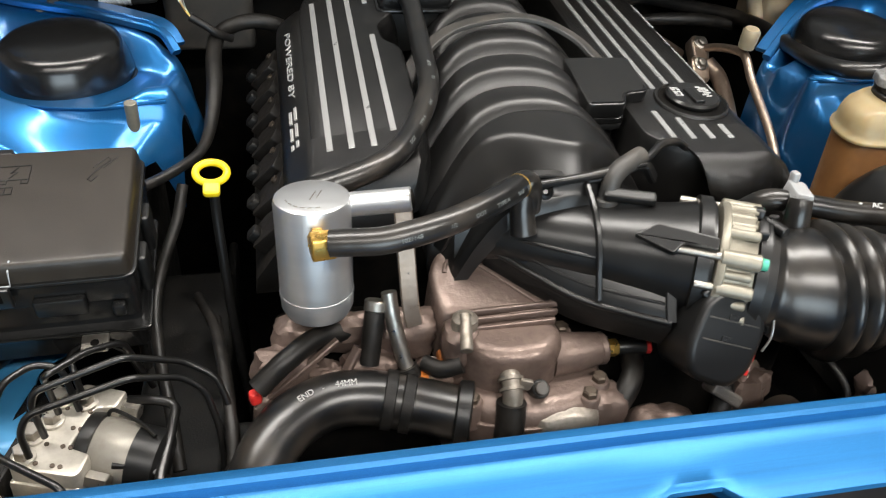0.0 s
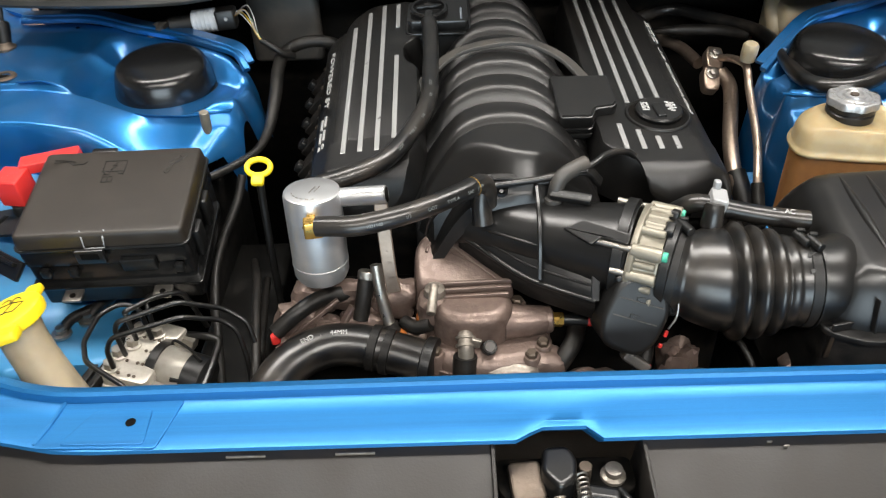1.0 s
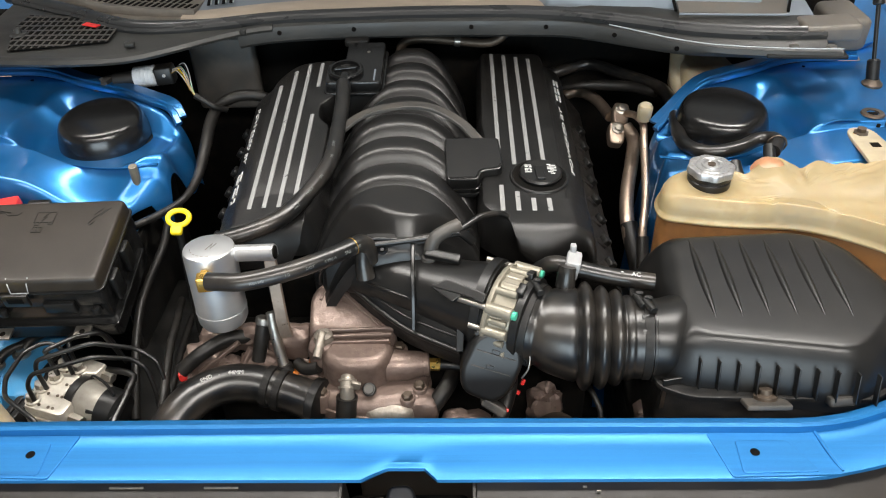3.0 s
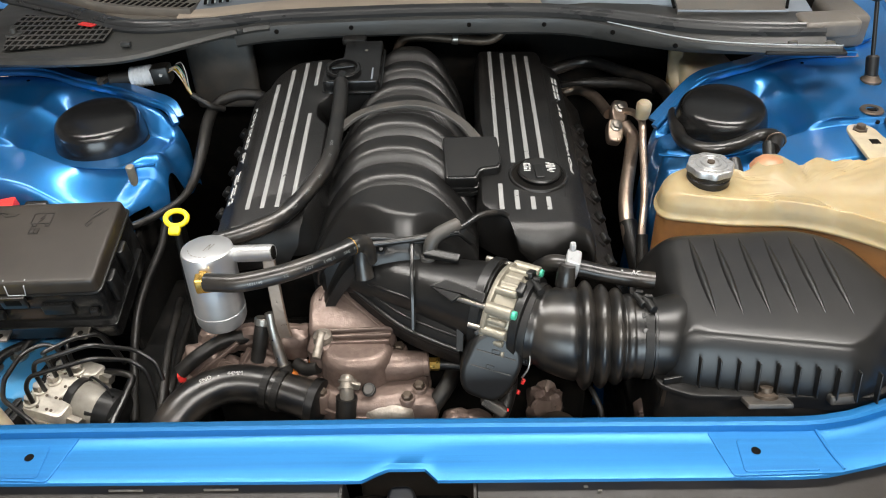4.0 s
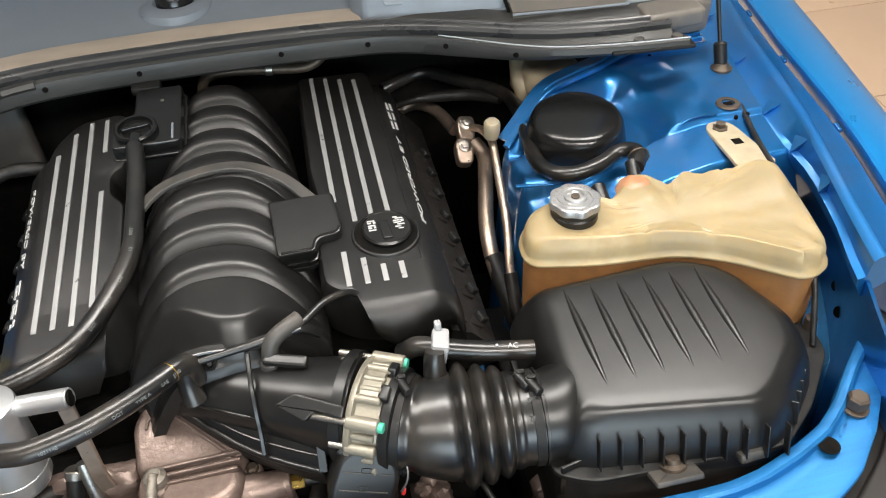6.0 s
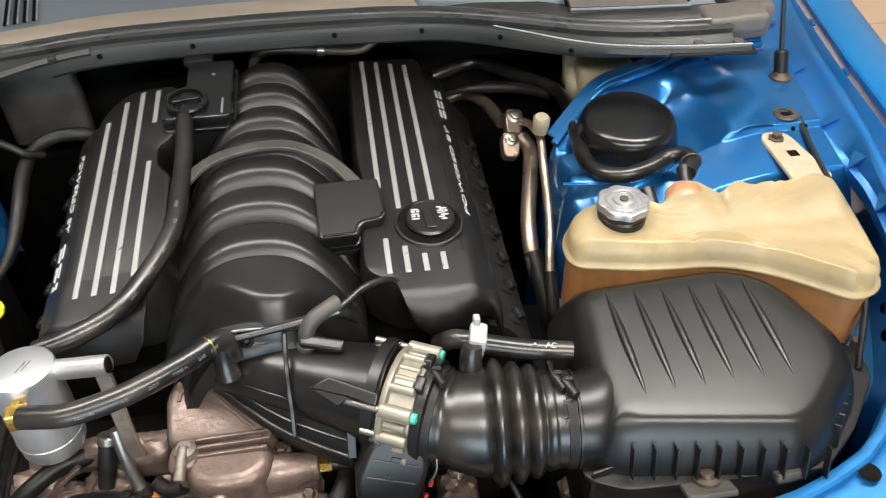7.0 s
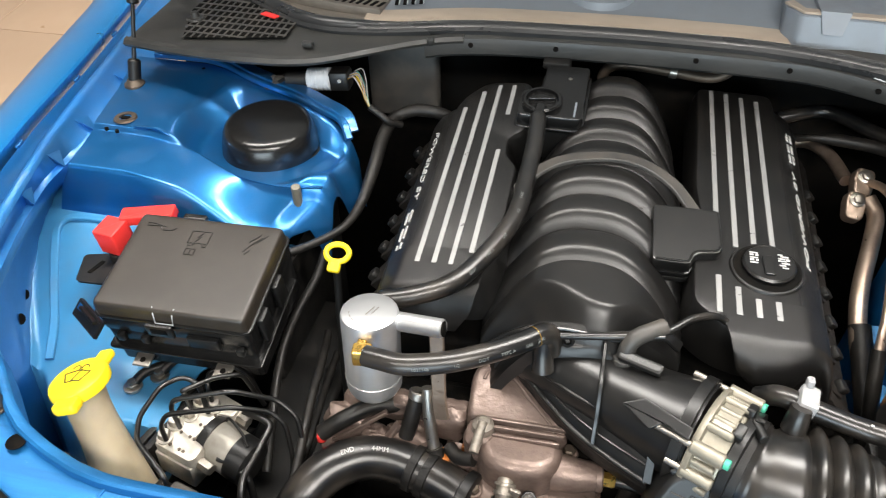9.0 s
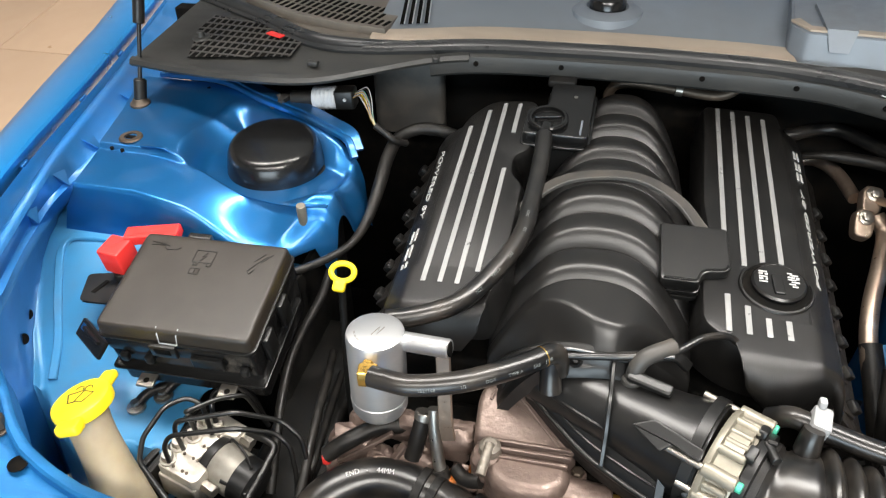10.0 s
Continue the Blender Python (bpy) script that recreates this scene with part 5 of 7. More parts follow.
def throttle_body():
    ob = thing("throttle_unit", tuple(TB), "cream cast throttle unit with bolt bosses and green seals", "throttle")
    part("casting", S().lathe([(0.050, -0.003), (0.066, -0.001), (0.068, 0.002), (0.068, 0.006), (0.062, 0.008), (0.059, 0.026), (0.057, 0.034), (0.050, 0.036)], TBM, 48), CREAM, ob)
    for k, (a, r, w, e) in enumerate(((24, 0.062, 0.0065, 0.034), (47, 0.064, 0.0088, 0.038), (63, 0.061, 0.0040, 0.030), (74, 0.063, 0.0050, 0.033), (88, 0.0605, 0.0040, 0.030), (101, 0.0605, 0.0040, 0.031), (113, 0.063, 0.0050, 0.033),
                                      (137, 0.063, 0.0085, 0.036), (151, 0.0605, 0.0045, 0.031), (164, 0.063, 0.0065, 0.034), (178, 0.061, 0.0045, 0.031), (192, 0.063, 0.0060, 0.034))):
        a = radians(a)
        p = TBM @ Vector((r * math.cos(a), r * math.sin(a), 0.001))
        part("boss", S().rod(p, p + AXIS * e, w, 14, 0.0012), CREAM, ob)
    for a0, a1 in ((66, 86), (92, 110)):
        q = [radians(a0 + (a1 - a0) * j / 6) for j in range(7)]
        part("recess_panel", S().loft([[tuple(TBM @ Vector((r * math.cos(a), r * math.sin(a), h))) for r, h in ((0.0585, 0.008), (0.0632, 0.008), (0.0632, 0.029), (0.0585, 0.029))] for a in q]), CREAM, ob)
    for a in (47, 137):
        a = radians(a)
        p = TBM @ Vector((0.064 * math.cos(a), 0.064 * math.sin(a), 0.037))
        part("green_seal", S().rod(p, p + AXIS * 0.006, 0.0058, 14), GREEN, ob, "small green seal")
        q = TBM @ Vector((0.064 * math.cos(a), 0.064 * math.sin(a), -0.040))
        part("bolt", S().rod(q, q + AXIS * 0.042, 0.0042, 12), STEEL, ob, "long steel stud")
    q = TBM @ Vector((0.062 * math.cos(radians(164)), 0.062 * math.sin(radians(164)), -0.018))
    part("bolt", S().rod(q, q + AXIS * 0.020, 0.0040, 12), STEEL, ob)
    for a, h in ((70, 0.030), (104, 0.032)):
        part("connector_tooth", S().box((0.062 * math.cos(radians(a)), 0.062 * math.sin(radians(a)), h + 0.004), (0.012, 0.018, 0.010), (0, 0, a), 0.002, m=TBM), BLACK, ob)
    part("flange", S().lathe([(0.050, 0.034), (0.060, 0.036), (0.060, 0.046), (0.050, 0.048)], TBM, 40), BLACK, ob)
    # motor housing hanging at the front
    hm = facing((0.127, 0.142, 0.855), (0.92, -0.06, -0.36), (0.02, -0.90, 0.42)) @ Matrix.Scale(0.90, 4)
    part("motor_cover", S().slab(rounded([(-0.030, -0.052), (0.020, -0.055), (0.038, -0.030), (0.041, 0.020), (0.024, 0.046), (-0.020, 0.052), (-0.040, 0.034), (-0.044, -0.020)], 0.016, 5), -0.060, 0.010, 0.008, hm), BLACK, ob, "black plastic motor cover")
    part("cover_rim", S().slab(rounded([(-0.034, 0.030), (0.030, 0.030), (0.046, 0.012), (0.047, 0.022), (0.028, 0.052), (-0.022, 0.057), (-0.046, 0.036)], 0.008, 4), -0.030, 0.003, 0.003, hm), BLACK, ob)
    part("cover_spring", S().tube([hm @ Vector(p) for p in ((0.020, 0.050, 0.004), (0.040, 0.040, 0.006), (0.049, 0.016, 0.006), (0.046, -0.004, 0.004))], 0.0013, 8), STEEL, ob, "bright wire spring")
    for y in (0.018, -0.006):
        part("cover_line", S().box((-0.002, y, 0.0104), (0.060, 0.0016, 0.0016), (0, 0, 3), 0.0004, m=hm), DUSTY, ob)
        part("cover_notch", S().box((-0.004, y + 0.004, 0.0104), (0.012, 0.006, 0.0020), (0, 0, 3), 0.0006, m=hm), BLACK, ob)
    part("cover_clip", S().box((0.012, 0.052, 0.006), (0.026, 0.020, 0.008), bevel=0.002, m=hm), CREAM, ob)
    part("connector", S().box((0.024, -0.060, -0.004), (0.040, 0.014, 0.024), (0, 0, -14), 0.003, m=hm), DUSTY, ob)
    part("red_lock", S().box((0.055, -0.016, -0.02), (0.005, 0.009, 0.005), bevel=0.001, m=hm), RED, ob)
    part("red_lock", S().box((0.054, -0.034, -0.02), (0.005, 0.006, 0.005), bevel=0.001, m=hm), RED, ob)
    part("red_lock", S().box((0.046, -0.062, -0.01), (0.006, 0.004, 0.005), bevel=0.001, m=hm), RED, ob)
    return ob


throttle_body()


HOSE = [(0.139, 0.214, 0.884), (0.180, 0.1935, 0.880), (0.212, 0.185, 0.874), (0.247, 0.182, 0.868), (0.268, 0.179, 0.868), (0.288, 0.175, 0.871), (0.325, 0.166, 0.878), (0.365, 0.160, 0.880)]


def hose_ring(s, r, n=56, rz=1.0):
    """A ring of the hose at the distance s from the throttle."""
    L = 0.0
    for a, b in zip(HOSE, HOSE[1:]):
        a, b = Vector(a), Vector(b)
        d = (b - a).length
        if s <= L + d or b == Vector(HOSE[-1]):
            c = a + (b - a) * ((s - L) / d)
            break
        L += d
    axis = AXIS.lerp(Vector((1, -0.08, 0.02)).normalized(), ease((s - 0.045) / 0.060)).normalized()
    f = facing(c, (0.2, 1, 0), axis)
    return [tuple(f @ Vector((r * math.cos(q), r * rz * math.sin(q), 0))) for q in (2 * math.pi * j / n for j in range(n))]


def intake_hose():
    ob = thing("intake_hose", (0.26, 0.17, 0.80), "black rubber intake hose with bellows and clamps", "intake hose")
    prof = [(0.040, 0.050), (0.041, 0.0545), (0.058, 0.0550), (0.060, 0.0520), (0.064, 0.0525), (0.068, 0.0550), (0.074, 0.0568), (0.084, 0.0592), (0.096, 0.0622), (0.104, 0.0628), (0.107, 0.0605)]
    z = 0.107
    for top, wide in ((0.0725, 0.021), (0.0705, 0.020), (0.0675, 0.018), (0.0610, 0.013)):
        prof += [(z + wide * j / 12, 0.0585 + (top - 0.0585) * math.sin(math.pi * j / 12) ** 0.75 - 0.006 * ((z - 0.107) / 0.07)) for j in range(1, 13)]
        z += wide
    prof += [(z + 0.003, 0.0530), (z + 0.026, 0.0530), (z + 0.027, 0.050)]
    part("bellows", S().loft([hose_ring(s, r) for s, r in prof]), RUBBER, ob, sharp=75)
    for t, r in ((0.050, 0.0565), (z + 0.016, 0.0545)):
        part("clamp", S().loft([hose_ring(t + a, r + b, 44) for a, b in ((-0.0055, -0.003), (-0.005, 0), (0.005, 0), (0.0055, -0.003))]), BLACK_DULL, ob)
    part("clamp_wire", S().loft([hose_ring(z + 0.0235 + a, 0.0545 + b, 44) for a, b in ((-0.0015, -0.002), (-0.001, 0.001), (0.001, 0.001), (0.0015, -0.002))]), BLACK, ob)
    for t, r, q in ((0.050, 0.058, 0.24), (z + 0.016, 0.056, 0.26), (z + 0.006, 0.055, 0.235)):
        ring = hose_ring(t, r, 100)
        c = Vector(ring[int(q * 100)])
        part("clamp_screw", S().rod(c + Vector((-0.004, 0.010, 0.004)), c + Vector((0.004, -0.012, 0.003)), 0.0055, 10), BLACK, ob)
        part("clamp_ear", S().box(tuple(c + Vector((0, 0.008, 0.006))), (0.010, 0.005, 0.012), (20, 0, -10), 0.0015), BLACK_DULL, ob)
    for k in (30, 36):
        c = Vector(hose_ring(z + 0.012, 0.0535, 100)[k])
        part("moulded_mark", S().box(tuple(c), (0.010, 0.006, 0.0015), (45, 0, 0), 0.0004), BLACK, ob)
    p = Vector(hose_ring(0.088, 0.062, 100)[16])
    part("port", S().tube([p, p + Vector((0.001, 0.004, 0.016)), p + Vector((0.003, 0.008, 0.026))], lambda t: 0.0135 - 0.0025 * t, 16), RUBBER, ob)
    return ob


intake_hose()


def breather_hose():
    ob = thing("breather_hose", (0.28, 0.23, 0.93), "short black hose with white printed letters and a white plastic clip", "hose")
    part("hose", S().tube([(0.195, 0.266, 0.915), (0.213, 0.254, 0.934), (0.241, 0.243, 0.934), (0.29, 0.232, 0.928), (0.343, 0.224, 0.924)], 0.0118, 16), RUBBER, ob)
    part("clip", S().box((0.236, 0.244, 0.938), (0.020, 0.032, 0.030), (0, 10, -12), 0.003), WHITE, ob, "white plastic pipe clip")
    part("clip_tab", S().box((0.238, 0.258, 0.956), (0.008, 0.010, 0.014), bevel=0.002), WHITE, ob)
    lettering("AC", 0.009, facing((0.318, 0.2240, 0.9376), (1, -0.15, -0.08), (0, -0.45, 0.9)), PRINT, ob)
    part("mark", S().box((0.300, 0.2275, 0.9395), (0.003, 0.003, 0.001), bevel=0.0003), PRINT, ob)
    return ob


breather_hose()


def air_box():
    ob = thing("air_filter_box", (0.50, 0.19, 0.80), "black plastic air filter box with six ridges on its lid", "air filter box")
    out = [(0.352, 0.300), (0.345, 0.200), (0.345, 0.115), (0.372, 0.098), (0.565, 0.070), (0.605, 0.092), (0.662, 0.152), (0.668, 0.200), (0.622, 0.298), (0.560, 0.328), (0.375, 0.318)]
    out = rounded(out, [0.03, 0.03, 0.03, 0.035, 0.03, 0.03, 0.025, 0.025, 0.04, 0.04, 0.03], 6)
    tilt = Matrix.Translation((0, 0.2, 0.935)) @ Matrix.Rotation(radians(8), 4, "X") @ Matrix.Translation((0, -0.2, 0))
    rings = [[(*p, h) for p in inset(out, i)] for i, h in ((-0.014, -0.078), (-0.009, -0.058), (-0.003, -0.042), (0.004, -0.028), (0.009, -0.0195), (0.014, -0.0125))]
    flat = inset(out, 0.014)
    for f, h in ((0.965, -0.0085), (0.935, -0.0050), (0.905, -0.0024), (0.875, -0.0010), (0.84, -0.0003), (0.7, 0.0), (0.5, 0.0004), (0.3, 0.0006), (0.1, 0.0006)):
        rings.append([(0.49 + (x - 0.49) * f, 0.20 + (y - 0.20) * f, h) for x, y in flat])
    part("lid", S().loft(rings, tilt), AIRBOX, ob, sharp=75)
    for k in range(6):
        x = 0.404 + 0.0337 * k
        rib = []
        for j in range(13):
            t = j / 12
            y = 0.148 + 0.14 * t
            w = 0.0005 + 0.0052 * math.sin(math.pi * t) ** 0.8
            h = 0.0002 + 0.0046 * math.sin(math.pi * t) ** 0.7
            xx = x - 0.004 * t
            rib.append([tuple(tilt @ Vector((xx + a, y, b))) for a, b in ((-w, -0.001), (-w * 0.75, h * 0.55), (-w * 0.35, h * 0.92), (0, h), (w * 0.4, h * 0.85), (w * 0.8, h * 0.45), (w, -0.001))])
        part("ridge", S().loft(rib), AIRBOX, ob)
    tray = rounded([(0.335, 0.295), (0.335, 0.104), (0.372, 0.086), (0.590, 0.080), (0.645, 0.122), (0.706, 0.190), (0.712, 0.225), (0.640, 0.310), (0.545, 0.330), (0.375, 0.330)], 0.012, 4)
    part("tray", S().slab(tray, 0.70, 0.852, 0.004), BLACK_DULL, ob)
    part("tray_rim", S().slab(rounded(inset(tray, -0.006), 0.004, 1), 0.852, 0.858, 0.002), BLACK_DULL, ob)
    for k in range(10):
        x = 0.378 + 0.0225 * k
        y = 0.088 - (x - 0.372) * 0.145
        part("fin", S().box((x, y + 0.0095, 0.882), (0.0022, 0.010, 0.040), (-14, 0, 0), 0.0006), AIRBOX, ob)
    for k in range(5):
        x, y = 0.612 + 0.011 * k, 0.094 + 0.0135 * k
        part("fin", S().box((x - 0.003, y + 0.005, 0.878), (0.0022, 0.008, 0.036), (-8, 0, 50), 0.0008), BLACK, ob)
    # outlet neck to the intake hose
    rings = []
    for k in range(11):
        t = k / 10
        r = 0.0515 + 0.006 * ease(t * 1.4)
        rings.append([(x, y + 0.030 * t * t, z - 0.004 * t) for x, y, z in hose_ring(0.198 + 0.060 * t, r, 40, 1.0 - 0.12 * t)])
    part("neck", S().loft(rings), AIRBOX, ob, "flared outlet neck", sharp=70)
    part("neck_web", S().box((0.352, 0.104, 0.842), (0.030, 0.004, 0.050), (0, 0, 12), 0.001), AIRBOX, ob)
    part("mount_tab", S().box((0.455, 0.074, 0.856), (0.054, 0.042, 0.007), (-25, 0, 0), 0.002), DUSTY, ob, "dusty mounting tab")
    part("mount_bolt", S().lathe([(0.014, 0), (0.014, 0.004), (0.008, 0.006), (0.008, 0.012), (0.003, 0.013)], pose(0.457, 0.078, 0.858, -25, 0, 0), 20), RUST, ob)
    part("side_clip", S().box((0.545, 0.076, 0.858), (0.032, 0.022, 0.012), (-20, 0, 5), 0.003), DUSTY, ob)
    part("end_bolt", S().rod((0.715, 0.232, 0.856), (0.715, 0.232, 0.874), 0.008, 12), RUST, ob)
    return ob


air_box()


# ---- things round the engine ----
def coolant_tank():
    ob = thing("coolant_reservoir", (0.56, 0.36, 0.80), "aged translucent coolant reservoir with amber coolant and a metal cap", "coolant tank")
    out = [(0.374, 0.345), (0.46, 0.325), (0.56, 0.318), (0.62, 0.290), (0.690, 0.232), (0.730, 0.250), (0.748, 0.33), (0.764, 0.420), (0.745, 0.440), (0.70, 0.432), (0.655, 0.430), (0.615, 0.440), (0.583, 0.416), (0.562, 0.442), (0.525, 0.440), (0.503, 0.416), (0.44, 0.438), (0.395, 0.424), (0.374, 0.388)]
    out = rounded(out, [0.02, 0.03, 0.03, 0.03, 0.02, 0.02, 0.03, 0.02, 0.015, 0.015, 0.015, 0.008, 0.012, 0.012, 0.008, 0.02, 0.02, 0.02, 0.02], 4)

    def swell(x, y):
        """Moulded chambers across the top, higher towards the outer end."""
        back = ease((y - 0.34) / 0.05)
        return 0.004 * back + 0.008 * back * ease((x - 0.50) / 0.05) + 0.006 * math.exp(-((x - 0.545) / 0.024) ** 2) * back - 0.004 * ease((0.345 - y) / 0.03)
    dense = []
    for p, q in zip(out, out[1:] + out[:1]):
        n = max(1, int(math.dist(p, q) / 0.006))
        dense += [(p[0] + (q[0] - p[0]) * k / n, p[1] + (q[1] - p[1]) * k / n) for k in range(n)]
    cx, cy = 0.57, 0.355

    def groove(x, y):
        """V-shaped grooves that fan out from the rear edge."""
        t = (y - 0.33) / 0.11
        return sum(max(0.0, 1 - abs(x - (a + (b - a) * t)) / 0.0075) for a, b in ((0.524, 0.492), (0.600, 0.578), (0.668, 0.632), (0.704, 0.676)))

    def pinch(ring, amount):
        return [(x + (cx - x) * amount * groove(x, y), y + (cy - y) * amount * groove(x, y)) for x, y in ring]
    rings = [[(*p, h) for p in inset(dense, i)] for i, h in ((0.003, 0.941), (-0.0022, 0.9415), (-0.0032, 0.9435), (-0.0024, 0.946), (0.0005, 0.9475))]
    rings += [[(*p, h) for p in pinch(inset(dense, i), k)] for i, h, k in ((0.0015, 0.953, 0.04), (0.0025, 0.961, 0.09), (0.0045, 0.968, 0.09), (0.008, 0.974, 0.09))]
    top = pinch(inset(dense, 0.008), 0.09)
    for f, h in ((0.97, 0.977), (0.94, 0.979), (0.90, 0.9795), (0.85, 0.979), (0.75, 0.977), (0.65, 0.976), (0.55, 0.975), (0.45, 0.975), (0.35, 0.974), (0.25, 0.974), (0.15, 0.974), (0.05, 0.974)):
        ring = []
        for x, y in top:
            px, py = cx + (x - cx) * f, cy + (y - cy) * f
            ring.append((px, py, h + swell(px, py) * ease((1.0 - f) / 0.10) - 0.0045 * groove(px, py) * ease((f - 0.2) / 0.3)))
        rings.append(ring)
    part("upper_shell", S().loft(rings), TANK, ob, "yellowed translucent upper half", sharp=55)
    part("lower_shell", S().slab(inset(out, 0.003), 0.80, 0.9405, 0.003), COOLANT, ob, "lower half, amber with coolant", sharp=50)
    part("neck", S().rod((0.447, 0.388, 0.960), (0.447, 0.388, 0.988), 0.028, 28), TANK, ob)
    cap = part("cap", S().lathe([(0.028, 0.974), (0.0305, 0.977), (0.0305, 0.986), (0.0285, 0.988), (0.0305, 0.990), (0.0305, 0.998), (0.028, 1.000)], pose(0.447, 0.388, 0), 36), BLACK, ob, "black cap skirt")
    rim = []
    for k in range(64):
        a = 2 * math.pi * k / 64
        r = 0.0325 + 0.0013 * math.cos(8 * a)
        rim.append((r * math.cos(a), r * math.sin(a)))
    part("cap_plate", S().slab(rim, 0.9965, 1.0065, 0.003, pose(0.447, 0.388, 0)), CAP_METAL, cap, "stamped metal pressure cap")
    part("cap_ring", S().lathe([(0.0235, 1.0062), (0.0225, 1.0078), (0.0205, 1.0078), (0.0195, 1.0062), (0.0150, 1.0062), (0.0140, 1.0095), (0.0110, 1.0100), (0.0095, 1.0075), (0.002, 1.0075)], pose(0.447, 0.388, 0), 44), CAP_METAL, cap)
    part("cap_rivet", S().lathe([(0.0055, 1.0072), (0.0055, 1.0095), (0.002, 1.0100)], pose(0.447, 0.388, 0), 16), RUST, cap)
    for k in range(16):
        a = 2 * math.pi * k / 16
        part("cap_mark", S().box((0.447 + 0.0265 * math.cos(a), 0.388 + 0.0265 * math.sin(a), 1.0066), (0.0045, 0.0012, 0.0006), (0, 0, math.degrees(a)), 0.0002), STEEL, cap)
    part("outlet", S().lathe([(0.028, 0.978), (0.024, 0.986), (0.018, 0.992), (0.012, 0.9955), (0.006, 0.997)], pose(0.545, 0.418, 0), 28), STAIN, ob, "red-stained hose outlet")
    part("spout", S().rod((0.546, 0.424, 0.985), (0.552, 0.456, 0.998), 0.009, 16), BLACK, ob)
    br = part("bracket", S().slab(rounded([(0.700, 0.430), (0.758, 0.428), (0.748, 0.535), (0.738, 0.550), (0.714, 0.550), (0.704, 0.535)], 0.01, 4), 0.974, 0.979, 0.0015), BOTTLE, ob, "pale plastic mounting tab")
    part("bracket_bolt", S().lathe([(0.012, 0.979), (0.012, 0.981), (0.0075, 0.982), (0.0075, 0.988), (0.002, 0.989)], pose(0.724, 0.530, 0), 6), RUST, br)
    part("bracket_hole", S().box((0.73, 0.490, 0.9793), (0.014, 0.014, 0.001), bevel=0.0003), DEEP, br)
    part("small_port", S().rod((0.497, 0.412, 0.972), (0.497, 0.436, 0.982), 0.010, 14), BLACK, ob)
    return ob


coolant_tank()


def heater_hose():
    ob = thing("coolant_hose", (0.46, 0.70, 0.90), "black rubber coolant hose curving round the strut tower cap", "hose")
    part("hose", S().tube([(0.27, 0.895, 0.93), (0.345, 0.910, 0.943), (0.405, 0.858, 0.944), (0.450, 0.808, 0.946), (0.468, 0.765, 0.948), (0.466, 0.690, 0.954), (0.448, 0.575, 0.962), (0.449, 0.510, 0.970), (0.478, 0.482, 0.975), (0.520, 0.488, 0.979), (0.552, 0.503, 0.984), (0.570, 0.496, 0.990), (0.572, 0.478, 0.994), (0.564, 0.460, 0.996), (0.556, 0.448, 0.994)], 0.0112, 14), RUBBER, ob)
    part("clamp", S().tube([(0.568 + 0.014 * math.cos(k), 0.466 + 0.004 * math.sin(k * 0.5), 0.995 + 0.014 * math.sin(k)) for k in (0, 0.7, 1.4, 2.1, 2.8, 3.5, 4.2, 4.9, 5.6, 6.28)], 0.0015, 6), RUST, ob)
    return ob


heater_hose()


def ac_lines():
    ob = thing("air_conditioning_lines", (0.39, 0.70, 0.80), "dull aluminium air conditioning pipes with bolted fittings", "pipe")
    part("suction_pipe", S().tube([(0.27, 0.90, 0.87), (0.325, 0.905, 0.885), (0.36, 0.87, 0.885), (0.380, 0.80, 0.88)], 0.011, 16), PIPE, ob)
    part("large_pipe", S().tube([(0.398, 0.738, 0.890), (0.410, 0.715, 0.875), (0.400, 0.665, 0.86), (0.380, 0.585, 0.83), (0.376, 0.525, 0.80), (0.388, 0.46, 0.75)], 0.0125, 16), PIPE, ob)
    part("rubber_sleeve", S().tube([(0.378, 0.535, 0.805), (0.386, 0.475, 0.765), (0.40, 0.42, 0.70), (0.405, 0.40, 0.64)], 0.0155, 16), RUBBER_DULL, ob)
    part("small_pipe", S().tube([(0.395, 0.762, 0.905), (0.408, 0.73, 0.918), (0.412, 0.68, 0.930), (0.411, 0.655, 0.928), (0.408, 0.62, 0.905), (0.398, 0.53, 0.865), (0.386, 0.47, 0.83), (0.385, 0.44, 0.79)], 0.0065, 12), PIPE, ob)
    part("small_sleeve", S().tube([(0.386, 0.468, 0.826), (0.386, 0.43, 0.775), (0.392, 0.40, 0.70)], 0.010, 12), RUBBER_DULL, ob)
    for x, y, z in ((0.391, 0.762, 0.912), (0.380, 0.728, 0.890)):
        fm = facing((x, y, z), (1, 0, -0.2), (0.1, -0.60, 0.80))
        part("fitting", S().slab(rounded([(-0.013, -0.032), (0.013, -0.032), (0.016, 0.0), (0.013, 0.014), (-0.013, 0.014), (-0.016, 0.0)], 0.010, 4), -0.016, 0.004, 0.003, fm), PIPE, ob, "oval bolted pipe fitting", sharp=50)
        part("fitting_washer", S().lathe([(0.0115, 0.003), (0.0115, 0.006), (0.010, 0.007)], fm, 22), STEEL, ob)
        part("fitting_bolt", S().lathe([(0.0075, 0.006), (0.0075, 0.012), (0.005, 0.013), (0.002, 0.013)], fm, 6), STEEL, ob)
    part("valve_cap", S().lathe([(0.012, -0.014), (0.013, 0.0), (0.013, 0.012), (0.010, 0.016), (0.003, 0.017)], pose(0.410, 0.660, 0.957, 10, 0, 0), 18), BOTTLE, ob, "pale plastic valve cap")
    return ob


ac_lines()


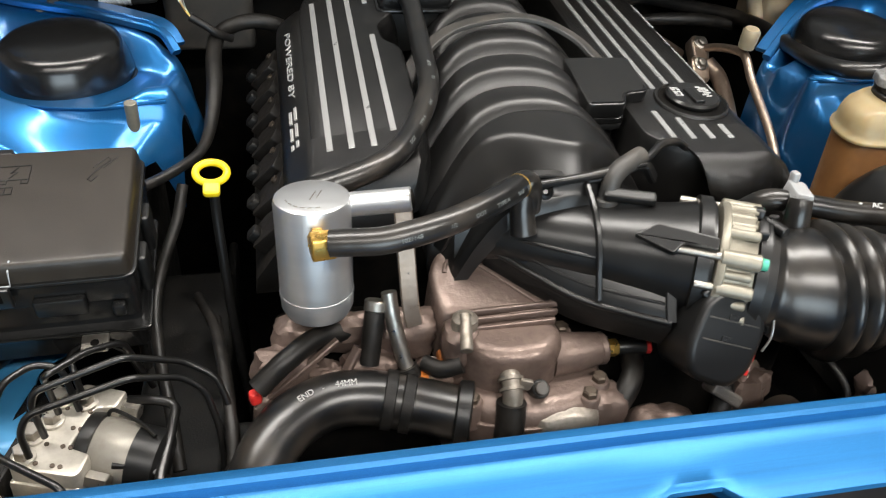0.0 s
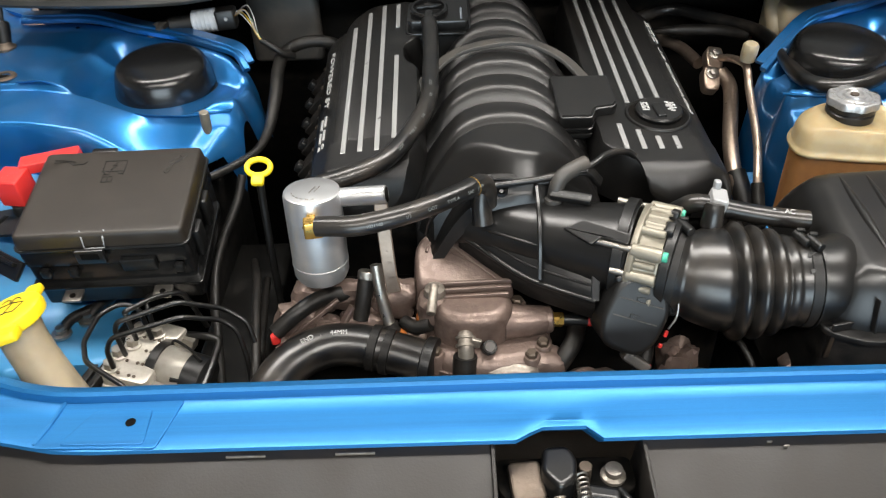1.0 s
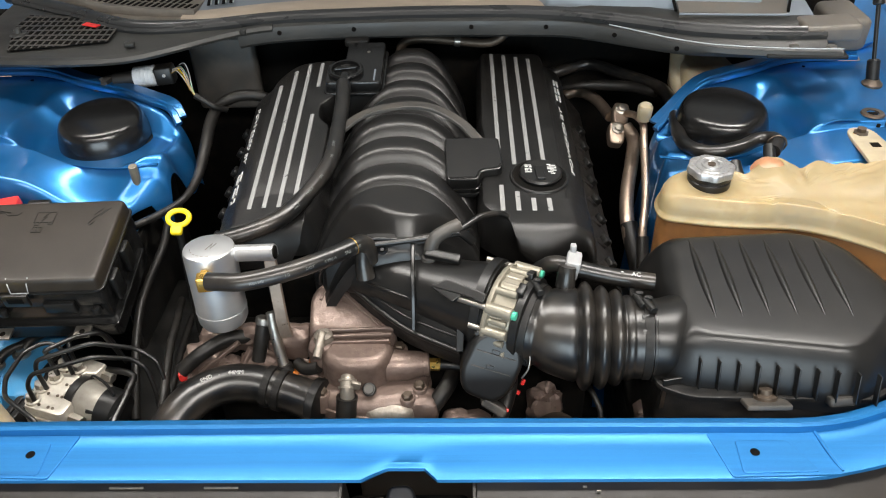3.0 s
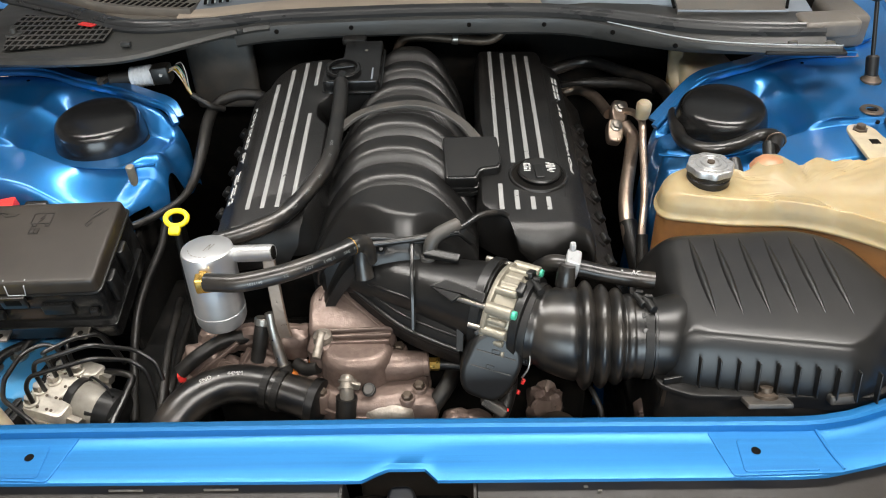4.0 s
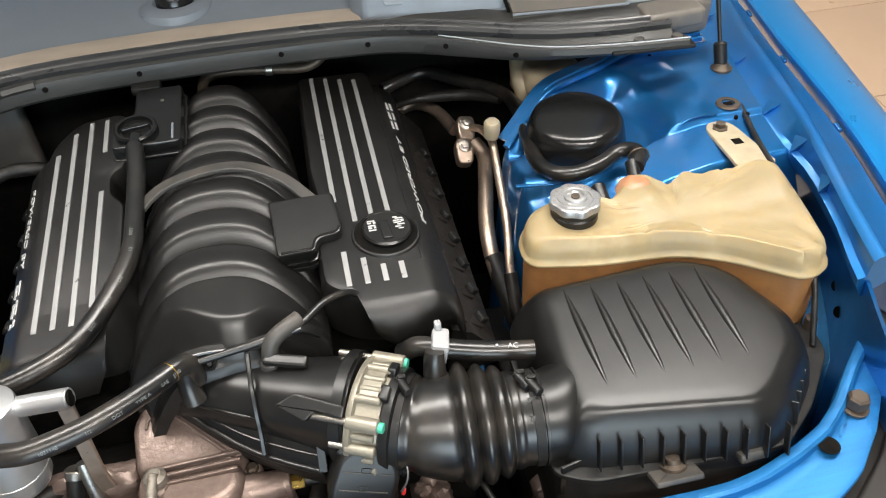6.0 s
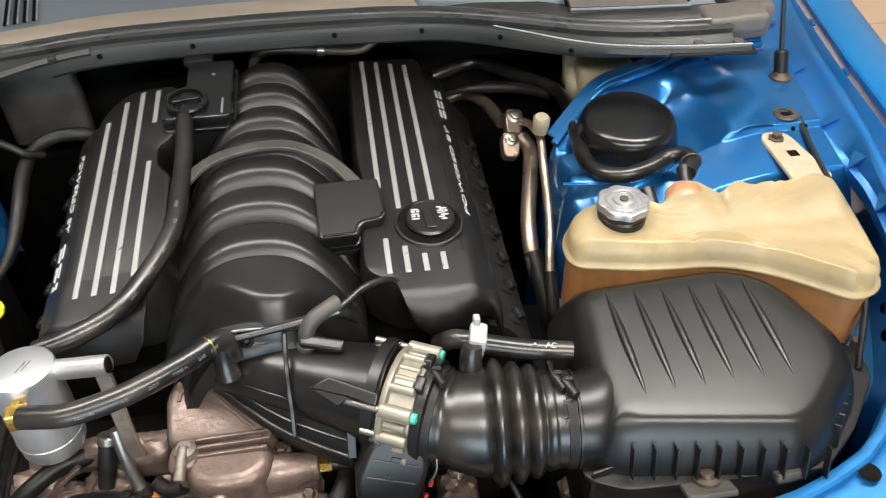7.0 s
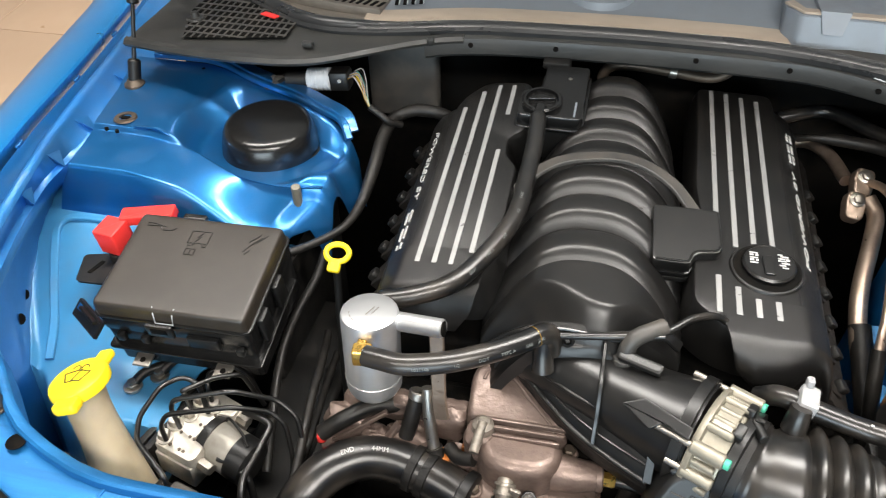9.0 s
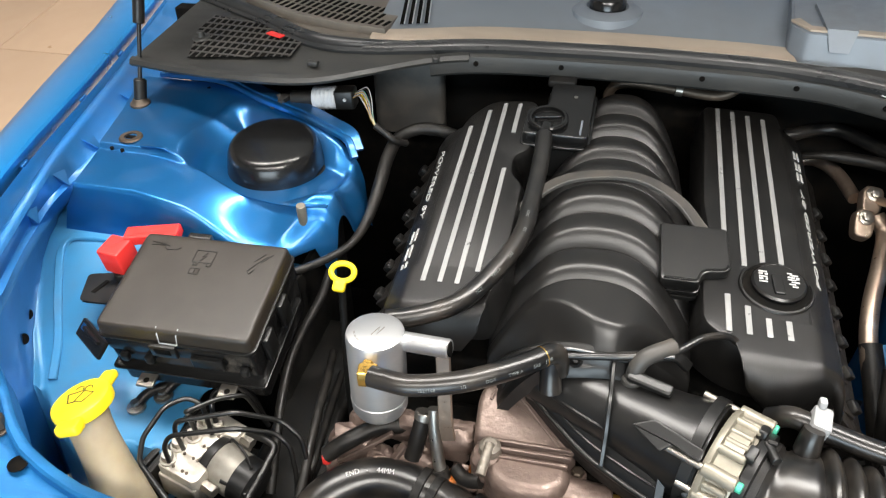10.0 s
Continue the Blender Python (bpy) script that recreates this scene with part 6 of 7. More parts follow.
def brake_servo():
    ob = thing("brake_fluid_tank", (0.53, 0.80, 0.92), "dusty pale plastic brake fluid tank tucked under the scuttle", "brake reservoir")
    part("tank", S().box((0.545, 0.815, 0.955), (0.10, 0.09, 0.07), (0, 0, 6), 0.012), BOTTLE, ob)
    part("collar", S().tube([(0.50, 0.78, 0.93), (0.495, 0.80, 0.97), (0.50, 0.83, 0.995)], 0.014, 14), BOTTLE, ob)
    part("lower_step", S().box((0.545, 0.80, 0.91), (0.075, 0.08, 0.04), (0, 0, 6), 0.01), BOTTLE, ob)
    return ob


brake_servo()


def fuse_box():
    ob = thing("fuse_box", (-0.523, 0.316, 0.80), "dark grey fuse box with moulded symbols on its lid", "fuse box")
    m = pose(-0.523, 0.316, 0.941, 10.7, 0, 2.1)
    w, d = 0.104, 0.080
    out = rounded([(-w, -d), (w, -d), (w, d), (-w, d)], 0.008, 4)
    rings = [[(*p, h) for p in inset(out, i)] for i, h in ((-0.002, -0.022), (-0.001, -0.010), (0.0, -0.004), (0.0012, -0.0014), (0.003, -0.0002), (0.0045, 0))]
    rings.append([(x * 0.93, y * 0.93, h) for x, y, h in rings[-1]])
    part("lid", S().loft(rings, m), GREY_LID, ob, sharp=60)
    part("lid_lip", S().slab(inset(out, -0.005), -0.0245, -0.0205, 0.0015, m, True), BLACK_SATIN, ob)
    part("lid_skirt", S().slab(inset(out, -0.002), -0.052, -0.024, 0.002, m), BLACK_GLOSS, ob)
    part("base", S().slab(inset(out, 0.0), -0.125, -0.052, 0.003, m), BLACK_GLOSS, ob)
    part("base_rim", S().slab(rounded([(-w - 0.004, -d - 0.010), (w + 0.008, -d - 0.012), (w + 0.008, d - 0.02), (-w - 0.004, d)], 0.006, 3), -0.090, -0.085, 0.0015, m, True), BLACK_GLOSS, ob)
    part("latch", S().box((-0.012, -d - 0.0105, -0.028), (0.036, 0.006, 0.022), bevel=0.0015, m=m), BLACK_SATIN, ob)
    part("latch_slot", S().box((-0.012, -d - 0.0135, -0.026), (0.022, 0.002, 0.010), bevel=0.0005, m=m), DEEP, ob)
    part("latch", S().box((-0.03, d + 0.006, -0.010), (0.034, 0.010, 0.012), bevel=0.002, m=m), BLACK_SATIN, ob)
    part("front_hatch", S().box((0.040, -d - 0.006, -0.050), (0.044, 0.008, 0.020), bevel=0.002, m=m), BLACK, ob)
    for x in (-0.080, -0.045, 0.088):
        part("lug", S().box((x, -d - 0.006, -0.060), (0.012, 0.010, 0.014), bevel=0.003, m=m), BLACK, ob)
    for x in (-0.052, 0.062):
        part("foot_tab", S().box((x, -d - 0.022, -0.088), (0.024, 0.020, 0.004), bevel=0.001, m=m), STEEL, ob)
        part("tab_hole", S().lathe([(0.004, -0.0858), (0.004, -0.0855), (0.002, -0.0855)], m @ pose(x, -d - 0.023, 0), 14), DEEP, ob)
    part("side_bracket", S().slab(rounded([(-0.722, 0.322), (-0.742, 0.376), (-0.700, 0.388), (-0.600, 0.390), (-0.600, 0.330), (-0.660, 0.326)], 0.006, 3), 0.866, 0.8705, 0.001), BLACK_DULL, ob, "slotted dark bracket")
    part("bracket_slot", S().strip([(-0.713, 0.340, 0.8712), (-0.706, 0.368, 0.8712)], 0.007, 0.001), DEEP, ob)
    clip = facing((-0.658, 0.254, 0.872), (0.83, -0.55, 0.0), (-0.40, -0.60, 0.70))
    part("corner_clip", S().box((0, 0, 0), (0.070, 0.026, 0.006), bevel=0.0015, m=clip), BLACK, ob)
    part("clip_rib", S().box((0.004, 0.006, 0.005), (0.045, 0.005, 0.008), bevel=0.001, m=clip), BLACK, ob)
    part("clip_window", S().box((-0.024, 0.004, 0.0032), (0.010, 0.009, 0.001), bevel=0.0003, m=clip), BLUE, ob)
    part("clasp_edge", S().strip([m @ Vector(q) for q in ((-0.021, -d + 0.006, 0.0008), (-0.0190, -d - 0.0010, -0.006), (-0.0182, -d - 0.0052, -0.0195), (0.0062, -d - 0.0052, -0.0195), (0.0070, -d - 0.0010, -0.006), (0.009, -d + 0.006, 0.0008))], 0.0014, 0.0014, 1, False), TAPE, ob, "pale edge of the clasp")
    for y in (-0.045, 0.01):
        part("side_lug", S().box((w + 0.006, y, -0.050), (0.010, 0.026, 0.045), bevel=0.003, m=m), BLACK, ob)

    # moulded symbols
    def sym(pts, wd=0.0013):
        part("symbol", S().strip([m @ Vector((x, y, 0.0002)) for x, y in pts], wd, 0.0012, 2, False), BLACK, ob)
    for x, y, s in ((-0.005, 0.046, 0.95), (-0.010, 0.020, 0.45)):
        q = [(-0.015, -0.011), (0.015, -0.011), (0.015, 0.011), (-0.015, 0.011), (-0.015, -0.011)]
        sym([(x + a * s, y + b * s) for a, b in q])
    sym([(-0.010, 0.016), (-0.010, 0.024)])
    sym([(-0.002, 0.054), (-0.008, 0.046), (-0.002, 0.047), (-0.009, 0.038)])
    for xx in (-0.016, 0.003):
        sym([(xx, 0.035), (xx, 0.030), (xx + 0.006, 0.030), (xx + 0.006, 0.035)])
    sym([(0.062, 0.030), (0.070, 0.043), (0.082, 0.058), (0.078, 0.062), (0.066, 0.047)])
    sym([(0.062, 0.030), (0.066, 0.026), (0.071, 0.034)])
    sym([(0.076, 0.046), (0.088, 0.062)])
    sym([(-0.088, 0.058), (-0.070, 0.059), (-0.062, 0.052), (-0.048, 0.053), (-0.044, 0.058)])
    sym([(-0.088, 0.063), (-0.075, 0.062), (-0.060, 0.058)])
    return ob


fuse_box()


def jump_terminal():
    ob = thing("jump_start_terminal", (-0.685, 0.380, 0.766), "red plastic cover over the jump-start terminal", "terminal cover")
    part("cover", S().box((-0.688, 0.386, 0.908), (0.036, 0.038, 0.042), (8, 0, -8), 0.0025), RED, ob)
    part("flap", S().box((-0.642, 0.414, 0.932), (0.082, 0.024, 0.016), (10, -6, 10), 0.002), RED, ob)
    part("post", S().rod((-0.685, 0.380, 0.765), (-0.685, 0.380, 0.885), 0.014, 14), BLACK_DULL, ob)
    return ob


jump_terminal()


def washer_bottle():
    ob = thing("washer_bottle", (-0.55, 0.12, 0.62), "cream washer bottle neck with a yellow cap", "washer bottle")
    part("neck", S().tube([(-0.598, 0.146, 0.868), (-0.590, 0.136, 0.845), (-0.570, 0.120, 0.80), (-0.553, 0.105, 0.755), (-0.545, 0.098, 0.70), (-0.545, 0.095, 0.62)], lambda t: 0.026 + 0.012 * ease((t - 0.25) / 0.6), 24), BOTTLE, ob)
    m = facing((-0.600, 0.148, 0.875), (1, 0.15, 0.2), (-0.28, 0.05, 1))
    cap = part("cap", S().lathe([(0.030, -0.010), (0.037, -0.006), (0.038, 0.002), (0.036, 0.008), (0.031, 0.0105), (0.004, 0.0105)], m, 36), YELLOW, ob, "yellow plastic washer cap")
    part("cap_tab", S().box((0.006, -0.042, 0.0), (0.032, 0.020, 0.014), bevel=0.004, m=m), YELLOW, cap)
    part("cap_hinge", S().box((0.012, 0.042, 0.0), (0.020, 0.026, 0.010), bevel=0.004, m=m), YELLOW, cap)
    fan = [(-0.018, 0.006), (0.0, 0.011), (0.018, 0.006), (0.010, -0.010), (0.0, -0.008), (-0.010, -0.010), (-0.018, 0.006)]
    part("symbol", S().strip([m @ Vector((x, y, 0.0108)) for x, y in fan], 0.0018, 0.0012, 2, False), INK, cap)
    part("symbol", S().strip([m @ Vector((-0.003, -0.010, 0.0108)), m @ Vector((0.003, 0.012, 0.0108))], 0.0014, 0.0012, 2, False), INK, cap)
    for s in (-1, 1):
        part("symbol", S().strip([m @ Vector((s * x, y, 0.0108)) for x, y in ((0.001, 0.013), (0.002, 0.018), (0.006, 0.020), (0.010, 0.018), (0.012, 0.014))], 0.0014, 0.0012, 2, False), INK, cap)
    return ob


washer_bottle()


def abs_unit():
    ob = thing("brake_modulator", (-0.48, 0.17, 0.68), "pale alloy brake modulator block with a round motor", "brake modulator")
    m = pose(-0.486, 0.190, 0.775, 3, 6, -14)
    top = [(-0.030, -0.050), (0.026, -0.050), (0.030, -0.044), (0.030, -0.024), (0.010, -0.020), (0.014, 0.026), (0.032, 0.030), (0.034, 0.052), (-0.006, 0.054), (-0.026, 0.030)]
    part("block", S().slab(rounded(top, 0.003, 2), -0.055, 0.0, 0.0025, m), ABS_ALLOY, ob)
    part("step", S().slab(rounded([(-0.032, -0.053), (0.028, -0.053), (0.030, -0.022), (-0.030, -0.020)], 0.003, 2), -0.060, -0.018, 0.0025, m), ABS_ALLOY, ob)
    mm = facing(m @ Vector((0.018, 0.002, -0.028)), (0, 1, 0), m.to_3x3() @ Vector((1, -0.05, -0.05)))
    part("motor_seal", S().lathe([(0.033, -0.006), (0.034, 0.0), (0.034, 0.006), (0.030, 0.007)], mm, 32), BLACK, ob)
    part("motor", S().lathe([(0.030, 0.004), (0.0315, 0.006), (0.0315, 0.044), (0.028, 0.047)], mm, 36), MOTOR_CAN, ob, "round zinc motor can")
    part("motor_cap", S().lathe([(0.032, 0.042), (0.032, 0.066), (0.027, 0.070), (0.004, 0.070)], mm, 32), BLACK, ob, "black motor end cap")
    part("wire", S().tube([mm @ Vector(p) for p in ((0.02, 0.022, 0.005), (0.02, 0.034, 0.012), (0.012, 0.034, 0.040), (0.0, 0.034, 0.060))], 0.0020, 8), BLACK_SATIN, ob)
    for x, y in ((-0.018, 0.028), (0.004, 0.030), (-0.016, 0.004), (-0.024, -0.016), (-0.022, -0.038)):
        part("pipe_nut", S().rod(m @ Vector((x, y, -0.002)), m @ Vector((x, y, 0.014)), 0.0080, 6), STEEL, ob)
        part("nut_flare", S().lathe([(0.0105, -0.001), (0.0105, 0.003), (0.0085, 0.004)], m @ pose(x, y, 0), 18), ABS_ALLOY, ob)
    for k in range(12):
        part("stake", S().lathe([(0.0022, -0.001), (0.0022, 0.0012), (0.0008, 0.0014)], m @ pose(-0.010 + 0.012 * (k % 3) + 0.003 * math.sin(k * 2.1), -0.042 + 0.021 * (k // 3), 0), 10), RUST, ob)
    for y, z in ((0.042, -0.014), (-0.036, -0.020)):
        a, b = m @ Vector((0.030, y, z)), m @ Vector((0.050, y - 0.002, z))
        part("side_nut", S().rod(a, b, 0.0085, 6), STEEL, ob)
    part("bracket", S().slab(rounded([(-0.046, -0.085), (-0.036, -0.085), (-0.034, 0.062), (-0.046, 0.062)], 0.002, 2), -0.085, -0.012, 0.002, m), BLACK_DULL, ob)
    part("bracket_rail", S().slab(rounded([(-0.062, -0.085), (-0.053, -0.085), (-0.051, 0.058), (-0.062, 0.058)], 0.002, 2), -0.085, -0.018, 0.002, m), BLACK_DULL, ob)
    part("carrier", S().box((-0.43, 0.17, 0.63), (0.22, 0.20, 0.10), bevel=0.01), BLACK_DULL, ob)
    part("lower_bracket", S().box((-0.475, 0.100, 0.715), (0.09, 0.03, 0.05), (0, 0, -14), 0.006), BLACK_DULL, ob)
    part("lower_clip", S().box((-0.470, 0.108, 0.744), (0.040, 0.014, 0.010), (0, 0, -14), 0.003), DUSTY, ob)
    return ob


abs_unit()


def brake_lines():
    runs = [
        [(-0.452, 0.066, 0.79), (-0.458, 0.074, 0.828), (-0.515, 0.112, 0.832), (-0.530, 0.146, 0.832), (-0.529, 0.196, 0.832), (-0.509, 0.217, 0.832), (-0.486, 0.214, 0.828), (-0.478, 0.206, 0.78)],
        [(-0.508, 0.150, 0.785), (-0.510, 0.152, 0.812), (-0.503, 0.159, 0.826), (-0.419, 0.176, 0.842), (-0.381, 0.200, 0.815), (-0.362, 0.197, 0.80), (-0.352, 0.182, 0.76), (-0.350, 0.160, 0.70)],
        [(-0.500, 0.172, 0.785), (-0.502, 0.170, 0.825), (-0.498, 0.174, 0.838), (-0.425, 0.193, 0.852), (-0.380, 0.218, 0.818), (-0.352, 0.212, 0.80), (-0.338, 0.192, 0.76), (-0.338, 0.160, 0.70)],
        [(-0.492, 0.195, 0.79), (-0.494, 0.192, 0.835), (-0.489, 0.184, 0.846), (-0.462, 0.216, 0.842), (-0.436, 0.240, 0.83), (-0.420, 0.250, 0.76)],
        [(-0.440, 0.228, 0.765), (-0.412, 0.222, 0.768), (-0.394, 0.216, 0.765), (-0.398, 0.178, 0.758), (-0.405, 0.140, 0.748), (-0.398, 0.115, 0.74), (-0.385, 0.095, 0.70)],
        [(-0.446, 0.158, 0.755), (-0.418, 0.152, 0.752), (-0.400, 0.146, 0.742), (-0.385, 0.125, 0.70)],
        [(-0.476, 0.218, 0.775), (-0.478, 0.220, 0.815), (-0.486, 0.240, 0.822), (-0.462, 0.258, 0.822), (-0.440, 0.262, 0.80), (-0.43, 0.262, 0.76)],
    ]
    for i, r in enumerate(runs):
        ob = thing("brake_line", r[0], "thin dark bent steel brake line at the modulator", "brake line", "brake lines")
        part("pipe", S().tube(bend(r, 0.010), 0.0050 if i in (4, 5) else 0.0033, 10, smooth=False), BLACK_SATIN, ob)


brake_lines()


def ground_cable(x, y, z, dx):
    ob = thing("ground_cable", (x, y, z), "black ground cable with a ring terminal bolted to the floor", "cable", "ground cables")
    part("ring", S().lathe([(0.013, 0), (0.013, 0.004), (0.007, 0.005)], pose(x, y, z), 20), STEEL, ob)
    part("bolt", S().lathe([(0.009, 0.004), (0.009, 0.008), (0.006, 0.009), (0.006, 0.014), (0.002, 0.015)], pose(x, y, z), 6), STEEL, ob)
    part("cable", S().tube([(x, y, z + 0.004), (x + 0.01, y + 0.02, z + 0.012), (x + 0.016 + dx, y + 0.05, z + 0.01), (x + 0.02 + dx, y + 0.09, z + 0.01)], 0.007, 12), RUBBER_DULL, ob)


ground_cable(-0.6095, 0.234, 0.7665, 0.020)
ground_cable(-0.5825, 0.260, 0.7665, 0.010)


def catch_can():
    x, y = -0.252, 0.243
    ob = thing("oil_catch_can", (x, y, 0.845), "brushed aluminium oil catch can with brass fittings on a metal arm", "catch can")
    m = pose(x, y, 0.845, -3, 0, 0)
    part("body", S().lathe([(0.010, 0.0), (0.024, 0.001), (0.031, 0.004), (0.0345, 0.012), (0.035, 0.026)], m, 44), ALLOY, ob)
    part("cup_seam", S().lathe([(0.0345, 0.0255), (0.0356, 0.0265), (0.0356, 0.0285), (0.0345, 0.0295)], m, 44), ALLOY, ob)
    part("upper_body", S().lathe([(0.0350, 0.029), (0.0350, 0.122), (0.0338, 0.126), (0.031, 0.1275), (0.004, 0.1275)], m, 44), ALLOY, ob)
    part("arm", S().rod((x + 0.030, y + 0.012, 0.957), (-0.162, 0.246, 0.965), 0.0115, 24), ALLOY, ob)
    part("arm_end", S().rod((-0.164, 0.2458, 0.965), (-0.1605, 0.246, 0.9653), 0.0095, 20), DEEP, ob)
    part("bracket_bar", S().strip([(-0.170, 0.244, 0.955), (-0.168, 0.238, 0.92), (-0.164, 0.226, 0.86), (-0.160, 0.222, 0.835)], 0.017, 0.006, 5, up=(0, -1, 0.2)), PIPE, ob, "flat aluminium bracket bar")
    part("front_fitting", S().box((-0.246, 0.199, 0.952), (0.022, 0.018, 0.021), (0, 0, 8), 0.002), BRASS, ob)
    part("front_nut", S().rod((-0.250, 0.215, 0.953), (-0.250, 0.196, 0.953), 0.0085, 6), BRASS, ob)
    part("rear_fitting", S().box((-0.248, 0.284, 0.955), (0.016, 0.016, 0.016), (0, 0, 20), 0.002), BRASS, ob)
    for k in range(6):
        a = radians(200 + 16 * k)
        part("etched_mark", S().box((0.024 * math.cos(a), 0.024 * math.sin(a), 0.1277), (0.0012, 0.004, 0.0005), (0, 0, math.degrees(a)), 0.0001, m=m), STEEL, ob)
    part("etched_mark", S().strip([m @ Vector(p) for p in ((-0.002, -0.008, 0.1278), (0.004, 0.008, 0.1278), (0.004, -0.006, 0.1278), (0.009, 0.008, 0.1278))], 0.0012, 0.0006, 2, False), STEEL, ob)
    return ob


catch_can()


def can_hose(pts, label, words, ring=0.0):
    ob = thing("catch_can_hose", pts[0], label, "hose", "catch can hoses")
    part("hose", S().tube(pts, 0.0122, 18, 8), RUBBER, ob)
    c = curve(pts, 8)

    def frame_at(share):
        i = int(share * (len(c) - 1))
        return c[i], (c[min(i + 1, len(c) - 1)] - c[max(i - 1, 0)]).normalized()
    # printed line along the hose, word by word
    for word, share in words:
        p, d = frame_at(share)
        nrm = Vector((0, -0.96, 0.26))
        nrm = (nrm - d * nrm.dot(d)).normalized()
        lettering(word, 0.0056, facing(p + nrm * 0.0122, d, nrm), HOSE_PRINT, ob, depth=0.0002)
    if ring:
        p, d = frame_at(ring)
        part("printed_ring", S().lathe([(0.0121, -0.0007), (0.0125, -0.0004), (0.0125, 0.0004), (0.0121, 0.0007)], Matrix.Translation(p) @ d.to_track_quat("Z", "Y").to_matrix().to_4x4(), 20), BRASS, ob)
    return ob


can_hose([(-0.240, 0.193, 0.958), (-0.222, 0.189, 0.960), (-0.191, 0.185, 0.963), (-0.144, 0.196, 0.967), (-0.103, 0.218, 0.968), (-0.069, 0.243, 0.968), (-0.050, 0.262, 0.966), (-0.041, 0.270, 0.954), (-0.040, 0.271, 0.930)],
         "black printed rubber hose from the catch can to the intake", [("1021148", 0.30), ("1/2", 0.40), ("DOT", 0.47), ("TYPE A", 0.555), ("SAE", 0.64), ("J140", 0.70)], 0.69)
can_hose([(-0.250, 0.288, 0.955), (-0.209, 0.298, 0.962), (-0.167, 0.325, 0.968), (-0.135, 0.380, 0.978), (-0.112, 0.445, 0.990), (-0.108, 0.520, 1.004), (-0.107, 0.580, 1.020), (-0.108, 0.612, 1.030), (-0.110, 0.632, 1.033)],
         "black printed rubber hose from breather box to catch can", [("DOT", 0.30), ("TYPE A", 0.36), ("SAE", 0.43), ("1/2", 0.50), ("DOT", 0.55)])


def dipstick():
    ob = thing("dipstick", (-0.352, 0.40, 0.60), "yellow ring handle of the dipstick on a thin tube", "dipstick")
    m = facing((-0.354, 0.412, 0.912), (1, 0, 0), (0.05, -0.50, 0.86))
    ring = [m @ Vector((0.0165 * math.cos(a), 0.0130 * math.sin(a), 0)) for a in (2 * math.pi * k / 20 for k in range(21))]
    part("ring", S().tube(ring, 0.0042, 12, 2), YELLOW, ob)
    part("stem", S().box((0, -0.021, 0), (0.018, 0.016, 0.010), bevel=0.003, m=m), YELLOW, ob)
    part("tube", S().tube([(-0.352, 0.398, 0.900), (-0.352, 0.392, 0.85), (-0.345, 0.36, 0.72), (-0.33, 0.33, 0.58)], 0.0055, 10), BLACK, ob)
    return ob


dipstick()


def radiator_hose():
    ob = thing("radiator_hose", (-0.25, 0.15, 0.70), "thick black radiator hose with white print", "radiator hose")
    pts = [(-0.332, 0.052, 0.66), (-0.332, 0.084, 0.715), (-0.319, 0.122, 0.752), (-0.294, 0.160, 0.770), (-0.255, 0.186, 0.775), (-0.212, 0.192, 0.772), (-0.165, 0.182, 0.766), (-0.115, 0.165, 0.760)]
    part("hose", S().tube(pts, 0.0275, 28, 8), RUBBER, ob)
    for k in (0.80, 0.855):
        c = curve(pts, 8)
        i = int(k * (len(c) - 1))
        d = (c[i + 1] - c[i - 1]).normalized()
        part("clamp", S().lathe([(0.0275, -0.006), (0.0302, -0.005), (0.0302, 0.005), (0.0275, 0.006)], Matrix.Translation(c[i]) @ d.to_track_quat("Z", "Y").to_matrix().to_4x4(), 30), BLACK_DULL, ob, "dark spring clamp")
    c = curve(pts, 8)
    for word, k in (("END", 0.52), ("-", 0.585), ("44MM", 0.65)):
        i = int(k * (len(c) - 1))
        d = (c[i + 1] - c[i - 1]).normalized()
        nrm = Vector((0, -0.45, 0.9))
        nrm = (nrm - d * nrm.dot(d)).normalized()
        lettering(word, 0.0085, facing(c[i] + nrm * 0.0277 + nrm.cross(d) * 0.006, d, nrm), PRINT, ob, depth=0.0003)
    part("outlet_flange", S().lathe([(0.030, -0.008), (0.034, -0.006), (0.034, 0.006), (0.030, 0.008)], Matrix.Translation((-0.118, 0.166, 0.761)) @ Vector((0.95, -0.3, -0.05)).to_track_quat("Z", "Y").to_matrix().to_4x4(), 30), BLACK, ob)
    return ob


radiator_hose()


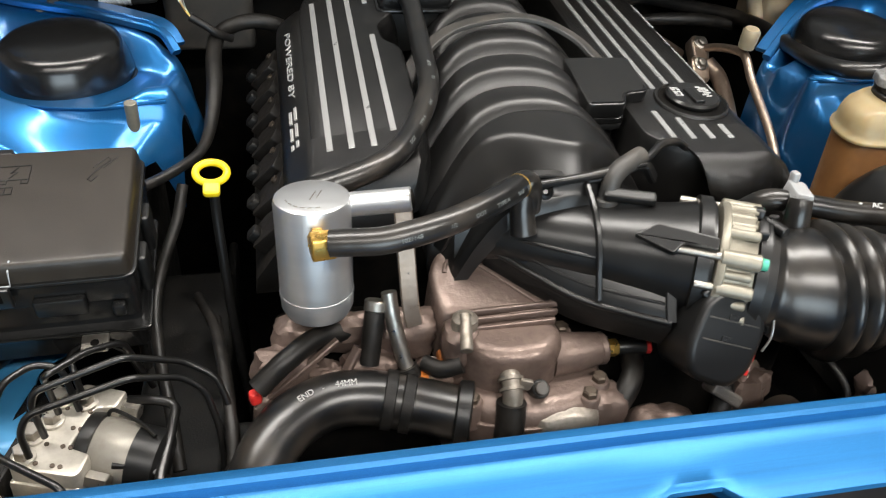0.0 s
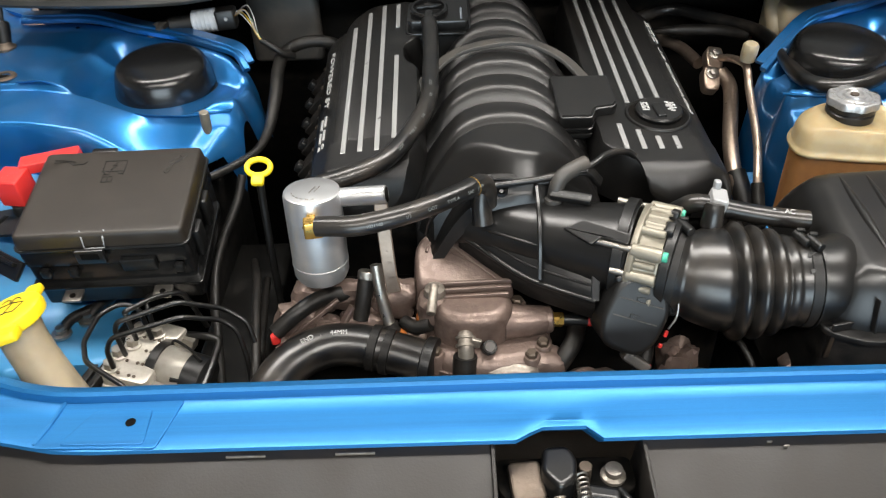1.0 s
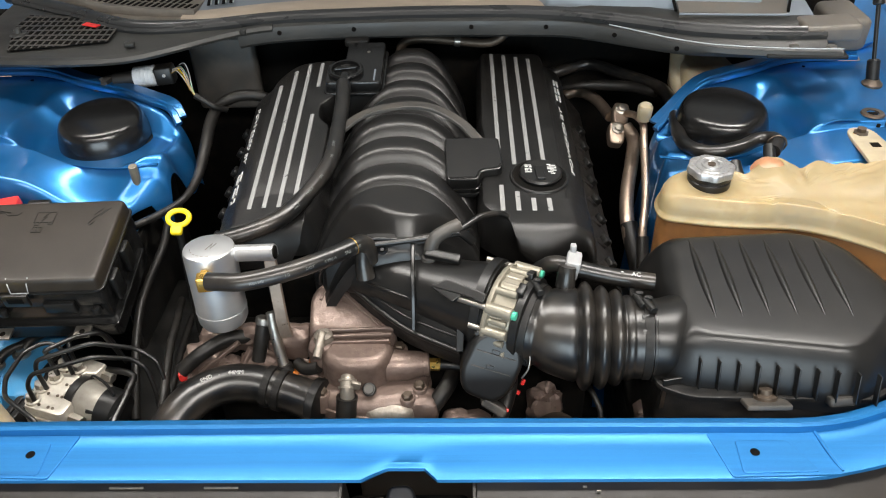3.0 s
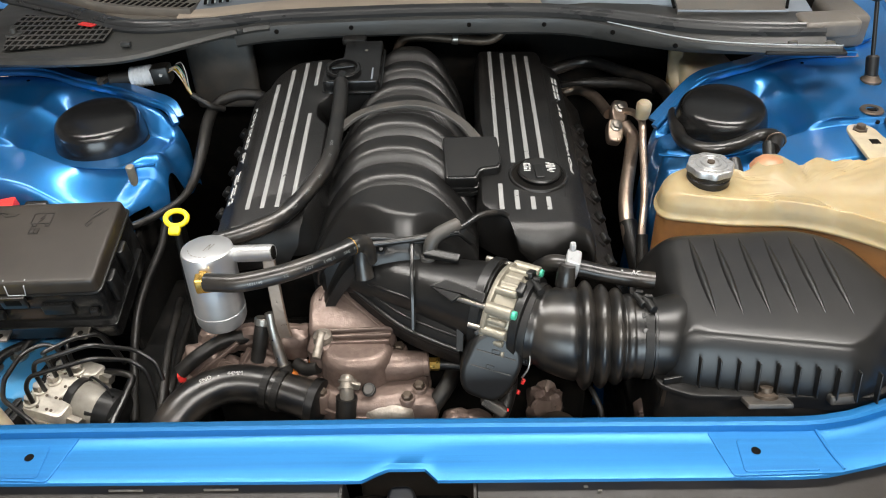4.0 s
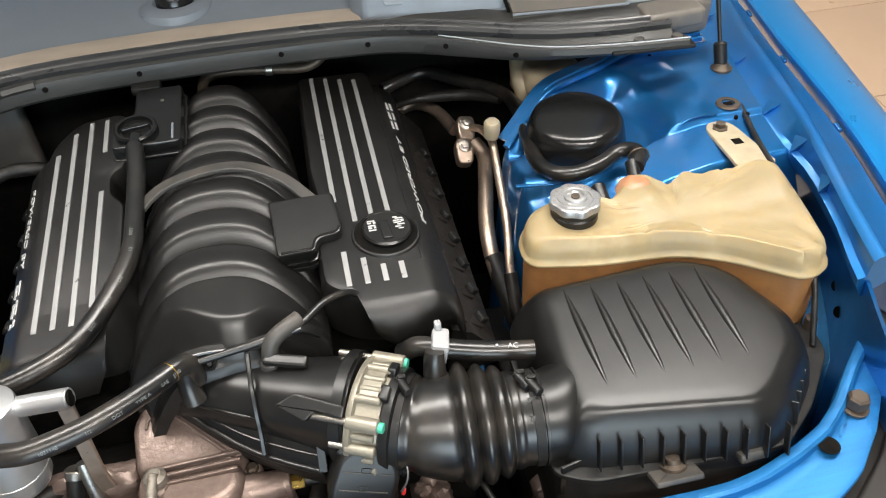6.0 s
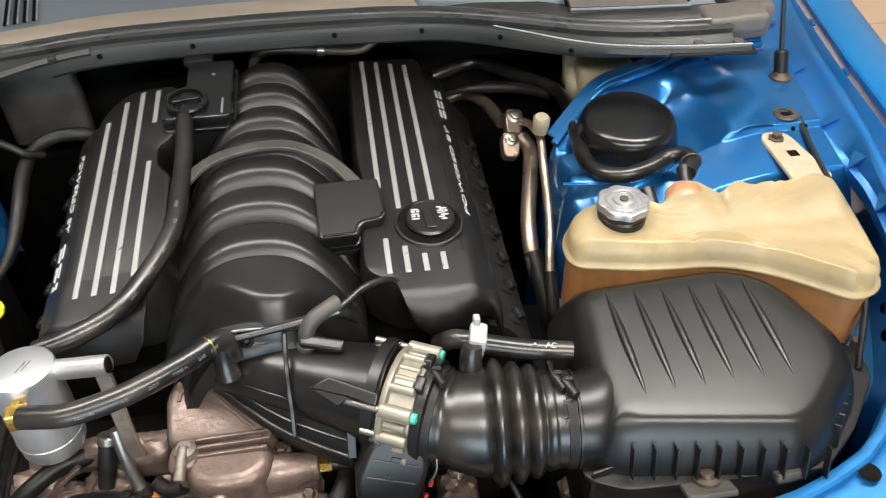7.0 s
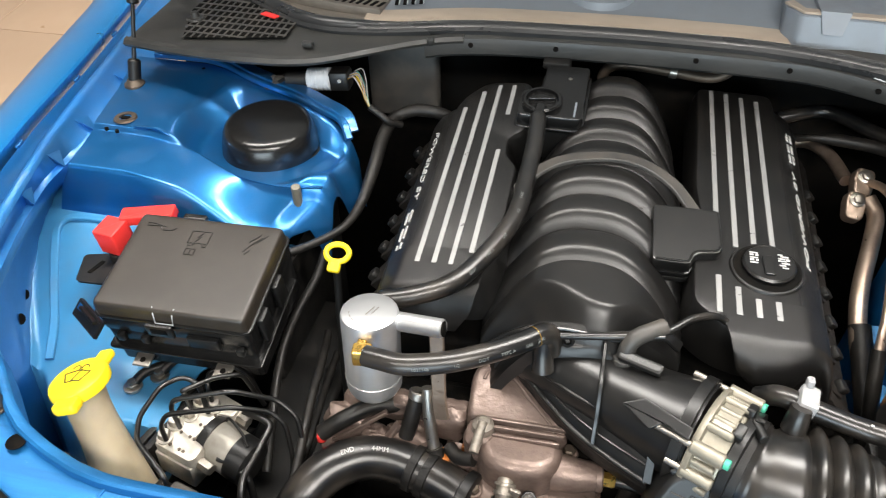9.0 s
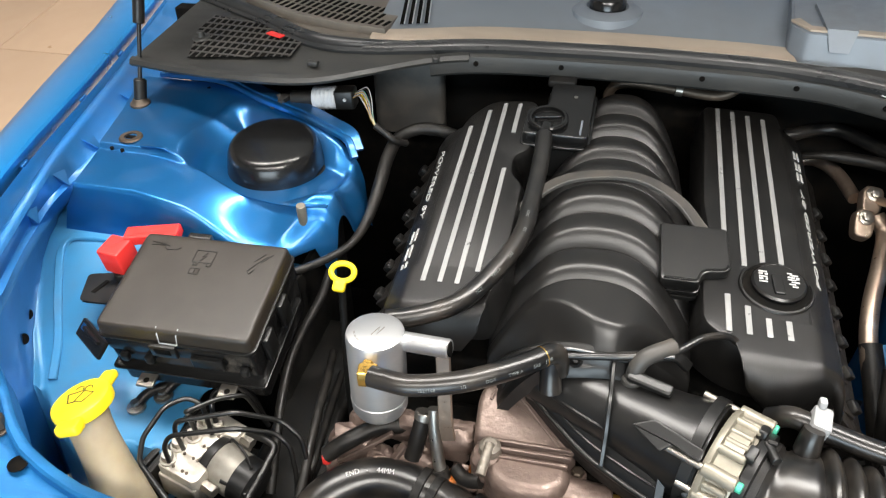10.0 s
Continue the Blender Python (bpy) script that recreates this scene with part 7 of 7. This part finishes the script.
def water_pump():
    ob = thing("water_pump_housing", (-0.04, 0.21, 0.66), "dusty brown-stained cast aluminium timing cover and water pump", "engine casting")
    out = [(-0.125, 0.200), (-0.108, 0.158), (-0.055, 0.142), (0.000, 0.146), (0.036, 0.170), (0.040, 0.215), (-0.005, 0.252), (-0.020, 0.275), (-0.085, 0.285), (-0.128, 0.270)]
    part("body", S().slab(rounded(out, 0.018, 5), 0.66, 0.778, 0.018), CASTING, ob, sharp=65)
    dome = [(-0.116, 0.210), (-0.104, 0.184), (-0.078, 0.172), (-0.034, 0.174), (-0.014, 0.190), (-0.008, 0.214), (-0.020, 0.240), (-0.110, 0.244)]
    part("dome", S().slab(rounded(dome, 0.018, 6), 0.74, 0.826, 0.015), CASTING, ob, "rounded thermostat dome", sharp=65)
    part("shoulder", lump((-0.112, 0.222, 0.800), (0.020, 0.024, 0.030), 6.1, 0.12), CASTING, ob)
    part("joint", S().slab(rounded(inset(out, -0.003), 0.012, 3), 0.752, 0.757, 0.001, None, True), CASTING, ob)
    # sloping hump behind the dome, its rim rounded
    hump = rounded([(-0.132, 0.236), (-0.014, 0.228), (-0.006, 0.240), (-0.062, 0.292), (-0.088, 0.314), (-0.118, 0.316), (-0.136, 0.292)], [0.010, 0.006, 0.008, 0.03, 0.014, 0.016, 0.02], 6)

    def rise(y):
        return 0.834 + 0.36 * (y - 0.236)
    part("upper_web", S().loft([[(x, y, rise(y) + h) for x, y in inset(hump, d)] for d, h in ((-0.004, -0.060), (0, -0.010), (0.001, -0.004), (0.004, -0.001), (0.008, 0.0))]), CASTING, ob, sharp=50)
    inner = inset(hump, 0.016)
    part("web_ridge", S().tube([(x, y, rise(y) + 0.0005) for x, y in inner[2::3]][5:], 0.0022, 8), CASTING, ob)
    for y, z, w in ((0.233, 0.836, 0.104), (0.225, 0.832, 0.098), (0.217, 0.827, 0.090)):
        part("ledge", S().box((-0.060, y, z), (w, 0.005, 0.007), (0, -2, 0), 0.0015), CASTING, ob)
    part("elbow", S().tube([(-0.020, 0.206, 0.792), (0.006, 0.206, 0.792), (0.024, 0.207, 0.793), (0.038, 0.208, 0.793)], lambda t: 0.024 - 0.008 * t, 20), CASTING, ob)
    part("elbow_rim", S().rod((0.030, 0.207, 0.793), (0.040, 0.208, 0.793), 0.0175, 20), CASTING, ob)
    part("temperature_sensor", S().rod((0.039, 0.208, 0.792), (0.055, 0.209, 0.790), 0.0095, 6), BRASS, ob, "brass hexagon sensor")
    part("sensor_plug", S().tube([(0.054, 0.209, 0.790), (0.070, 0.208, 0.790), (0.086, 0.207, 0.789)], 0.0078, 12), BLACK, ob)
    part("plug_lock", S().rod((0.084, 0.207, 0.789), (0.092, 0.206, 0.789), 0.0072, 12), RED, ob)
    for x, y, z in ((-0.003, 0.228, 0.806), (-0.110, 0.168, 0.778), (0.026, 0.178, 0.778), (0.010, 0.160, 0.776), (0.028, 0.214, 0.778)):
        part("bolt_boss", S().lathe([(0.013, -0.03), (0.0115, -0.002), (0.010, 0)], pose(x, y, z), 16), CASTING, ob)
        part("bolt", S().lathe([(0.0080, 0.0), (0.0080, 0.005), (0.006, 0.007), (0.002, 0.007)], pose(x, y, z), 6), RUST, ob)
    part("stud_boss", S().lathe([(0.015, -0.020), (0.013, 0.000), (0.008, 0.004)], pose(-0.109, 0.222, 0.838), 18), CASTING_PALE, ob)
    part("stud", S().rod((-0.109, 0.222, 0.842), (-0.114, 0.186, 0.826), 0.0062, 12), CASTING_PALE, ob, "pale alloy stud")
    part("outlet_boss", S().lathe([(0.018, -0.030), (0.0165, -0.004), (0.013, 0.0)], facing((-0.072, 0.184, 0.795), (1, 0, 0), (0, -0.75, 0.66)), 22), CASTING, ob)
    part("lower_pipe", S().tube([(-0.072, 0.186, 0.792), (-0.072, 0.172, 0.800), (-0.072, 0.158, 0.790), (-0.073, 0.148, 0.755)], 0.0100, 16), CASTING_PALE, ob)
    for y, z in ((0.170, 0.799), (0.162, 0.793)):
        part("spring_clip", S().lathe([(0.0105, -0.002), (0.0128, -0.0015), (0.0128, 0.0015), (0.0105, 0.002)], Matrix.Translation((-0.072, y, z)) @ Vector((0, -0.75, -0.55)).to_track_quat("Z", "Y").to_matrix().to_4x4(), 18), CASTING_PALE, ob)
    part("clip_ear", S().box((-0.060, 0.160, 0.800), (0.014, 0.006, 0.012), (0, 20, 0), 0.002), CASTING_PALE, ob)
    part("pipe_boot", S().tube([(-0.073, 0.156, 0.782), (-0.075, 0.146, 0.750), (-0.078, 0.138, 0.68)], 0.0150, 16), RUBBER_DULL, ob)
    part("boot_mark", S().rod((-0.072, 0.1415, 0.768), (-0.072, 0.1405, 0.7688), 0.0026, 10), PRINT, ob)
    part("sensor_body", S().rod((-0.044, 0.178, 0.770), (-0.042, 0.162, 0.790), 0.0095, 14), BLACK, ob)
    part("sensor_cap", S().rod((-0.043, 0.164, 0.786), (-0.042, 0.158, 0.794), 0.0070, 12), DUSTY, ob)
    part("lower_boss", lump((-0.015, 0.158, 0.742), (0.036, 0.022, 0.030), 9.2, 0.10), CASTING_PALE, ob)
    part("lower_boss", lump((0.028, 0.168, 0.742), (0.026, 0.022, 0.032), 3.2, 0.10), CASTING, ob)
    part("side_hose", S().tube([(0.030, 0.160, 0.730), (0.050, 0.166, 0.760), (0.066, 0.184, 0.775), (0.074, 0.21, 0.775)], 0.012, 14), RUBBER_DULL, ob)
    part("side_lump", lump((0.092, 0.150, 0.715), (0.040, 0.025, 0.035), 4.4), CASTING, ob)
    part("pulley_cover", S().slab(rounded([(-0.055, 0.065), (0.17, 0.065), (0.18, 0.112), (-0.04, 0.108)], 0.012, 4), 0.66, 0.762, 0.016), BLACK_DULL, ob)
    return ob


water_pump()


def front_block():
    ob = thing("cylinder_head_front", (-0.22, 0.27, 0.70), "dusty cast aluminium front of the engine with brackets", "engine casting")
    # block faces in DEEP: the shade between parts is put into their colour
    part("block", S().slab(rounded([(-0.30, 0.255), (-0.27, 0.235), (-0.17, 0.235), (-0.12, 0.26), (-0.12, 0.34), (-0.30, 0.34)], 0.015, 4), 0.60, 0.775, 0.012), DEEP, ob, "front face of the head, coloured near-black for shade")
    for i, (c, sz) in enumerate((((-0.285, 0.235, 0.775), (0.035, 0.022, 0.030)), ((-0.245, 0.215, 0.760), (0.026, 0.018, 0.036)), ((-0.205, 0.225, 0.775), (0.030, 0.018, 0.026)),
                                 ((-0.270, 0.260, 0.800), (0.030, 0.020, 0.022)), ((-0.165, 0.250, 0.800), (0.034, 0.022, 0.026)), ((-0.215, 0.255, 0.805), (0.034, 0.016, 0.018)),
                                 ((-0.300, 0.215, 0.735), (0.022, 0.018, 0.030)), ((-0.14, 0.215, 0.765), (0.022, 0.016, 0.022)))):
        part("casting", lump(c, sz, i + 1.3), CASTING, ob)
    part("rib", S().strip([(-0.245, 0.200, 0.745), (-0.238, 0.204, 0.775), (-0.215, 0.222, 0.812)], 0.010, 0.008, 5), CASTING, ob)
    part("rib", S().strip([(-0.305, 0.212, 0.765), (-0.275, 0.216, 0.790), (-0.235, 0.232, 0.815)], 0.007, 0.006, 5), CASTING, ob)
    part("boss", S().rod((-0.258, 0.197, 0.752), (-0.252, 0.207, 0.790), 0.011, 16), CASTING, ob)
    part("red_plug", S().box((-0.318, 0.205, 0.775), (0.012, 0.012, 0.014), (0, 0, 20), 0.003), RED, ob)
    part("orange_gasket", S().slab(rounded([(-0.195, 0.196), (-0.150, 0.190), (-0.142, 0.212), (-0.165, 0.222), (-0.192, 0.214)], 0.005, 3), 0.770, 0.785, 0.005), ORANGE, ob, "orange gasket scrap")
    part("orange_gasket", S().slab(rounded([(-0.135, 0.215), (-0.108, 0.212), (-0.108, 0.228), (-0.135, 0.232)], 0.004, 3), 0.780, 0.793, 0.005), ORANGE, ob)
    part("pipe", S().tube([(-0.183, 0.243, 0.862), (-0.180, 0.232, 0.838), (-0.172, 0.215, 0.802), (-0.165, 0.205, 0.782)], 0.0078, 14), STEEL, ob)
    part("pipe_foot", S().tube([(-0.169, 0.209, 0.792), (-0.164, 0.203, 0.778)], 0.0115, 14), RUBBER_DULL, ob)
    part("pipe_sleeve", S().tube([(-0.196, 0.242, 0.846), (-0.200, 0.230, 0.825), (-0.206, 0.215, 0.795)], 0.0105, 14), RUBBER_DULL, ob)
    part("pipe_clip", S().rod((-0.1945, 0.2445, 0.852), (-0.1965, 0.2395, 0.842), 0.012, 16), STEEL, ob)
    part("bleed_hose", S().tube([(-0.150, 0.214, 0.790), (-0.135, 0.200, 0.792), (-0.115, 0.196, 0.800)], 0.009, 12), RUBBER_DULL, ob)
    part("head_front", S().slab(rounded([(-0.125, 0.245), (0.20, 0.20), (0.27, 0.22), (0.27, 0.34), (-0.125, 0.34)], 0.015, 4), 0.60, 0.795, 0.01), DEEP, ob, "front of the engine block, coloured near-black for shade")
    part("main_block", S().box((0, 0.60, 0.70), (0.56, 0.52, 0.30), bevel=0.01), DEEP, ob, "engine block under the covers, coloured near-black for shade")
    part("tensioner_bracket", S().slab(rounded([(-0.26, 0.095), (-0.15, 0.085), (-0.14, 0.120), (-0.25, 0.130)], 0.01, 3), 0.66, 0.722, 0.006), CASTING_PALE, ob, "pale accessory bracket behind the hose")
    for x in (-0.225, -0.20):
        part("bracket_slot", S().box((x, 0.092, 0.7225), (0.008, 0.022, 0.002), bevel=0.0005), DEEP, ob)
    return ob


front_block()


def accessory_drive():
    ob = thing("accessory_drive", (0.22, 0.15, 0.60), "greasy brown accessory drive castings below the intake hose", "engine casting")
    part("bracket", lump((0.205, 0.185, 0.720), (0.024, 0.022, 0.040), 2.7, 0.4), CASTING, ob)
    part("bracket", lump((0.365, 0.150, 0.730), (0.040, 0.022, 0.036), 5.1, 0.4), CASTING, ob)
    part("hub", S().lathe([(0.030, 0), (0.030, 0.020), (0.024, 0.024), (0.010, 0.026)], facing((0.215, 0.135, 0.735), (1, 0, 0), (0, -1, 0.25)), 28), RUST, ob)
    part("rail", S().box((0.33, 0.105, 0.715), (0.44, 0.030, 0.05), bevel=0.008), BLACK_DULL, ob)
    part("hose", S().tube([(0.10, 0.10, 0.70), (0.135, 0.125, 0.765), (0.15, 0.155, 0.79), (0.155, 0.19, 0.80)], 0.010, 12), RUBBER_DULL, ob)
    part("cable", S().tube([(0.245, 0.10, 0.72), (0.27, 0.115, 0.775), (0.262, 0.14, 0.80), (0.25, 0.17, 0.80)], 0.004, 10), RUBBER_DULL, ob)
    return ob


accessory_drive()


def vacuum_line():
    ob = thing("vacuum_line", (0.10, 0.33, 0.93), "thin black vacuum line between manifold and cover", "hose")
    part("line", S().tube([(-0.05, 0.268, 0.958), (-0.008, 0.276, 0.957), (0.04, 0.283, 0.960), (0.085, 0.294, 0.965), (0.115, 0.318, 0.970), (0.145, 0.336, 0.962), (0.165, 0.338, 0.945)], 0.0045, 12), RUBBER, ob)
    return ob


vacuum_line()


def wiring_plug():
    ob = thing("wiring_connector", (-0.47, 0.72, 1.0), "grey taped wiring connector with bare coloured wires", "connector")
    d = Vector((0.05, 0.004, 0.004))
    part("sleeve", S().rod((-0.535, 0.709, 1.014), (-0.495, 0.712, 1.017), 0.013, 18), BLACK_DULL, ob)
    part("tape", S().rod((-0.497, 0.712, 1.017), (-0.458, 0.715, 1.020), 0.0185, 22), TAPE, ob, "grey ribbed tape sleeve")
    for k in range(6):
        x = -0.494 + 0.0066 * k
        part("tape_turn", S().lathe([(0.0184, -0.0018), (0.0192, 0), (0.0184, 0.0018)], Matrix.Translation((x, 0.712 + 0.0005 * k, 1.017 + 0.0005 * k)) @ d.to_track_quat("Z", "Y").to_matrix().to_4x4(), 22), TAPE, ob)
    part("plug", S().box((-0.443, 0.716, 1.021), (0.034, 0.030, 0.032), (0, -4, 4), 0.004), BLACK, ob)
    part("plug_dot", S().rod((-0.440, 0.699, 1.024), (-0.440, 0.702, 1.024), 0.003, 10), WHITE, ob)
    tones = (BRASS, WHITE, PRINT, BRASS, TAPE, YELLOW, BLACK, WHITE, GREEN, PRINT)
    for k, c in enumerate(tones):
        a = 0.0026 * (k - 4.5)
        w = 0.004 * math.sin(k * 2.3)
        part("wire", S().tube([(-0.428, 0.716 + a, 1.030 - abs(a) * 0.3), (-0.412 + w, 0.712 + a, 1.034 + w), (-0.399 + w * 0.5, 0.698 + a * 0.9, 1.022 + w), (-0.390, 0.684 + a * 0.5, 1.006), (-0.382, 0.676, 0.994)], 0.0008, 6), c, ob)
    part("crumpled_tape", S().loft([[(-0.540 - 0.03 * t + 0.004 * math.sin(4 * q), 0.709 + 0.014 * math.cos(q) * (1 + 0.35 * math.sin(3 * q + 4 * t)), 1.010 - 0.016 * t + 0.015 * math.sin(q) * (1 + 0.35 * math.cos(2 * q + 5 * t))) for q in (2 * math.pi * j / 14 for j in range(14))] for t in (0, 0.5, 1.0)]), DUSTY, ob)
    part("tail", S().tube([(-0.384, 0.678, 0.996), (-0.368, 0.676, 0.986), (-0.352, 0.676, 0.974), (-0.336, 0.690, 0.962)], 0.0055, 12), RUBBER_DULL, ob)
    return ob


wiring_plug()


def harness(pts, r, label):
    ob = thing("wiring_harness", pts[0], label, "cable")
    wave = int(sum(math.dist(a, b) for a, b in zip(pts, pts[1:])) / 0.005)
    ribbed = r > 0.0115
    if r == 0.0100:
        part("conduit", S().tube(pts, lambda t: 0.0062 + 0.0042 * ease((t - 0.25) / 0.25), 12, 6), RUBBER_DULL, ob)
        return
    part("conduit", S().tube(pts, (lambda t: r * (1 + 0.05 * math.sin(t * wave * 3.1))) if ribbed else r, 12, 16 if ribbed else 6), RUBBER_DULL, ob)


harness([(-0.455, 0.405, 0.890), (-0.427, 0.430, 0.890), (-0.395, 0.462, 0.892), (-0.372, 0.497, 0.896), (-0.362, 0.545, 0.906), (-0.357, 0.600, 0.935), (-0.358, 0.655, 0.955), (-0.352, 0.700, 0.965), (-0.325, 0.722, 0.972), (-0.292, 0.726, 0.972), (-0.262, 0.735, 0.955), (-0.25, 0.74, 0.92)], 0.0100, "black wiring conduit beside the engine cover")
harness([(-0.392, 0.455, 0.875), (-0.400, 0.430, 0.845), (-0.415, 0.395, 0.815), (-0.424, 0.350, 0.79), (-0.418, 0.290, 0.765), (-0.405, 0.235, 0.745), (-0.395, 0.18, 0.71)], 0.0065, "black taped loom beside the fuse box")
harness([(-0.37, 0.40, 0.72), (-0.355, 0.30, 0.74), (-0.345, 0.22, 0.74), (-0.35, 0.12, 0.70)], 0.0055, "black wiring conduit along the inner wall")
harness([(-0.39, 0.42, 0.74), (-0.365, 0.33, 0.77), (-0.352, 0.26, 0.78), (-0.34, 0.17, 0.76), (-0.345, 0.10, 0.70)], 0.006, "thin black cable along the inner wall")
harness([(-0.315, 0.20, 0.79), (-0.285, 0.215, 0.81), (-0.25, 0.24, 0.815), (-0.20, 0.26, 0.80)], 0.011, "black rubber pipe below the catch can")
harness([(0.775, 0.655, 0.990), (0.790, 0.62, 0.988), (0.762, 0.50, 0.980), (0.738, 0.38, 0.975), (0.715, 0.26, 0.94), (0.700, 0.20, 0.86)], 0.004, "thin black release cable along the fender")
harness([(0.26, 0.82, 0.93), (0.33, 0.85, 0.925), (0.41, 0.83, 0.93), (0.46, 0.79, 0.935)], 0.010, "dark hose under the scuttle")


def scuttle_pipe():
    ob = thing("coolant_pipe", (0.08, 0.84, 1.0), "dull grey metal pipe across the bulkhead under the scuttle", "pipe")
    part("pipe", S().tube([(-0.030, 0.842, 1.000), (-0.024, 0.84, 1.018), (-0.008, 0.838, 1.028), (0.027, 0.836, 1.031), (0.081, 0.838, 1.025), (0.134, 0.838, 1.020), (0.160, 0.840, 1.026), (0.178, 0.845, 1.042)], 0.0085, 14), RUST, ob)
    part("pipe_collar", S().rod((0.076, 0.838, 1.0257), (0.088, 0.838, 1.0243), 0.0105, 16, 0.001), STEEL, ob)


scuttle_pipe()


def fender_bolt(sg):
    ob = thing("bumper_bolt", (0.690 * sg, 0.105, 0.86), "weathered zinc hexagon bolt on the crossmember corner", "bolt", "corner bolts")
    part("washer", S().lathe([(0.015, 0.860), (0.015, 0.8625), (0.0135, 0.863)], pose(0.690 * sg, 0.100, 0), 24), RUST, ob)
    part("head", S().rod((0.690 * sg, 0.100, 0.863), (0.690 * sg, 0.100, 0.882), 0.0125, 6, 0.003), RUST, ob)
    return ob


fender_bolt(-1)
fender_bolt(1)


def headlamp(sg):
    ob = thing("headlamp_housing", (0.74 * sg, 0.03, 0.70), "dark grey headlamp housing with a round cover", "headlamp", "headlamps")
    out = [(0.56, -0.06), (0.80, -0.02), (0.86, 0.12), (0.80, 0.165), (0.745, 0.10), (0.70, 0.055), (0.64, 0.01), (0.58, -0.01)]
    out = [(x * sg, y) for x, y in out]
    if sg < 0:
        out = out[::-1]
    part("housing", S().slab(rounded(out, 0.012, 4), 0.70, 0.835, 0.006), FASCIA, ob)
    part("round_cover", S().lathe([(0.034, 0.834), (0.034, 0.838), (0.031, 0.839), (0.030, 0.837), (0.004, 0.837)], pose(0.745 * sg, 0.035, 0), 36), FASCIA, ob)
    part("gap_seal", S().tube([(0.776 * sg, 0.206, 0.890), (0.786 * sg, 0.190, 0.880), (0.780 * sg, 0.165, 0.868), (0.772 * sg, 0.145, 0.858), (0.764 * sg, 0.120, 0.846)], lambda t: 0.010 + 0.005 * math.sin(math.pi * t), 12), RUBBER, ob, "black rubber corner seal")
    return ob


headlamp(-1)
headlamp(1)


# ---- floor tiles ----
tile_mesh = None
for i in range(13):
    for j in range(18):
        if tile_mesh is None:
            sh = S().box((0, 0, 0), (0.597, 0.597, 0.012), bevel=0.002)
            me = bpy.data.meshes.new("tile")
            me.from_pydata(sh.v, [], sh.f)
            me.materials.append(FLOOR)
            tile_mesh = me
        t = new("tile", tile_mesh)
        t.parent = floor
        t.location = Vector((-3.6 + 0.6 * i, -4.6 + 0.6 * j, -0.006)) - BASE["floor"]
